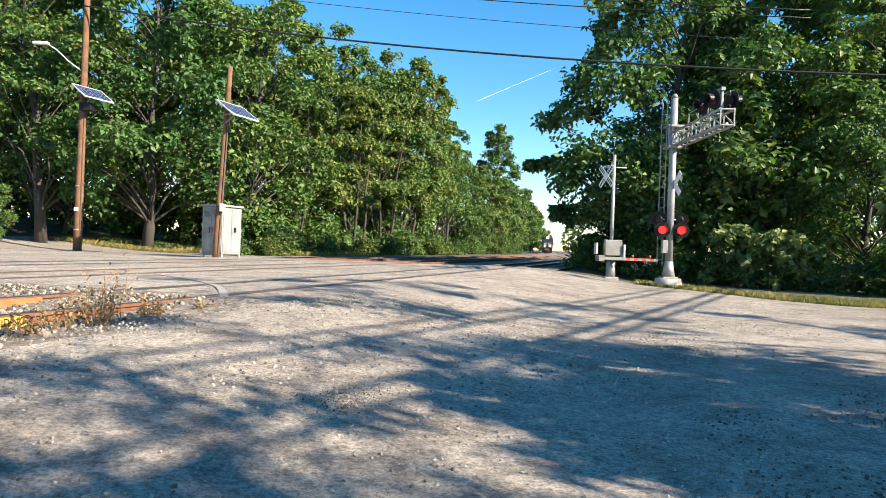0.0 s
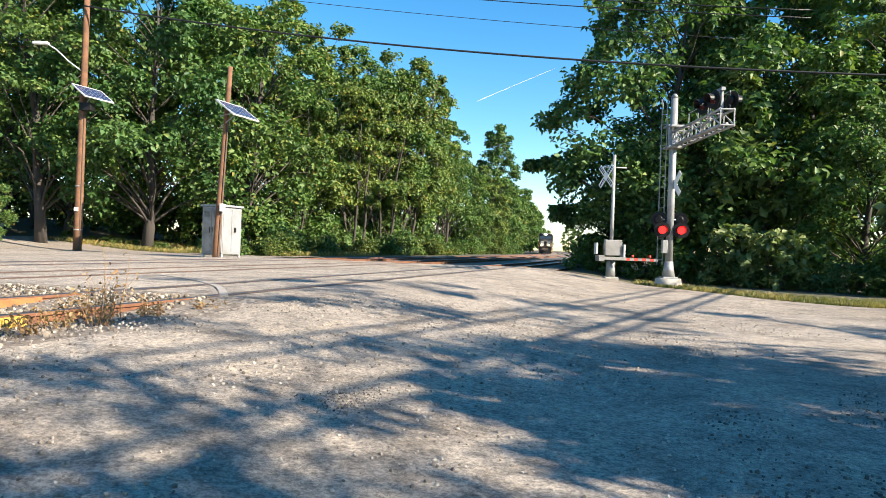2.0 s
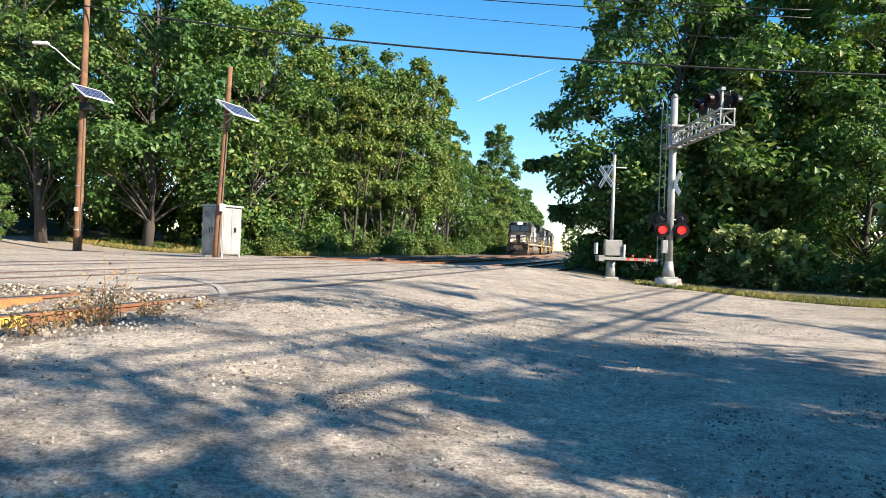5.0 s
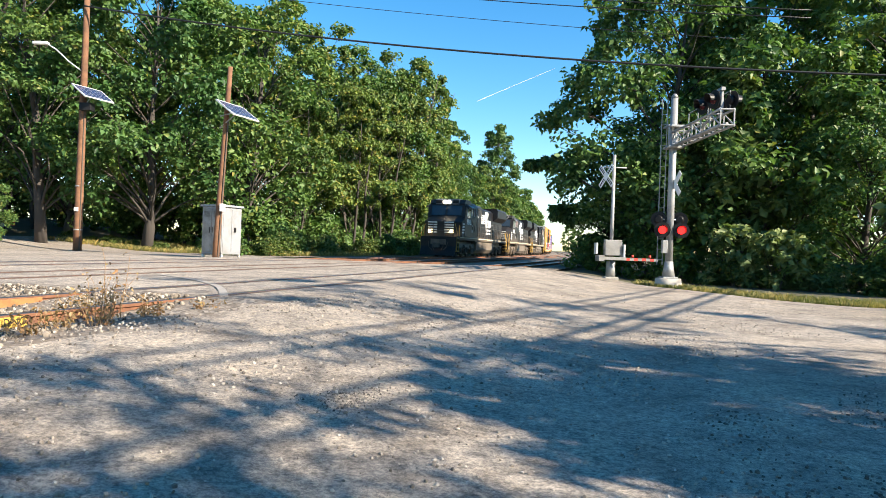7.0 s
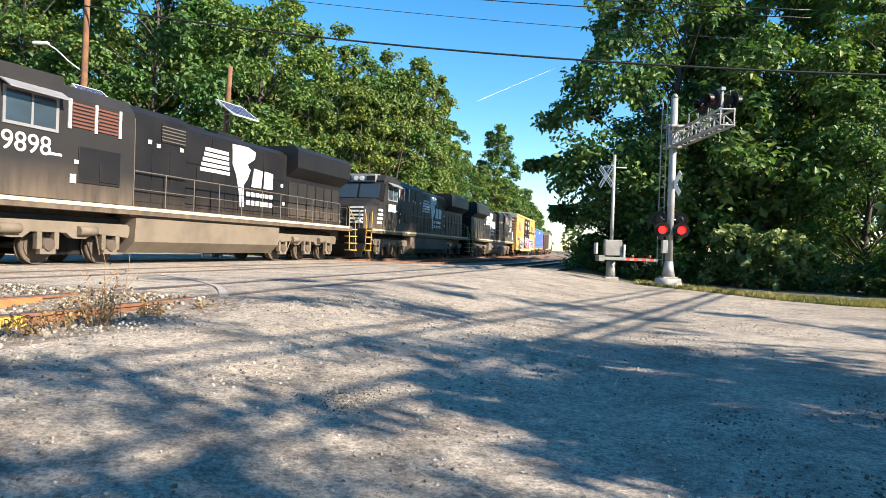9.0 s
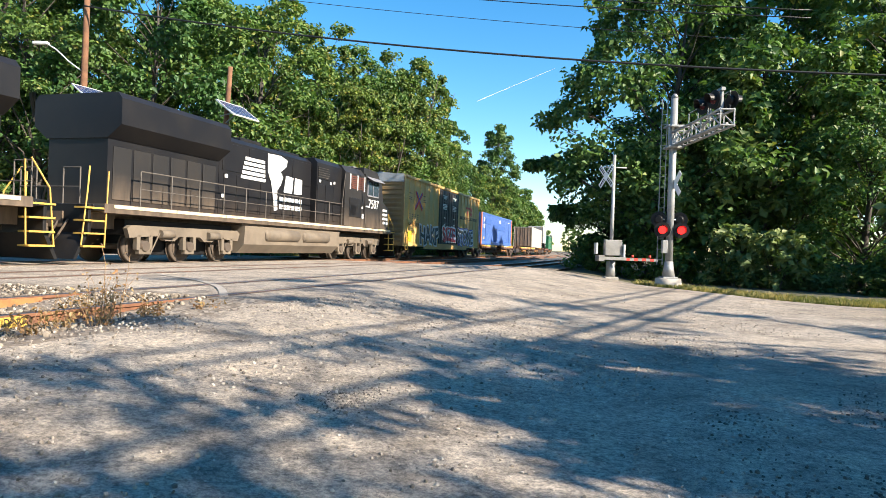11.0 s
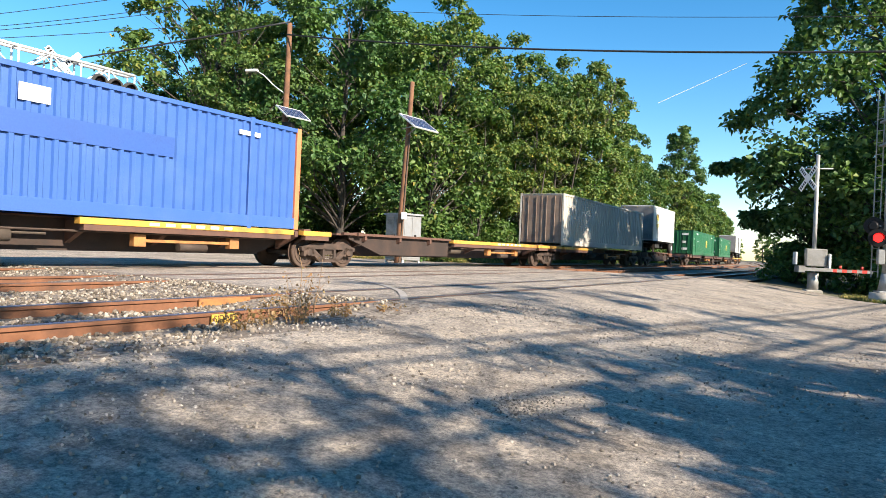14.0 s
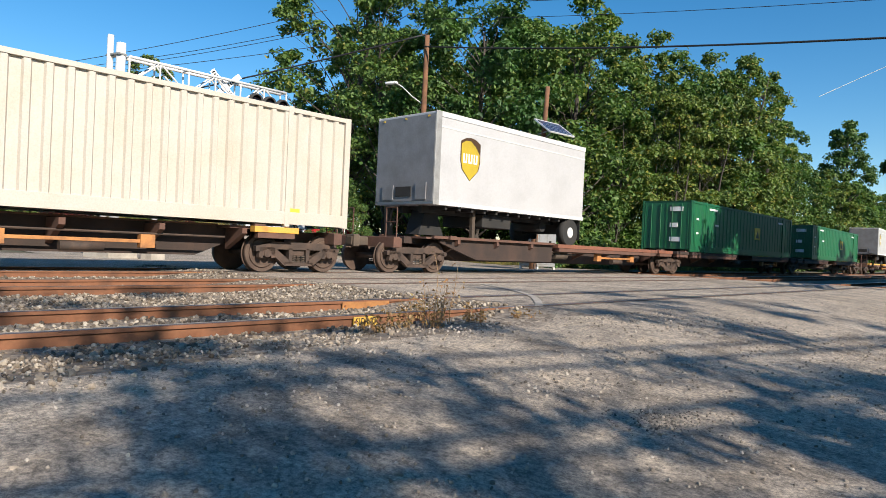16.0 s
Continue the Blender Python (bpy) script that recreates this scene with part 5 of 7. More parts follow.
# yellow marker plates on the rails
RUSTBAR = plain("rusty_orange_bar", (0.36, 0.16, 0.05), 0.8, grime=(0.16, 0.07, 0.035), amount=0.9, scale=5)
for s0, q0, w in ((4.75, 9.35, 0.17), (7.0, 4.80, 0.22), (6.0, 7.85, 0.42), (6.9, 0.75, 0.22)):
    x, y, a = line(s0, q0)
    Y = thing("rail_marker", pose(x, y, 0, 0, 0, -math.degrees(a)), "worn yellow marker plate on the rail" if q0 > 9 else "rusty orange joint plate on the rail", "rail marker", "yellow rail markers")
    part("plate", boxes((0.036, 0.060, -w, w, -0.125, -0.02), bev=0.004), YELLOWBAR if q0 > 9 else RUSTBAR, Y)
    if q0 > 9:
        words("SIDING", 0.10, on_side(0, -0.072, 0.061), BLACK, Y, "lettering", depth=0.001, sx=0.9)
    part("bolt", tubes(((0.05, -w * 0.9, -0.07), (0.075, -w * 0.9, -0.07), 0.014), ((0.05, w * 0.9, -0.07), (0.075, w * 0.9, -0.07), 0.014), n=6), RUST, Y)

# a thin contrail high in the sky
bm = bmesh.new()
pa, pb = Vector((1500 * 0.043, 1500, 1500 * 0.2200)), Vector((1500 * 0.158, 1500, 1500 * 0.2735))
prism(bm, [(pa.x, pa.z), (pb.x, pb.z), (pb.x, pb.z + 0.5), (pa.x, pa.z + 1.0)], "y", 1500, 1502)
tagged(part("contrail", bm, SIGNWHITE), "thin white contrail in the blue sky", "contrail", kind="structure")


# ---- the train ----
SPEED = 19.72
WHEEL_R = 0.457
moving, rolling = [], []


def car(name, s_mid, half_base, label, category, turned=0, group=""):
    """A vehicle at station s_mid (at 12.5 s); its own y runs to the rear of the train, x to the camera's side, z up from the rail."""
    ob = thing(name, Matrix(), label, category, group)
    moving.append((ob, s_mid, half_base, turned))
    return ob


def wheelset_mesh():
    bm = bmesh.new()
    for s in (-1, 1):
        tube(bm, (s * 0.69, 0, 0), (s * 0.83, 0, 0), WHEEL_R, WHEEL_R - 0.006, n=28)
        tube(bm, (s * 0.66, 0, 0), (s * 0.69, 0, 0), WHEEL_R + 0.028, WHEEL_R + 0.026, n=28)
        tube(bm, (s * 0.83, 0, 0), (s * 0.845, 0, 0), WHEEL_R * 0.80, WHEEL_R * 0.74, n=24)
        tube(bm, (s * 0.83, 0, 0), (s * 0.90, 0, 0), 0.13, 0.12, n=14)
        for k in range(5):
            a = k * 1.2566
            tube(bm, (s * 0.84, 0.24 * math.cos(a), 0.24 * math.sin(a)), (s * 0.856, 0.24 * math.cos(a), 0.24 * math.sin(a)), 0.045, n=8)
    tube(bm, (-0.85, 0, 0), (0.85, 0, 0), 0.085, n=10)
    me = bpy.data.meshes.new("wheelset")
    bm.to_mesh(me)
    bm.free()
    return me


WHEEL_MESH = wheelset_mesh()
WHEEL_MESH.materials.append(UNDER)
RUSTWHEEL_MESH = WHEEL_MESH.copy()
RUSTWHEEL_MESH.materials.clear()
RUSTWHEEL_MESH.materials.append(plain("rusty_wheel_steel", (0.075, 0.048, 0.036), 0.7, 0.2, grime=(0.16, 0.11, 0.08), amount=0.6, scale=3))


def wheelset(parent, y, mesh):
    o = new("wheelset", mesh)
    o.parent = parent
    o.location = (0, y, WHEEL_R)
    rolling.append((o, y))


def freight_truck(parent, y, mat, turn=True):
    """A two-axle freight truck: cast side frames with open windows, springs, bolster, bearing caps, brake beam."""
    bm = bmesh.new()
    for s in (-1, 1):
        a, b = s * 0.93, s * 1.06
        x0, x1 = min(a, b), max(a, b)
        prism(bm, [(y - 1.22, 0.62), (y - 0.70, 0.74), (y + 0.70, 0.74), (y + 1.22, 0.62), (y + 1.20, 0.50), (y + 0.72, 0.56), (y - 0.72, 0.56), (y - 1.20, 0.50)], "x", x0, x1)
        for e in (-1, 1):
            prism(bm, [(y + e * 0.98, 0.60), (y + e * 0.74, 0.62), (y + e * 0.22, 0.26), (y + e * 0.42, 0.17)], "x", x0, x1)
            prism(bm, [(y + e * 1.10, 0.60), (y + e * 0.70, 0.60), (y + e * 0.68, 0.36), (y + e * 0.78, 0.34), (y + e * 0.82, 0.45), (y + e * 0.98, 0.45), (y + e * 1.02, 0.34), (y + e * 1.12, 0.36)], "x", x0, x1 + 0.0)
            prism(bm, [(y + e * 0.30, 0.60), (y + e * 0.20, 0.60), (y + e * 0.20, 0.22), (y + e * 0.30, 0.22)], "x", x0, x1)
        box(bm, x0, x1, y - 0.42, y + 0.42, 0.16, 0.25)
    box(bm, -1.0, 1.0, y - 0.17, y + 0.17, 0.42, 0.70)
    frame_ob = part("truck_frame", bm, mat, parent)
    bm = bmesh.new()
    for s in (-1, 1):
        for k in (-0.13, 0.0, 0.13):
            for j in range(4):
                tube(bm, (s * 1.0, y + k, 0.25 + j * 0.045), (s * 1.0, y + k, 0.275 + j * 0.045), 0.058, n=8)
    part("spring", bm, UNDER, frame_ob)
    for s in (-1, 1):
        for e in (-1, 1):
            part("bearing_cap", tubes(((s * 0.90, y + e * 0.90, WHEEL_R), (s * 1.09, y + e * 0.90, WHEEL_R), 0.105, 0.095), n=12), TRUCKBROWN, frame_ob)
    for e in (-1, 1):
        wheelset(parent, y + e * 0.90, RUSTWHEEL_MESH)


def loco_truck(parent, y):
    """A three-axle power truck with its frame, journal boxes, brake cylinders and sand pipes."""
    bm = bmesh.new()
    for s in (-1, 1):
        x0, x1 = sorted((s * 1.05, s * 1.20))
        prism(bm, [(y - 2.65, 0.98), (y - 2.5, 1.08), (y + 2.5, 1.08), (y + 2.65, 0.98), (y + 2.55, 0.72), (y + 1.4, 0.80), (y + 1.1, 0.66), (y + 0.7, 0.66), (y + 0.5, 0.80), (y - 0.5, 0.80),
                   (y - 0.7, 0.66), (y - 1.1, 0.66), (y - 1.4, 0.80), (y - 2.55, 0.72)], "x", x0, x1)
        for ax in (-1.95, 0.0, 1.95):
            for e in (-0.24, 0.24):
                box(bm, x0, x1, y + ax + e - 0.07, y + ax + e + 0.07, 0.38, 0.82, bev=0.015)
            box(bm, x0, x1, y + ax - 0.22, y + ax + 0.22, 0.26, 0.40, bev=0.015)
    fr = part("truck_frame", bm, TANK, parent, "dusty cast truck frame")
    bm = bmesh.new()
    for s in (-1, 1):
        for ax in (-1.95, 0.0, 1.95):
            tube(bm, (s * 1.0, y + ax, 0.50), (s * 1.25, y + ax, 0.50), 0.17, 0.15, n=14)
    part("journal_box", bm, UNDER, fr)
    bm = bmesh.new()
    for s in (-1, 1):
        for ax in (-1.1, 1.1):
            tube(bm, (s * 1.24, y + ax - 0.28, 0.86), (s * 1.24, y + ax + 0.28, 0.86), 0.12, 0.12, n=12)
            tube(bm, (s * 1.22, y + ax * 1.25, 0.9), (s * 1.12, y + ax * 1.5, 0.25), 0.022, n=6)
    part("brake_cylinder", bm, TANK, fr)
    part("traction_motor", boxes(*[(-0.62, 0.62, y + ax + 0.15, y + ax + 1.15, 0.22, 1.0) for ax in (-1.95, 0.0)], (-0.62, 0.62, y + 0.75, y + 1.75, 0.22, 1.0), (-0.98, 0.98, y - 2.5, y + 2.5, 0.80, 1.25), bev=0.03), BLACK, fr, "grimy black traction motor")
    for ax in (-1.95, 0.0, 1.95):
        wheelset(parent, y + ax, WHEEL_MESH)


SILLGOLD = plain("dusty_white_stripe", (0.62, 0.50, 0.33), 0.7, amount=0.45, scale=2)
CABSTEEL = dusty("dusty_black_side", (0.022, 0.021, 0.021), 0.5, 1.1, 2.5, (0.17, 0.125, 0.088), (0.045, 0.037, 0.03))
LOUVRE = plain("red_brown_louvre", (0.13, 0.04, 0.025), 0.8, amount=0.3)
RAILGREY = plain("dusty_handrail", (0.10, 0.085, 0.07), 0.6, amount=0.4)
RAILYELLOW = plain("yellow_handrail", (0.54, 0.33, 0.06), 0.6, amount=0.4)
HEADLIGHT = glow("headlight", (1.0, 0.88, 0.62), 12.0)
DITCHLIGHT = glow("ditch_light", (1.0, 0.72, 0.35), 7.0)
# Loco roof and visor grey; on trailers it paints the front's shade.
VISOR = plain("grey_roof_and_shaded_front", (0.22, 0.22, 0.23), 0.55, amount=0.4)


def locomotive(s_front, number, label, turned=0, tanks=False, lights=False, group="locomotives at the head of the train"):
    """Wide-nosed road diesel, 22.3 m over couplers, its cab towards -y."""
    L = car("locomotive", s_front + 11.15, 6.35, label, "locomotive", turned, group)
    part("underframe", boxes((-1.47, 1.47, -9.9, 10.1, 1.36, 1.60), (-0.6, 0.6, -10.6, 10.6, 0.95, 1.36), (-1.35, 1.35, -3.9, 3.8, 1.30, 1.40)), CABSTEEL, L)
    for s in (-1, 1):
        part("sill_stripe", boxes(*[(min(s * 1.47, s * 1.485), max(s * 1.47, s * 1.485), y, y + 2.43, 1.49, 1.585) for y in (-9.8, -7.35, -4.9, -2.45, 0.0, 2.45, 4.9, 7.35)]), SILLGOLD, L, "faded white stripe")
    # nose and cab
    nose = bmesh.new()
    prism(nose, [(-9.62, 1.60), (-9.70, 2.72), (-9.55, 2.80), (-8.25, 3.22), (-8.25, 1.60)], "x", -1.02, 1.02)
    for s in (-1, 1):
        lo = [nose.verts.new(v) for v in ((s * 1.02, -9.62, 1.60), (s * 1.02, -9.70, 2.72), (s * 1.02, -9.55, 2.80), (s * 1.02, -8.25, 3.22), (s * 1.02, -8.25, 1.60))]
        hi = [nose.verts.new(v) for v in ((s * 1.50, -9.05, 1.60), (s * 1.50, -9.10, 2.68), (s * 1.50, -9.0, 2.75), (s * 1.50, -8.25, 3.02), (s * 1.50, -8.25, 1.60))]
        for k in range(5):
            nose.faces.new((lo[k], lo[(k + 1) % 5], hi[(k + 1) % 5], hi[k]))
        nose.faces.new(hi)
    bmesh.ops.recalc_face_normals(nose, faces=nose.faces)
    nose_ob = part("nose", nose, CABSTEEL, L)
    nose_ob.location.y = -0.3
    cabo = [(-8.25, 1.60), (-8.25, 3.15), (-7.95, 4.12), (-7.98, 4.20), (-7.6, 4.52), (-5.95, 4.56), (-5.95, 1.60)]
    cab_bm = prisms((cabo, "x", -1.40, 1.40))
    for s in (-1, 1):
        prism(cab_bm, [(-8.25, 1.60), (-8.25, 3.10), (-7.96, 4.02), (-7.5, 4.22), (-5.95, 4.24), (-5.95, 1.60)], "x", *sorted((s * 1.40, s * 1.52)))
    cab = part("cab", cab_bm, CABSTEEL, L)
    cab.location.y = -0.3
    part("windshield", prisms(*[([(-8.232, 3.26), (-8.262, 3.26), (-8.02, 4.02), (-7.99, 4.02)], "x", a, b) for a, b in ((-1.22, -0.08), (0.08, 1.22))]), GLASS, cab)
    for s in (-1, 1):
        x0, x1 = sorted((s * 1.52, s * 1.545))
        fr = part("window_frame", boxes((x0, x1, -7.62, -6.18, 3.16, 3.23), (x0, x1, -7.62, -6.18, 3.93, 4.0), (x0, x1, -7.62, -7.55, 3.23, 3.93), (x0, x1, -6.92, -6.86, 3.23, 3.93), (x0, x1, -6.26, -6.18, 3.23, 3.93)), VISOR, cab)
        part("window_pane", boxes((x0 - 0.004, x1 - 0.012, -7.55, -6.92, 3.23, 3.93), (x0 - 0.004, x1 - 0.012, -6.86, -6.26, 3.23, 3.93)), GLASS, fr)
        xa, xb = sorted((s * 1.52, s * 1.86))
        part("sun_visor", prisms(([(s * 1.52, 4.14), (s * 1.52, 4.10), (s * 1.84, 3.92), (s * 1.84, 3.95)], "y", -7.7, -6.1)), VISOR, cab)
    part("roof_panel", prisms(([(-7.98, 4.56), (-7.6, 4.59), (-5.9, 4.62), (-5.9, 4.57), (-7.6, 4.53), (-7.96, 4.24)], "x", -0.85, 0.85)), VISOR, cab)
    hb = part("headlight_housing", boxes((-0.95, 0.95, -8.06, -7.78, 4.12, 4.50), bev=0.03), VISOR, cab)
    part("number_board", boxes((0.45, 0.92, -8.09, -8.06, 4.2, 4.44), (-0.92, -0.45, -8.09, -8.06, 4.2, 4.44)), BLACK, hb)
    part("headlight", tubes(((-0.16, -8.11, 4.31), (-0.16, -8.05, 4.31), 0.13, 0.13), ((0.16, -8.11, 4.31), (0.16, -8.05, 4.31), 0.13, 0.13), n=14), HEADLIGHT if lights else ALUWHITE, hb)
    for x in (-0.85, 0.85):
        part("ditch_light", tubes(((x, -10.25, 1.95), (x, -10.1, 1.95), 0.10, 0.12), n=12), DITCHLIGHT if lights else ALUWHITE, L)
    bm = bmesh.new()
    for k in range(4):
        z = 1.86 + k * 0.22
        for s in (-1, 1):
            box(bm, *sorted((s * 1.500, s * 1.512)), -9.02 + 0.05 * k, -8.35 + 0.09 * k, z, z + 0.12)
    part("side_stripe", bm, MARKWHITE, nose_ob, "white bars along the nose")
    for k in range(5):
        z = 1.84 + k * 0.19
        for a, b in ((-1.0, -0.30), (0.30, 1.0)):
            part("front_stripe", boxes((a, b, -9.735 - 0.01 * k, -9.60, z, z + 0.095)), MARKWHITE, nose_ob)
    # body behind the cab
    part("equipment_cab", prisms(([(-1.5, 1.60), (-1.5, 4.10), (-1.25, 4.42), (1.25, 4.42), (1.5, 4.10), (1.5, 1.60)], "y", -6.24, -4.0)), CABSTEEL, L)
    for s in (-1, 1):
        x0, x1 = sorted((s * 1.5, s * 1.525))
        lv = bmesh.new()
        for y in (-6.08, -5.28):
            for k in range(7):
                box(lv, x0, x1, y, y + 0.68, 3.40 + k * 0.09, 3.45 + k * 0.09)
        lo = part("louvre", lv, LOUVRE, L, "red-brown cooling louvres")
        part("louvre_frame", boxes(*[(x0, x1 + 0.004, y0, y1, 3.34, 4.06) for y0, y1 in ((-6.19, -6.10), (-5.38, -5.30), (-4.58, -4.50))]), ALUWHITE, lo)
        part("access_panel", boxes((x0, x1, -5.85, -4.5, 2.05, 2.95), (x0, x1 + 0.02, -5.2, -4.6, 2.12, 2.62), bev=0.01), LOCOBLACK, L)
    hood = part("hood", prisms(([(-1.02, 1.60), (-1.02, 4.18), (-0.80, 4.36), (0.80, 4.36), (1.02, 4.18), (1.02, 1.60)], "y", -3.99, 4.75)), LOCOBLACK, L)
    blower = part("blower_housing", prisms(([(-1.31, 1.60), (-1.31, 4.22), (-1.12, 4.42), (1.12, 4.42), (1.31, 4.22), (1.31, 1.60)], "y", -3.985, -1.62)), LOCOBLACK, L)
    for s in (-1, 1):
        x0, x1 = sorted((s * 1.02, s * 1.042))
        for k in range(3, 11):
            y = -3.8 + k * 0.76
            part("hood_door", boxes((x0, x1, y, y + 0.70, 1.75, 3.05), bev=0.008), LOCOBLACK, hood)
        for k in range(4):
            y = -1.55 + k * 1.55
            part("hood_panel", boxes((x0, x1, y, y + 1.47, 3.15, 4.1), bev=0.008), LOCOBLACK, hood)
        xa, xb = sorted((s * 1.31, s * 1.335))
        part("intake_screen", boxes((xa, xb, -2.75, -1.72, 3.55, 4.08)), BLACK, blower, "dark intake grille")
        part("screen_bar", boxes(*[(min(xa, xb), max(xa, xb) + 0.012, -2.75, -1.72, 3.60 + 0.1 * k, 3.63 + 0.1 * k) for k in range(5)]), RAILGREY, blower)
        part("housing_door", boxes(*[(xa, xb - 0.008, -3.85 + 0.75 * k, -3.17 + 0.75 * k, 1.75, 3.3) for k in range(3)], bev=0.006), LOCOBLACK, blower)
    part("exhaust_stack", boxes((-0.35, 0.35, 1.2, 2.6, 4.36, 4.60), (-0.55, 0.55, -1.4, 0.2, 4.36, 4.50), bev=0.02), BLACK, hood)
    part("rear_hood", prisms(([(-1.02, 1.60), (-1.02, 3.55), (1.02, 3.55), (1.02, 1.60)], "y", 4.77, 9.6)), LOCOBLACK, L)
    part("radiator", prisms(([(-1.05, 3.40), (-1.50, 3.75), (-1.50, 4.45), (-1.35, 4.62), (1.35, 4.62), (1.50, 4.45), (1.50, 3.75), (1.05, 3.40)], "y", 4.80, 9.65)), LOCOBLACK, L, "overhanging radiator section")
    for s in (-1, 1):
        x0, x1 = sorted((s * 1.02, s * 1.045))
        for k in range(6):
            y = 4.95 + k * 0.76
            part("rear_door", boxes((x0, x1, y, y + 0.66, 1.75, 3.2), bev=0.008), CABSTEEL, L)
    # railings
    for s in (-1, 1):
        bm = bmesh.new()
        ys = [-3.9 + 1.27 * k for k in range(11)]
        for y in ys:
            tube(bm, (s * 1.43, y, 1.58), (s * 1.43, y, 2.58), 0.019, n=6)
        tube(bm, (s * 1.43, ys[0], 2.58), (s * 1.43, ys[-1], 2.58), 0.019, n=6)
        tube(bm, (s * 1.43, ys[0], 2.08), (s * 1.43, ys[-1], 2.08), 0.014, n=6)
        tube(bm, (s * 1.43, ys[0], 2.58), (s * 1.50, -4.0, 4.0), 0.017, n=6)
        part("handrail", bm, RAILGREY, L)
        for e, yy in ((-1, -9.7), (1, 9.9)):
            bm = bmesh.new()
            tube(bm, (s * 1.40, yy + e * 0.10, 0.50), (s * 1.40, yy + e * 0.02, 2.45), 0.022, n=6)
            tube(bm, (s * 1.40, yy + e * 0.85, 0.50), (s * 1.40, yy + e * 0.70, 1.85), 0.022, n=6)
            tube(bm, (s * 1.40, yy + e * 0.70, 1.85), (s * 1.15, yy + e * 0.40, 2.55), 0.022, n=6)
            part("grab_rail", bm, RAILYELLOW, L, "bright yellow grab rail")
            part("step", boxes(*[(min(s * 1.12, s * 1.46), max(s * 1.12, s * 1.46), yy + e * 0.48 - 0.35, yy + e * 0.48 + 0.35, z, z + 0.045) for z in (0.45, 0.78, 1.11, 1.44)]), RAILYELLOW, L, "yellow edged step")
    for e, yy in ((-1, -10.45), (1, 10.45)):
        bm = bmesh.new()
        for x in (-1.0, -0.45, 0.45, 1.0):
            tube(bm, (x, yy, 1.5), (x, yy, 2.5), 0.02, n=6)
        tube(bm, (-1.0, yy, 2.5), (-0.45, yy, 2.5), 0.02, n=6)
        tube(bm, (0.45, yy, 2.5), (1.0, yy, 2.5), 0.02, n=6)
        tube(bm, (-1.0, yy, 2.0), (1.0, yy, 2.0), 0.02, n=6)
        part("end_rail", bm, RAILGREY, L)
        part("end_platform", boxes((-1.45, 1.45, min(yy, yy - e * 0.75), max(yy, yy - e * 0.75), 1.40, 1.56), (-1.40, 1.40, min(yy, yy + e * 0.10), max(yy, yy + e * 0.10), 0.75, 1.56), bev=0.02), BLACK, L)
        plow = prisms(([(yy + e * 0.02, 0.82), (yy + e * 0.14, 0.82), (yy + e * 0.48, 0.14), (yy + e * 0.38, 0.14)], "x", -1.35, 1.35))
        part("snow_plough", plow, BLACK, L)
        bm = boxes((-0.14, 0.14, min(yy, yy + e * 0.72), max(yy, yy + e * 0.72), 0.78, 1.04), (-0.22, 0.22, min(yy + e * 0.5, yy + e * 0.75), max(yy + e * 0.5, yy + e * 0.75), 0.72, 1.08), bev=0.03)
        for x in (-0.75, -0.45, 0.45, 0.75):
            tube(bm, (x, yy + e * 0.1, 1.15), (x * 0.9, yy + e * 0.32, 0.75), 0.03, n=6)
            tube(bm, (x * 0.9, yy + e * 0.32, 0.75), (x * 0.6, yy + e * 0.30, 0.55), 0.03, n=6)
        part("coupler", bm, UNDER, L, "knuckle coupler with air hoses")
    # tank, trucks
    tk = bmesh.new()
    prism(tk, [(-1.38, 0.62), (-1.42, 1.28), (1.42, 1.28), (1.38, 0.62), (1.05, 0.30), (-1.05, 0.30)], "y", -3.75, 3.7)
    tank = part("fuel_tank", tk, TANK, L, "tan dust-covered fuel tank")
    if tanks:
        bm = bmesh.new()
        for s in (-1, 1):
            for a, b in ((-2.6, -0.5), (0.0, 2.3)):
                tube(bm, (s * 1.30, a, 0.98), (s * 1.30, b, 0.98), 0.25, 0.25, n=16)
                for e in (a, b):
                    tube(bm, (s * 1.30, e, 0.98), (s * 1.30, e + (0.1 if e == b else -0.1), 0.98), 0.25, 0.14, n=16)
        part("air_reservoir", bm, TANK, tank)
    for y in (-6.35, 6.35):
        loco_truck(L, y)
    # lettering
    def turn_mark(bm):
        if turned:          # the emblem reads the same way round on a unit that runs backwards
            bmesh.ops.transform(bm, matrix=Matrix.Translation((0, 2.9, 0)) @ Matrix.Diagonal((1, -1, 1, 1)), verts=bm.verts)
            bmesh.ops.reverse_faces(bm, faces=bm.faces)
        return bm
    for s in (-1, 1):
        flip = Matrix() if s > 0 else pose(0, 0, 0, 0, 0, 180)
        if not number:
            part("number_bar", boxes(*[(*sorted((s * 1.521, s * 1.53)), -7.8 + 0.28 * k, -7.58 + 0.28 * k, 2.58, 2.98) for k in range(4)]), MARKWHITE, L)
        else:
            words(number, 0.62, flip @ on_side(s * -7.3 if s < 0 else -7.3, 2.78, 1.53), MARKWHITE, L, "road_number", sx=1.05)
        bm = bmesh.new()
        for k in range(5):
            z = 2.98 + k * 0.17
            box(bm, *sorted((s * 1.045, s * 1.06)), -0.62 + 0.06 * k, 0.95 - 0.02 * k, z, z + 0.115)
        part("emblem_bar", turn_mark(bm), MARKWHITE, L)
        bm = bmesh.new()
        x0, x1 = sorted((s * 1.045, s * 1.06))
        prism(bm, [(1.08, 4.1), (1.12, 3.4), (1.35, 3.05), (1.55, 2.4), (1.62, 1.95), (1.85, 1.98), (1.80, 2.75), (2.02, 2.95), (2.2, 3.3), (2.0, 3.5), (2.45, 3.75), (2.5, 4.0), (2.0, 4.12)], "x", x0, x1)
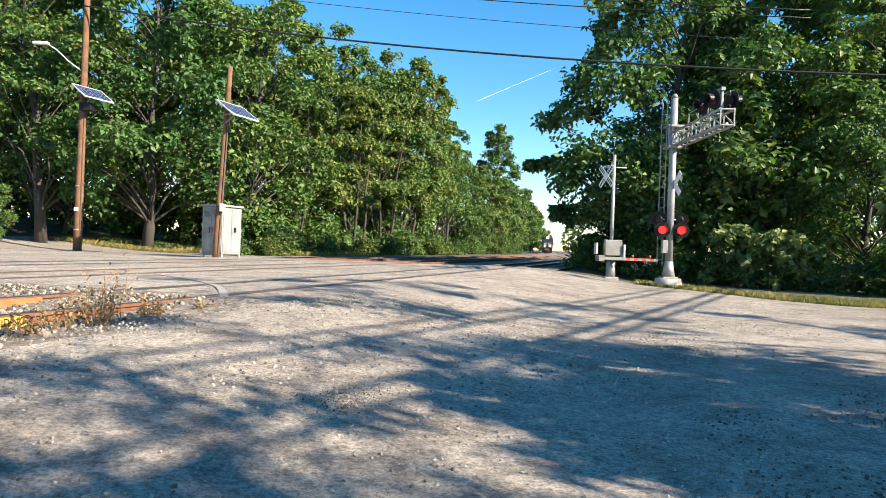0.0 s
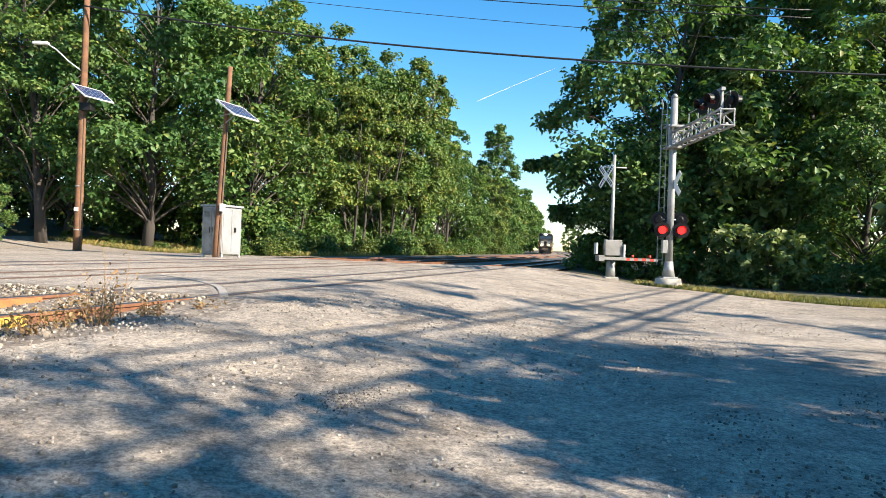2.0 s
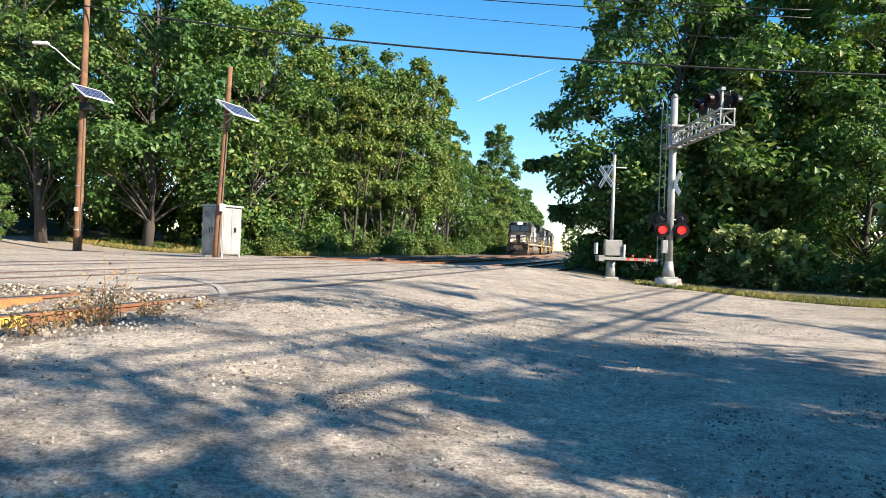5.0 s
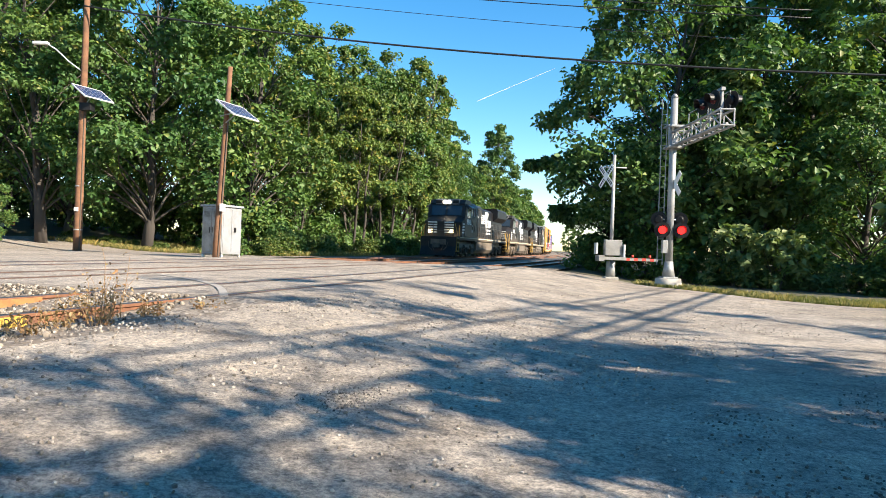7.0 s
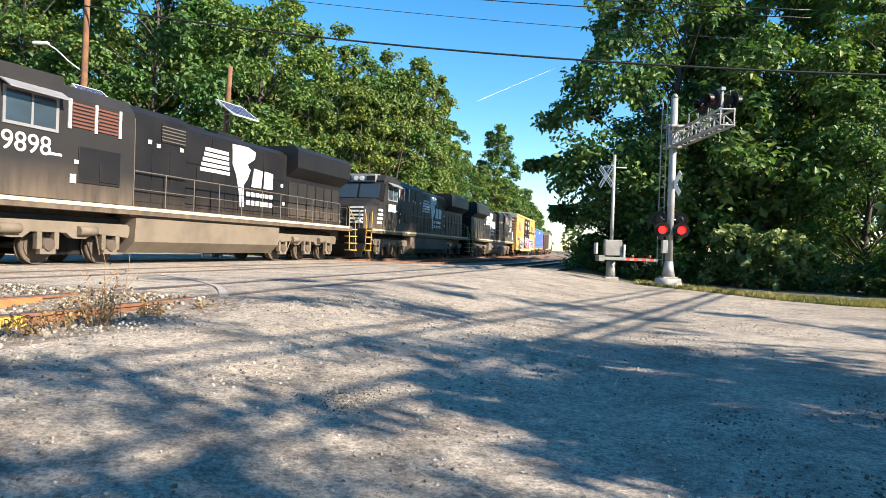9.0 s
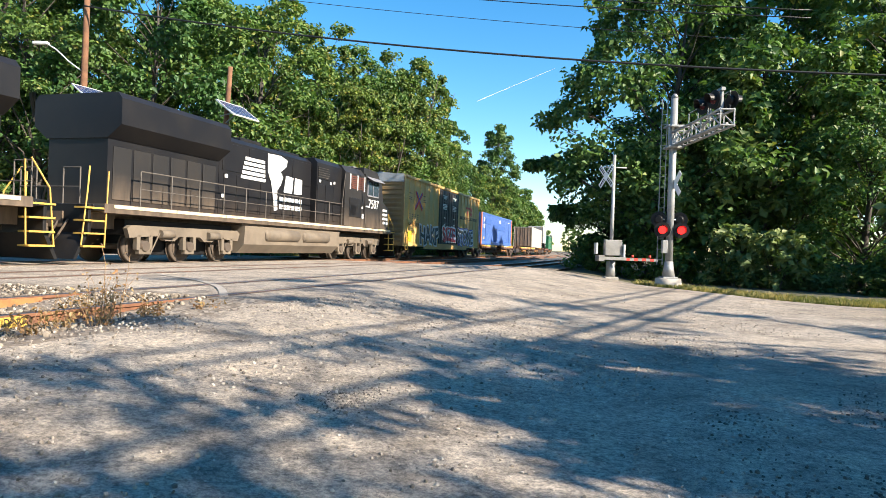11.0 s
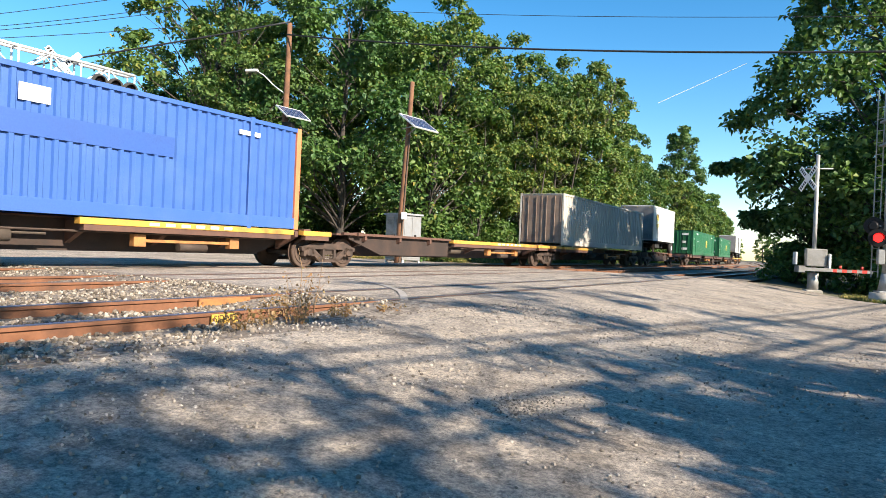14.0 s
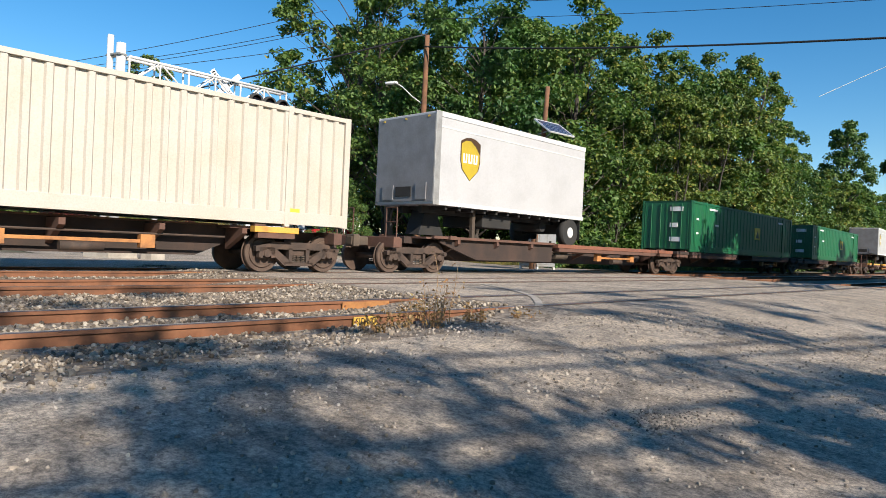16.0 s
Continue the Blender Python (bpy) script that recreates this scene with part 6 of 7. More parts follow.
        prism(bm, [(2.30, 2.72), (2.45, 3.40), (3.0, 3.36), (2.92, 2.72)], "x", x0, x1)
        prism(bm, [(3.10, 2.72), (3.15, 3.38), (3.72, 3.34), (3.70, 2.74)], "x", x0, x1)
        part("emblem", turn_mark(bm), MARKWHITE, L, "white emblem on the hood")
        part("lettering_bar", turn_mark(boxes(*[(x0, x1, 2.0 + 0.30 * k, 2.23 + 0.30 * k, z, z + 0.17) for k in range(6) for z in (2.05, 2.35)])), MARKWHITE, L, "two rows of small white lettering")
        part("placard", boxes(*[(x0, x1 + (0.006 if s > 0 else 0), y, y + 0.16, z, z + 0.12) for y, z in ((4.3, 2.9), (4.45, 2.2))]), MARKWHITE, L)
        x0, x1 = sorted((s * 1.336, s * 1.342))
        part("placard", boxes(*[(x0, x1, y, y + 0.15, z, z + 0.11) for y, z in ((-3.3, 3.42), (-2.95, 3.36), (-1.95, 3.38))]), MARKWHITE, L)
        x0, x1 = sorted((s * 1.521, s * 1.527))
        part("placard", boxes((x0, x1, -6.75, -6.35, 2.62, 2.68), (x0, x1, -5.98, -5.86, 2.5, 2.6), (x0, x1, -6.1, -5.92, 2.02, 2.24)), MARKWHITE, L)
    return L


def posts(bm, x0, x1, ys, w, z0, z1):
    for y in ys:
        box(bm, x0, x1, y - w / 2, y + w / 2, z0, z1)
    return bm


GRAFWHITE = plain("graffiti_white", (0.82, 0.80, 0.80), 0.6, amount=0.12, relief=0)
GRAFBLACK = plain("graffiti_black", (0.02, 0.02, 0.025), 0.5, amount=0.2, relief=0)
GRAFRED = plain("graffiti_red", (0.75, 0.05, 0.05), 0.55, amount=0.2, relief=0)
# Much darker than BOXYELLOW: shade on the ends put into colour, plus dirt.
BOXEND = plain("shaded_dirty_yellow", (0.30, 0.18, 0.07), 0.75, grime=(0.14, 0.09, 0.05), amount=0.7, scale=1)
DOORBLACK = plain("black_door_paint", (0.022, 0.020, 0.021), 0.5, grime=(0.12, 0.09, 0.08), amount=0.35, scale=1.5)
ROOFGREY = plain("galvanised_roof", (0.40, 0.40, 0.40), 0.5, 0.3, amount=0.4)


def graffiti(parent, text, y, z, size, x, sx, back, ink, halo=None):
    for layer, (mat, grow, dx) in enumerate(((halo, 0.20, 0.0), (back, 0.13, 0.006), (ink, 0.035, 0.012))):
        if mat is None:
            continue
        cu = bpy.data.curves.new("graffiti", "FONT")
        cu.body, cu.size, cu.extrude, cu.offset, cu.align_x, cu.align_y, cu.space_character, cu.shear = text, size, 0.003, grow, "CENTER", "CENTER", 0.95, -0.15
        tmp = bpy.data.objects.new("tmp", cu)
        scene.collection.objects.link(tmp)
        me = bpy.data.meshes.new_from_object(tmp.evaluated_get(bpy.context.evaluated_depsgraph_get()))
        bpy.data.objects.remove(tmp)
        for v in me.vertices:
            v.co.x *= sx
            v.co.y += 0.07 * math.sin(v.co.x * 2.6 + size) + 0.03 * math.sin(v.co.x * 7)
        me.materials.clear()
        me.materials.append(mat)
        o = new("graffiti", me)
        o.parent = parent
        o.matrix_local = on_side(y, z, x + dx)
        tagged(o, "bold painted graffiti letters")


def boxcar(s_mid):
    B = car("boxcar", s_mid, 7.0, "yellow steel boxcar with black plug doors and bold graffiti", "boxcar")
    H = 9.36
    z0, z1 = 0.76, 4.86
    body = part("body", boxes((-1.46, 1.46, -H + 0.05, H - 0.05, z0 + 0.1, z1 - 0.05)), BOXYELLOW, B)
    D0, D1 = -2.42, 2.46
    pitch = 0.985
    for s in (-1, 1):
        x0, x1 = sorted((s * 1.46, s * 1.52))
        bm = bmesh.new()
        ys = [D0 - 0.1 - pitch * k for k in range(8)] + [D1 + 0.1 + pitch * k for k in range(8)]
        for y in [y for y in ys if abs(y) < H] + [-H + 0.08, H - 0.08]:
            part("side_post", boxes((x0, x1, y - 0.065, y + 0.065, z0, z1)), BOXYELLOW, body)
        for z in (2.18, 3.62):
            for a, b in ((-H, D0), (D1, H)):
                part("side_seam", boxes((x0, x1 - (0.02 if s > 0 else 0), a, b, z, z + 0.08)), BOXYELLOW, body)
        xa, xb = sorted((s * 1.44, s * 1.57))
        part("top_chord", boxes((xa, xb, -H, H, z1 - 0.14, z1 + 0.02), bev=0.015), BOXYELLOW, body)
        part("side_sill", boxes((xa, xb - (0.03 if s > 0 else 0), -H, H, z0 - 0.02, z0 + 0.14), (xa, xb - 0.05, -5.4, 5.4, z0 - 0.16, z0 - 0.02), bev=0.012), BOXYELLOW, body)
        # doors
        for d0, d1 in ((D0 + 0.02, -0.02), (0.03, D1 - 0.02)):
            xa, xb = sorted((s * 1.47, s * 1.53))
            door = part("door", boxes((xa, xb, d0, d1, 0.98, 4.66)), DOORBLACK, B, "black plug door with raised bars")
            for k in range(5):
                y = d0 + 0.05 + (d1 - d0 - 0.1) * k / 4
                part("door_post", boxes((*sorted((s * 1.53, s * 1.57)), y - 0.035, y + 0.035, 1.0, 4.64)), DOORBLACK, door)
            for z in (1.0, 1.72, 2.45, 3.18, 3.9, 4.6):
                part("door_bar", boxes((*sorted((s * 1.53, s * 1.565)), d0 + 0.03, d1 - 0.03, z - 0.03, z + 0.03)), DOORBLACK, door)
            part("locking_bar", tubes(((s * 1.60, d1 - 0.35, 1.0), (s * 1.60, d1 - 0.35, 4.6), 0.022), ((s * 1.60, d0 + 0.35, 1.0), (s * 1.60, d0 + 0.35, 4.6), 0.022), n=6), DOORBLACK, door)
            lab = bmesh.new()
            for z, w in ((4.25, 1.0), (4.16, 0.8), (4.07, 0.55), (3.66, 0.95), (3.56, 1.05), (3.46, 1.0), (3.36, 0.9), (2.75, 0.4), (2.3, 0.32), (2.2, 0.4)):
                box(lab, *sorted((s * 1.571, s * 1.577)), (d0 + d1) / 2 - w / 2 + 0.05, (d0 + d1) / 2 + w / 2 + 0.05, z, z + 0.065)
            part("stencil", lab, MARKWHITE, door, "rows of small white stencilling")
    part("roof", prisms(([(-1.50, z1), (0, z1 + 0.16), (1.50, z1), (1.50, z1 - 0.06), (-1.50, z1 - 0.06)], "y", -H + 0.03, H - 0.03)), ROOFGREY, B)
    part("roof_seam", boxes(*[(-0.75, 0.75, -H + 0.9 * k + 0.2, -H + 0.9 * k + 0.26, z1 + 0.05, z1 + 0.175) for k in range(1, 20)]), ROOFGREY, B)
    for e in (-1, 1):
        bm = boxes((-1.48, 1.48, *sorted((e * (H - 0.05), e * H)), z0, z1))
        for k in range(13):
            z = z0 + 0.2 + k * 0.30
            prism(bm, [(e * H, z), (e * H, z + 0.20), (e * (H + 0.05), z + 0.15), (e * (H + 0.05), z + 0.05)], "x", -1.36, 1.36)
        part("end_wall", bm, BOXEND, B, "dirty corrugated end with shade in its colour")
        part("end_cap", boxes((-1.45, 1.45, *sorted((e * H, e * (H + 0.08))), z1 - 0.42, z1 + 0.05)), ROOFGREY, B, "bright metal end panel")
        for s in (-1, 1):
            bm = bmesh.new()
            x = s * 1.60
            ya, yb = e * (H - 0.12), e * (H - 0.58)
            tube(bm, (x, ya, 0.55), (x, ya, 2.3), 0.016, n=6)
            tube(bm, (x, yb, 0.55), (x, yb, 2.3), 0.016, n=6)
            for z in (0.56, 0.9, 1.24, 1.58, 1.92, 2.26):
                tube(bm, (x, ya, z), (x, yb, z), 0.014, n=6)
            part("ladder", bm, RAILYELLOW, B)
        part("coupler", boxes((-0.13, 0.13, *sorted((e * H, e * (H + 0.85))), 0.74, 1.0), (-0.22, 0.22, *sorted((e * (H + 0.5), e * (H + 0.8))), 0.7, 1.06), bev=0.03), UNDER, B)
    part("centre_sill", boxes((-0.3, 0.3, -H, H, 0.62, 0.86), (-1.3, 1.3, -0.3, 0.3, 0.66, 0.86), (-1.3, 1.3, -3.4, -3.1, 0.66, 0.86), (-1.3, 1.3, 3.1, 3.4, 0.66, 0.86)), UNDER, B)
    part("brake_gear", tubes(((-0.9, -1.8, 0.7), (-0.9, -0.7, 0.7), 0.2), ((0.6, 0.8, 0.7), (0.6, 1.4, 0.7), 0.14), ((0, -5, 0.55), (0, 5, 0.55), 0.03), n=10), UNDER, B)
    for y in (-7.0, 7.0):
        freight_truck(B, y, TRUCKBROWN)
    x = 1.578
    part("data_patch", boxes((1.521, 1.527, -8.65, -7.95, 1.05, 1.65), bev=0.0), plain("yellow_patch", (0.80, 0.62, 0.03), 0.5, amount=0.1), B, "bright yellow data panel")
    words("64 16 82", 0.36, on_side(-7.65, 2.02, 1.53), MARKBROWN, B, "car_number", sx=1.55)
    part("reporting_bar", boxes(*[(1.522, 1.53, -8.5 + 0.50 * k, -8.28 + 0.50 * k, 2.38 + d, 2.43 + d) for k in range(4) for d in (0.0, 0.12, 0.24)], *[(1.522, 1.53, y, y + 0.5, 3.5 + d, 3.54 + d) for y in (-8.6, -5.9) for d in (0.0, 0.12, 0.36)]), MARKBROWN, B)
    bm = bmesh.new()
    strokes(bm, 1.53, [(-7.4, 4.0), (-6.15, 3.0)], 0.15)
    strokes(bm, 1.535, [(-6.15, 4.0), (-7.4, 3.0)], 0.15)
    part("emblem", bm, MARKRED, B, "red and blue crossed emblem")
    bm = bmesh.new()
    strokes(bm, 1.54, [(-7.25, 4.02), (-6.1, 3.1)], 0.06)
    strokes(bm, 1.545, [(-6.3, 4.02), (-7.45, 3.1)], 0.06)
    part("emblem_line", bm, MARKBLUE, B)
    bm = bmesh.new()
    strokes(bm, 1.53, [(5.0, 3.86), (6.1, 3.86)], 0.14)
    strokes(bm, 1.53, [(5.4, 3.86), (5.4, 3.35)], 0.14)
    strokes(bm, 1.53, [(6.2, 3.9), (6.75, 3.35)], 0.13)
    strokes(bm, 1.535, [(6.75, 3.9), (6.2, 3.35)], 0.13)
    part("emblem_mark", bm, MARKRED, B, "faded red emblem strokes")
    words("RAILCAR POOLING EXPERTS", 0.34, on_side(5.9, 3.02, 1.53), MARKBROWN, B, "slogan", sx=1.28)
    graffiti(B, "HAKF", -4.45, 1.42, 1.55, 1.55, 1.04, GRAFWHITE, GRAFBLACK)
    graffiti(B, "SIZE", 0.1, 1.62, 1.30, 1.59, 1.45, GRAFWHITE, GRAFRED)
    graffiti(B, "STONE", 4.9, 1.50, 1.40, 1.55, 1.12, GRAFWHITE, GRAFBLACK, MARKBLUE)
    return B


def corrugated(x, y0, y1, z0, z1, pitch, depth):
    """A corrugated sheet facing +x or -x, with flat ridges and hollows."""
    bm = bmesh.new()
    s = 1 if x > 0 else -1
    n = int((y1 - y0) / pitch)
    p = (y1 - y0) / n
    pts = []
    for k in range(n):
        y = y0 + k * p
        pts += [(y, 0), (y + 0.30 * p, 0), (y + 0.42 * p, -depth), (y + 0.88 * p, -depth)]
    pts.append((y1, 0))
    lo = [bm.verts.new((x + s * d, y, z0)) for y, d in pts]
    hi = [bm.verts.new((x + s * d, y, z1)) for y, d in pts]
    for k in range(len(pts) - 1):
        bm.faces.new((lo[k], lo[k + 1], hi[k + 1], hi[k]))
    bmesh.ops.recalc_face_normals(bm, faces=bm.faces)
    return bm


def container(name, s0, s1, z0, z1, mat, endmat, label, pitch=0.28, depth=0.035, posts_at=(1.8,), group="containers on the train", marks=None, rail_z=0.30, edge=None, doormat=None):
    h = (s1 - s0) / 2
    C = car(name, (s0 + s1) / 2, h * 0.95, label, "container", 0, group)
    part("box", boxes((-1.22, 1.22, -h + 0.04, h - 0.04, z0 + 0.12, z1 - 0.04)), mat, C)
    for s in (-1, 1):
        part("side_panel", corrugated(s * 1.275, -h + 0.12, h - 0.12, z0 + rail_z, z1 - 0.10, pitch, depth), mat, C, "corrugated side panel")
        x0, x1 = sorted((s * 1.20, s * 1.295))
        part("bottom_rail", boxes((x0, x1, -h, h, z0, z0 + rail_z), bev=0.008), mat, C)
        part("top_rail", boxes((x0, x1, -h, h, z1 - 0.11, z1), bev=0.008), mat if edge is None else edge, C)
        for p in posts_at:
            for y in (-h + p, h - p):
                part("lift_post", boxes((x0, x1 + 0.012 * (s > 0), y - 0.07, y + 0.07, z0 - 0.06, z1 + 0.03), bev=0.01), mat if edge is None else edge, C)
        for e in (-1, 1):
            part("corner_post", boxes((x0, x1 + 0.006 * (s > 0), *sorted((e * (h - 0.16), e * (h + 0.01))), z0 - 0.02, z1 + 0.01), bev=0.012), endmat, C)
    part("roof", boxes((-1.20, 1.20, -h, h, z1 - 0.03, z1 - 0.005), *[(-1.1, 1.1, -h + 0.3 + 0.6 * k, -h + 0.5 + 0.6 * k, z1 - 0.005, z1 + 0.012) for k in range(int(2 * h / 0.6) - 1)]), mat, C)
    for e in (-1, 1):
        bm = boxes((-1.20, 1.20, *sorted((e * (h - 0.04), e * (h - 0.005))), z0 + 0.1, z1 - 0.1))
        if e < 0:
            for x in (-0.78, -0.30, 0.30, 0.78):
                part("locking_bar", tubes(((x, e * (h + 0.02), z0 + 0.15), (x, e * (h + 0.02), z1 - 0.15), 0.024), n=6), doormat or mat, C)
            for x in (-1.12, -0.02, 0.02, 1.12):
                part("door_seal", boxes((x - 0.012, x + 0.012, *sorted((e * (h - 0.005), e * (h + 0.015))), z0 + 0.12, z1 - 0.12)), doormat or mat, C)
        part("end_door", bm, doormat or mat, C, "doors with upright locking bars")
    if marks:
        marks(C, h)
    return C


def blue_marks(C, h):
    x = 1.281
    words("53", 0.55, on_side(-h + 1.15, 3.35, x), MARKWHITE, C, "size_mark")
    part("label_panel", boxes((x - 0.004, x + 0.006, -h + 0.85, -h + 1.45, 2.62, 2.98), (x - 0.004, x + 0.006, 0.55, 1.15, 3.28, 3.62), (x - 0.004, x + 0.006, 5.9, 6.6, 3.5, 3.62)), MARKWHITE, C, "white data label")
    part("paint_patch", boxes((x - 0.004, x + 0.003, -h + 2.3, -h + 4.4, 3.02, 3.55), (x - 0.004, x + 0.003, -2.3, 4.0, 2.62, 3.08)), BLUEDARK, C, "darker blue overpainted panel")
    part("warning_label", boxes((x - 0.004, x + 0.006, -h + 0.95, -h + 1.25, 1.62, 1.82)), MARKGOLD, C)


def cream_marks(C, h):
    x = 1.281
    part("label_panel", boxes((x - 0.004, x + 0.006, h - 1.75, h - 1.45, 1.46, 1.56)), MARKGOLD, C, "small yellow label")


def green_marks(C, h):
    x = 1.281
    part("badge", boxes((x - 0.004, x + 0.008, 1.0, 1.95, 2.05, 2.75)), MARKGOLD, C, "square gold badge")
    part("badge_stroke", prisms(([(1.2, 2.15), (1.5, 2.6), (1.75, 2.15)], "x", x + 0.008, x + 0.014)), MARKBROWN, C)
    part("label_panel", boxes(*[(x - 0.004, x + 0.006, y, y + w, z, z + 0.1) for y, w, z in ((-h + 2.2, 1.1, 3.28), (-h + 0.6, 0.3, 2.0), (-h + 3.0, 0.5, 2.5), (h - 2.8, 1.0, 3.2), (-h + 0.6, 0.3, 2.7))]), MARKWHITE, C)
    for a, b, z in ((0.2, 0.85, 3.1), (0.2, 0.6, 2.3), (0.2, 0.75, 1.6)):
        part("door_label", boxes((a, b, -h - 0.03, -h - 0.005, z, z + 0.22)), MARKWHITE, C)


def spine_unit(s0, s1, first_truck, last_truck, label, couple_front=False, couple_rear=False, plain_front=False, bare_rear=False, beam_paint=None):
    """One platform of an articulated intermodal flat car between two trucks."""
    h = (s1 - s0) / 2
    U = car("flatcar_platform", (s0 + s1) / 2, h, label, "flatcar", 0, "articulated flatcar platforms")
    body = bmesh.new()
    prism(body, [(-h, 0.86), (-h + 1.2, 0.86), (-h + 2.4, 0.36), (h - 2.4, 0.36), (h - 1.2, 0.86), (h, 0.86), (h, 1.06), (-h, 1.06)], "x", -0.42, 0.42)
    sill = part("centre_sill", body, DARKSTEEL, U, "deep dark centre sill")
    for k in range(8):
        y = -h + 1.6 + (2 * h - 3.2) * k / 7
        for s in (-1, 1):
            part("outrigger", prisms(([(s * 0.42, 0.52), (s * 0.42, 1.03), (s * 1.2, 1.03), (s * 1.2, 0.90)], "y", y - 0.06, y + 0.06)), BROWNSTEEL, U)
    for s in (-1, 1):
        xa, xb = sorted((s * 1.08, s * 1.30))
        runs = ((-h + 0.2, -h + 1.6), (-h + 2.0, -1.6), (0.8, h - 1.8), (h - 1.4, h - 0.2)) if not plain_front else ((-1.4, h - 1.8), (h - 1.6, h - 0.2))
        if bare_rear:
            runs = ((-h + 0.2, -h + 1.6), (-h + 2.0, -1.6), (h - 1.4, h - 0.2))
        for a, b in runs:
            beam = part("side_beam", boxes((xa, xb, a, b, 0.95, 1.09), bev=0.01), beam_paint or SPINEYELLOW, U, "rusty side beam" if beam_paint else "worn yellow side beam")
            part("beam_plate", boxes((xa + 0.02, xb - 0.02, a + 0.1, b - 0.1, 0.82, 0.95)), BROWNSTEEL, beam)
        if plain_front:
            part("deck_side", prisms(([(-h + 0.9, 1.04), (-1.45, 1.04), (-1.45, 0.42), (-h + 2.6, 0.42), (-h + 0.9, 0.92)], "x", *sorted((s * 0.98, s * 1.06)))), DARKSTEEL, U, "sloping dark steel side plate")
            part("deck_lip", boxes((xa, xb - 0.1, -h + 0.5, -1.45, 1.04, 1.12)), BROWNSTEEL, U)
        if not bare_rear and not beam_paint:
            part("stencil", boxes(*[(*sorted((s * 1.301, s * 1.307)), 2.4 + 0.42 * k, 2.65 + 0.42 * k, 0.985, 1.055) for k in range(6)]), MARKWHITE, U)
        bm = bmesh.new()
        tube(bm, (s * 0.95, -1.2, 0.66), (s * 0.95, -0.4, 0.66), 0.13, n=12)
        tube(bm, (s * 0.95, -1.9, 0.72), (s * 0.95, 0.3, 0.72), 0.03, n=6)
        part("brake_cylinder", bm, UNDER, U)
        rig = part("brake_rigging", boxes((*sorted((s * 0.98, s * 1.08)), h - 6.6, h - 3.6, 0.60, 0.67), (*sorted((s * 0.94, s * 1.12)), h - 6.6, h - 6.3, 0.50, 0.78), (*sorted((s * 0.94, s * 1.12)), h - 3.9, h - 3.6, 0.50, 0.78), bev=0.008), SPINEORANGE, U, "worn orange brake rigging")
        part("valve", tubes(((s * 1.05, h - 5.4, 0.50), (s * 1.05, h - 4.6, 0.50), 0.10, 0.09), n=12), TRUCKBROWN, rig)
        part("pipe", tubes(((s * 1.02, -h + 2.0, 0.80), (s * 1.02, h - 2.0, 0.80), 0.025), n=6), TRUCKBROWN, U)
    part("deck", boxes((-1.06, 1.06, -h + 0.3, -h + 1.9, 1.02, 1.08), (-1.06, 1.06, h - 1.9, h - 0.3, 1.02, 1.08), (-0.5, 0.5, -h + 1.9, h - 1.9, 1.06, 1.10)), BROWNSTEEL, U)
    for s in (-1, 1):
        for e in (-1, 1):
            part("corner_pedestal", boxes((s * 1.17 - 0.12, s * 1.17 + 0.12, e * (h - 1.25) - 0.14, e * (h - 1.25) + 0.14, 1.02, 1.14), bev=0.01), BROWNSTEEL, U)
    for go, e in ((couple_front, -1), (couple_rear, 1)):
        if go:
            part("end_sill", boxes((-1.25, 1.25, *sorted((e * (h + 0.9), e * (h + 1.15))), 0.72, 1.02), (-0.35, 0.35, *sorted((e * h, e * (h + 0.95))), 0.72, 1.0), bev=0.015), BROWNSTEEL, U)
            part("coupler", boxes((-0.13, 0.13, *sorted((e * (h + 1.1), e * (h + 1.75))), 0.74, 1.0), (-0.2, 0.2, *sorted((e * (h + 1.5), e * (h + 1.72))), 0.7, 1.05), bev=0.03), UNDER, U)
            bm = bmesh.new()
            for x in (-1.2, -0.75, 0.75, 1.2):
                tube(bm, (x, e * (h + 1.02), 1.0), (x, e * (h + 1.02), 1.85), 0.018, n=6)
            for z in (1.45, 1.85):
                tube(bm, (-1.2, e * (h + 1.02), z), (-0.75, e * (h + 1.02), z), 0.018, n=6)
                tube(bm, (0.75, e * (h + 1.02), z), (1.2, e * (h + 1.02), z), 0.018, n=6)
            part("grab_rail", bm, BROWNSTEEL, U)
    if first_truck:
        freight_truck(U, -h, TRUCKBROWN)
    if last_truck:
        freight_truck(U, h, TRUCKBROWN)
    return U


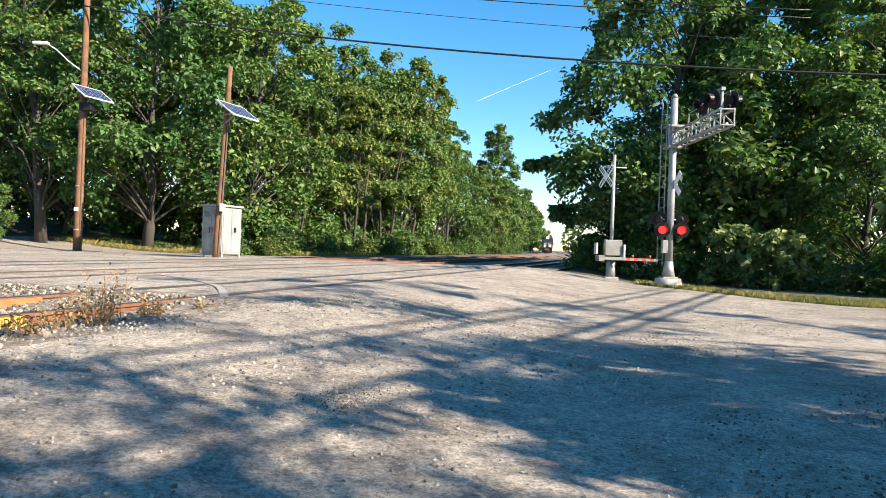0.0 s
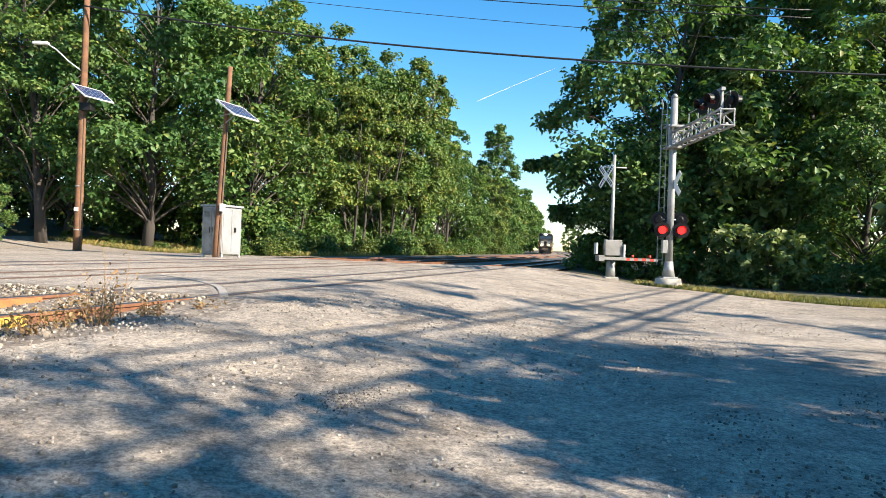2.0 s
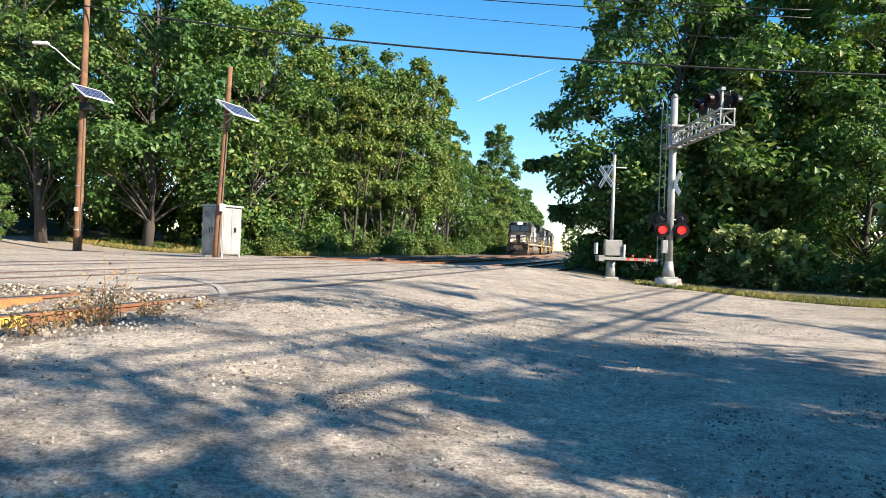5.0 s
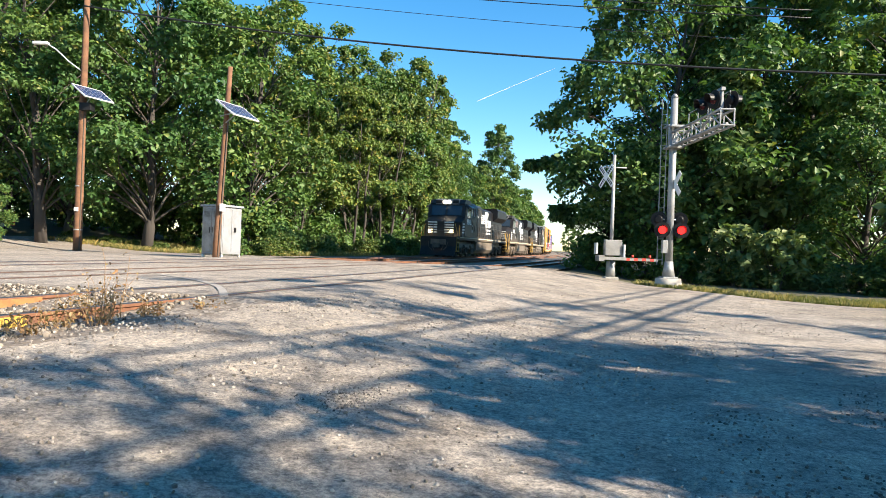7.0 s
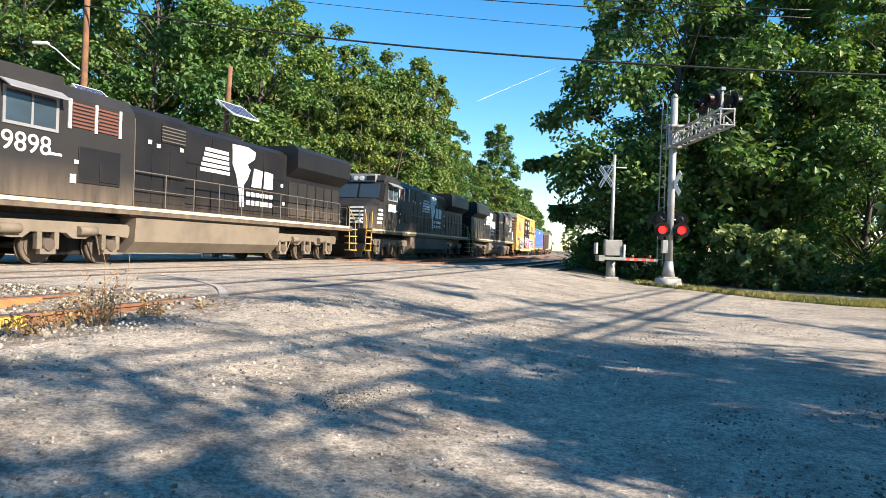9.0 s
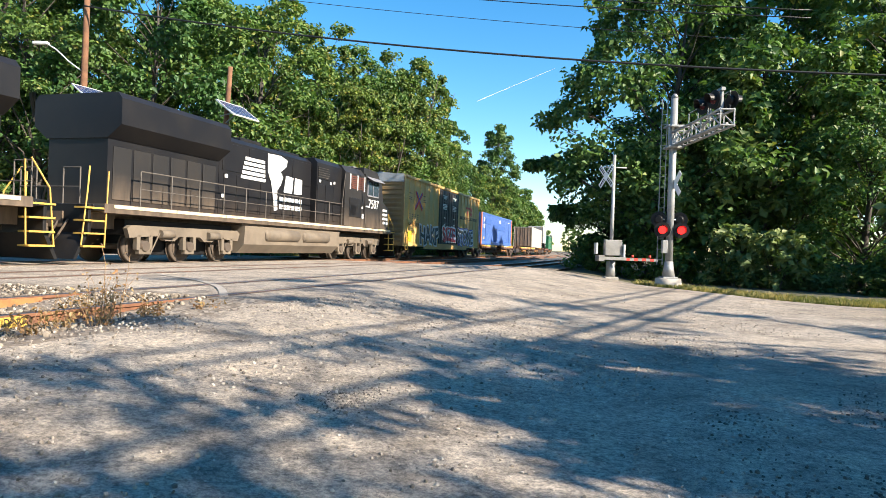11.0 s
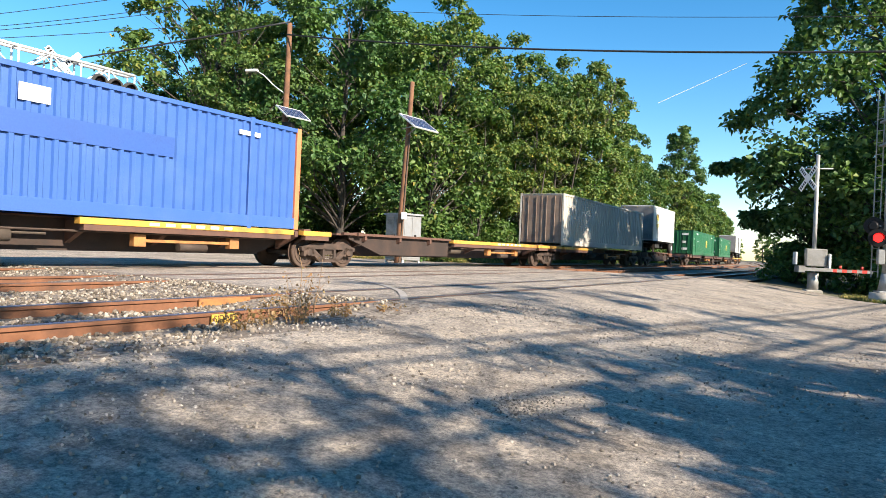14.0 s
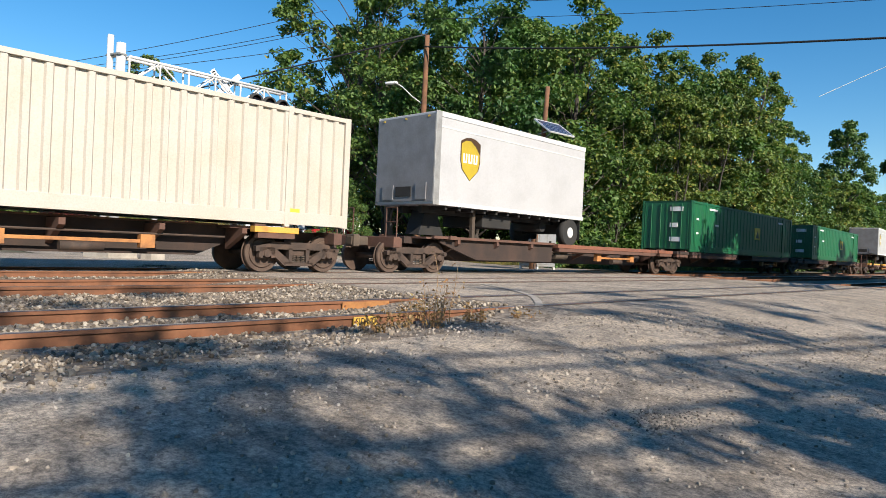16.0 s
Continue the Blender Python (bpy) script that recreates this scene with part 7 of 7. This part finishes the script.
def trailer(s0, s1, z0, z1, label, shield=False):
    """A road trailer with wheels at the rear and landing legs at the front."""
    h = (s1 - s0) / 2
    T = car("road_trailer", (s0 + s1) / 2, h, label, "trailer", 0, "road trailers on the train")
    part("box", boxes((-1.28, 1.28, -h, h, z0, z1), bev=0.03), TRAILERWHITE, T)
    # Grey sheet over the white front: its shade is put into the colour.
    part("front_cap", boxes((-1.27, 1.27, -h - 0.03, -h, z0 + 0.1, z1 - 0.08), (-0.95, -0.45, -h - 0.06, -h - 0.03, z0 + 0.15, z0 + 0.6), (0.55, 1.0, -h - 0.06, -h - 0.03, z0 + 0.15, z0 + 0.65)), VISOR, T)
    for s in (-1, 1):
        xa, xb = sorted((s * 1.27, s * 1.30))
        part("top_rail", boxes((xa, xb, -h, h, z1 - 0.14, z1 + 0.01), (xa, xb - 0.01, -h + 0.1, h, z1 - 0.46, z1 - 0.42)), ALUWHITE, T)
        part("bottom_rail", boxes((xa, xb, -h, h, z0, z0 + 0.12)), ALUWHITE, T)
        part("rivet_strip", boxes(*[(xa, xb + 0.006, -h + 0.25 + 0.33 * k, -h + 0.45 + 0.33 * k, z0 + 0.02, z0 + 0.08) for k in range(int(2 * h / 0.33) - 1)]), WHITEPAINT, T)
        part("front_corner", boxes((xa - 0.01, xb + 0.004, -h - 0.02, -h + 0.22, z0, z1 + 0.01), bev=0.012), ALU, T)
        tyre = bmesh.new()
        for y in ((h - 0.75,) if 2 * h < 9 else (h - 1.0, h - 2.25)):
            tube(tyre, (s * 0.95, y, z0 - 0.50), (s * 1.25, y, z0 - 0.50), 0.49, 0.49, n=24)
        ty = part("tyre", tyre, RUBBER, T)
        rim = bmesh.new()
        for y in ((h - 0.75,) if 2 * h < 9 else (h - 1.0, h - 2.25)):
            tube(rim, (s * 1.25, y, z0 - 0.50), (s * 1.262, y, z0 - 0.50), 0.20, 0.18, n=18)
        part("rim", rim, ALUWHITE, ty)
        part("landing_leg", boxes((s * 0.85 - 0.06, s * 0.85 + 0.06, -h + 2.2, -h + 2.33, z0 - 0.97, z0), (s * 0.85 - 0.13, s * 0.85 + 0.13, -h + 2.1, -h + 2.43, z0 - 1.0, z0 - 0.97)), UNDER, T)
    chassis = part("chassis", boxes((-0.5, -0.35, -h + 0.3, h - 0.2, z0 - 0.22, z0), (0.35, 0.5, -h + 0.3, h - 0.2, z0 - 0.22, z0)), RUBBER, T, "grimy black chassis rails")
    for k in range(int(2 * h / 0.6) - 1):
        part("cross_member", boxes((-1.2, 1.2, -h + 0.6 + 0.6 * k, -h + 0.7 + 0.6 * k, z0 - 0.12, z0)), RUBBER, chassis)
    part("axle_beam", boxes((-0.95, 0.95, h - 0.82, h - 0.68, z0 - 0.57, z0), bev=0.01), RUBBER, chassis)
    part("hitch_stand", prisms(([(-h + 0.4, 1.15), (-h + 1.5, 1.15), (-h + 1.1, z0), (-h + 0.7, z0)], "x", -0.3, 0.3)), RUBBER, T)
    part("tool_box", boxes((-0.9, 0.9, -h + 2.7, -h + 4.2, z0 - 0.55, z0 - 0.12), bev=0.03), RUBBER, T)
    part("air_tank", tubes(((-0.62, h - 1.65, z0 - 0.32), (0.62, h - 1.65, z0 - 0.32), 0.2), n=14), RUBBER, T)
    for e in (-1, 1):
        part("mud_flap", boxes((*sorted((e * 0.75, e * 1.24)), h - 0.12, h - 0.10, z0 - 0.75, z0)), RUBBER, T)
    for x in (-1.0, 0.0, 1.0):
        part("marker_lamp", boxes((x - 0.04, x + 0.04, -h - 0.05, -h - 0.03, z1 - 0.16, z1 - 0.11)), MARKGOLD, T)
    part("hose_panel", boxes((-0.35, 0.35, -h - 0.055, -h - 0.03, z0 + 0.25, z0 + 0.55), bev=0.006), RUBBER, T, "dark hose connection panel")
    if shield:
        x = 1.283
        out = [(-0.5, 0.42), (-0.25, 0.52), (0, 0.55), (0.25, 0.52), (0.5, 0.42), (0.5, -0.1), (0.42, -0.32), (0, -0.62), (-0.42, -0.32), (-0.5, -0.1)]
        cy, cz = -h + 1.55, (z0 + z1) / 2 + 0.16
        sh = part("shield", prisms(([(cy + 0.92 * a, cz + 1.15 * b) for a, b in out], "x", x, x + 0.006)), MARKBROWN, T, "brown and gold shield emblem")
        part("shield_field", prisms(([(cy + 0.84 * a, cz - 0.03 + 1.06 * min(b, 0.18 + 0.62 * (0.5 - a) * (a + 1.1))) for a, b in out], "x", x + 0.006, x + 0.010)), SHIELDGOLD, sh, "gold field of the shield")
        bm = bmesh.new()
        for k in (-0.24, 0.0, 0.24):
            strokes(bm, x + 0.010, [(cy + k - 0.07, cz + 0.10), (cy + k - 0.07, cz - 0.14), (cy + k + 0.05, cz - 0.14), (cy + k + 0.05, cz + 0.10)], 0.06, t=0.005)
        part("shield_stroke", bm, MARKWHITE, sh)
    return T


locomotive(-61.3, "9898", "lead black diesel locomotive with white stripes on its nose", lights=True)
locomotive(-39.0, "", "second black diesel locomotive coupled behind the leader")
locomotive(-16.7, "7507", "black diesel locomotive running cab backwards, with tan air tanks", 180, True)
boxcar(15.6)
container("container", 27.3, 43.55, 1.12, 3.98, BLUE, ORANGE, "blue corrugated container with orange corner posts", depth=0.05, marks=blue_marks)
# The brown door colour holds rust stains and the end's shade.
container("container", 63.5, 79.75, 1.17, 3.98, CREAM, CREAM, "cream white corrugated container with stained, shade-darkened doors", pitch=0.36, depth=0.07, marks=cream_marks, doormat=plain("shaded_stained_doors", (0.22, 0.16, 0.12), 0.7, grime=(0.12, 0.07, 0.05), amount=0.8, scale=1.6))
trailer(82.9, 91.0, 2.04, 4.80, "short white road trailer with a shield emblem", True)
container("container", 100.8, 117.0, 1.12, 3.62, GREEN, GREEN, "dark green steel container with a gold badge", pitch=0.5, depth=0.02, marks=green_marks)
container("container", 122.4, 138.6, 1.12, 3.62, GREEN, GREEN, "dark green steel container with a gold badge", pitch=0.5, depth=0.02, marks=green_marks)
trailer(149.6, 157.7, 2.04, 4.80, "short white road trailer far back on the train", True)
trailer(160.0, 168.1, 2.04, 4.80, "short white road trailer far back on the train")
spine_unit(27.7, 45.2, True, True, "yellow and brown flatcar platform under a blue container", couple_front=True)
spine_unit(45.2, 62.0, False, True, "empty yellow and brown flatcar platform", plain_front=True)
spine_unit(62.0, 78.5, False, True, "yellow and brown flatcar platform under a cream container", couple_rear=True, bare_rear=True)
spine_unit(82.6, 99.1, True, True, "rusty brown flatcar platform carrying a road trailer", couple_front=True, plain_front=True, beam_paint=RUSTBEAM)
spine_unit(99.1, 118.6, False, True, "brown flatcar platform under a green container", beam_paint=DARKSTEEL)
spine_unit(118.6, 140.0, False, True, "brown flatcar platform under a second green container", couple_rear=True, beam_paint=DARKSTEEL)
spine_unit(145.0, 162.0, True, True, "rusty flatcar platform carrying road trailers", couple_front=True)
spine_unit(162.0, 180.0, False, True, "rusty flatcar platform at the end of the view")


def motions():
    for ob, s_mid, hb, turned in moving:
        rows = []
        for k in range(33):
            t = 0.5 * k
            s = s_mid - SPEED * (t - 12.5)
            xa, ya, _ = line(s - hb)
            xb, yb, _ = line(s + hb)
            rows.append((t, pose((xa + xb) / 2, (ya + yb) / 2, 0, 0, 0, turned - math.degrees(math.atan2(xb - xa, yb - ya)))))
        walk(ob, rows)
    step = math.degrees(SPEED / 30 / WHEEL_R)
    backwards = {ob for ob, _, _, turned in moving if turned}
    for ob, y in rolling:
        sign = -1 if ob.parent in backwards else 1
        walk(ob, [(k / 30, pose(0, y, WHEEL_R, sign * step * k)) for k in range(481)])


motions()
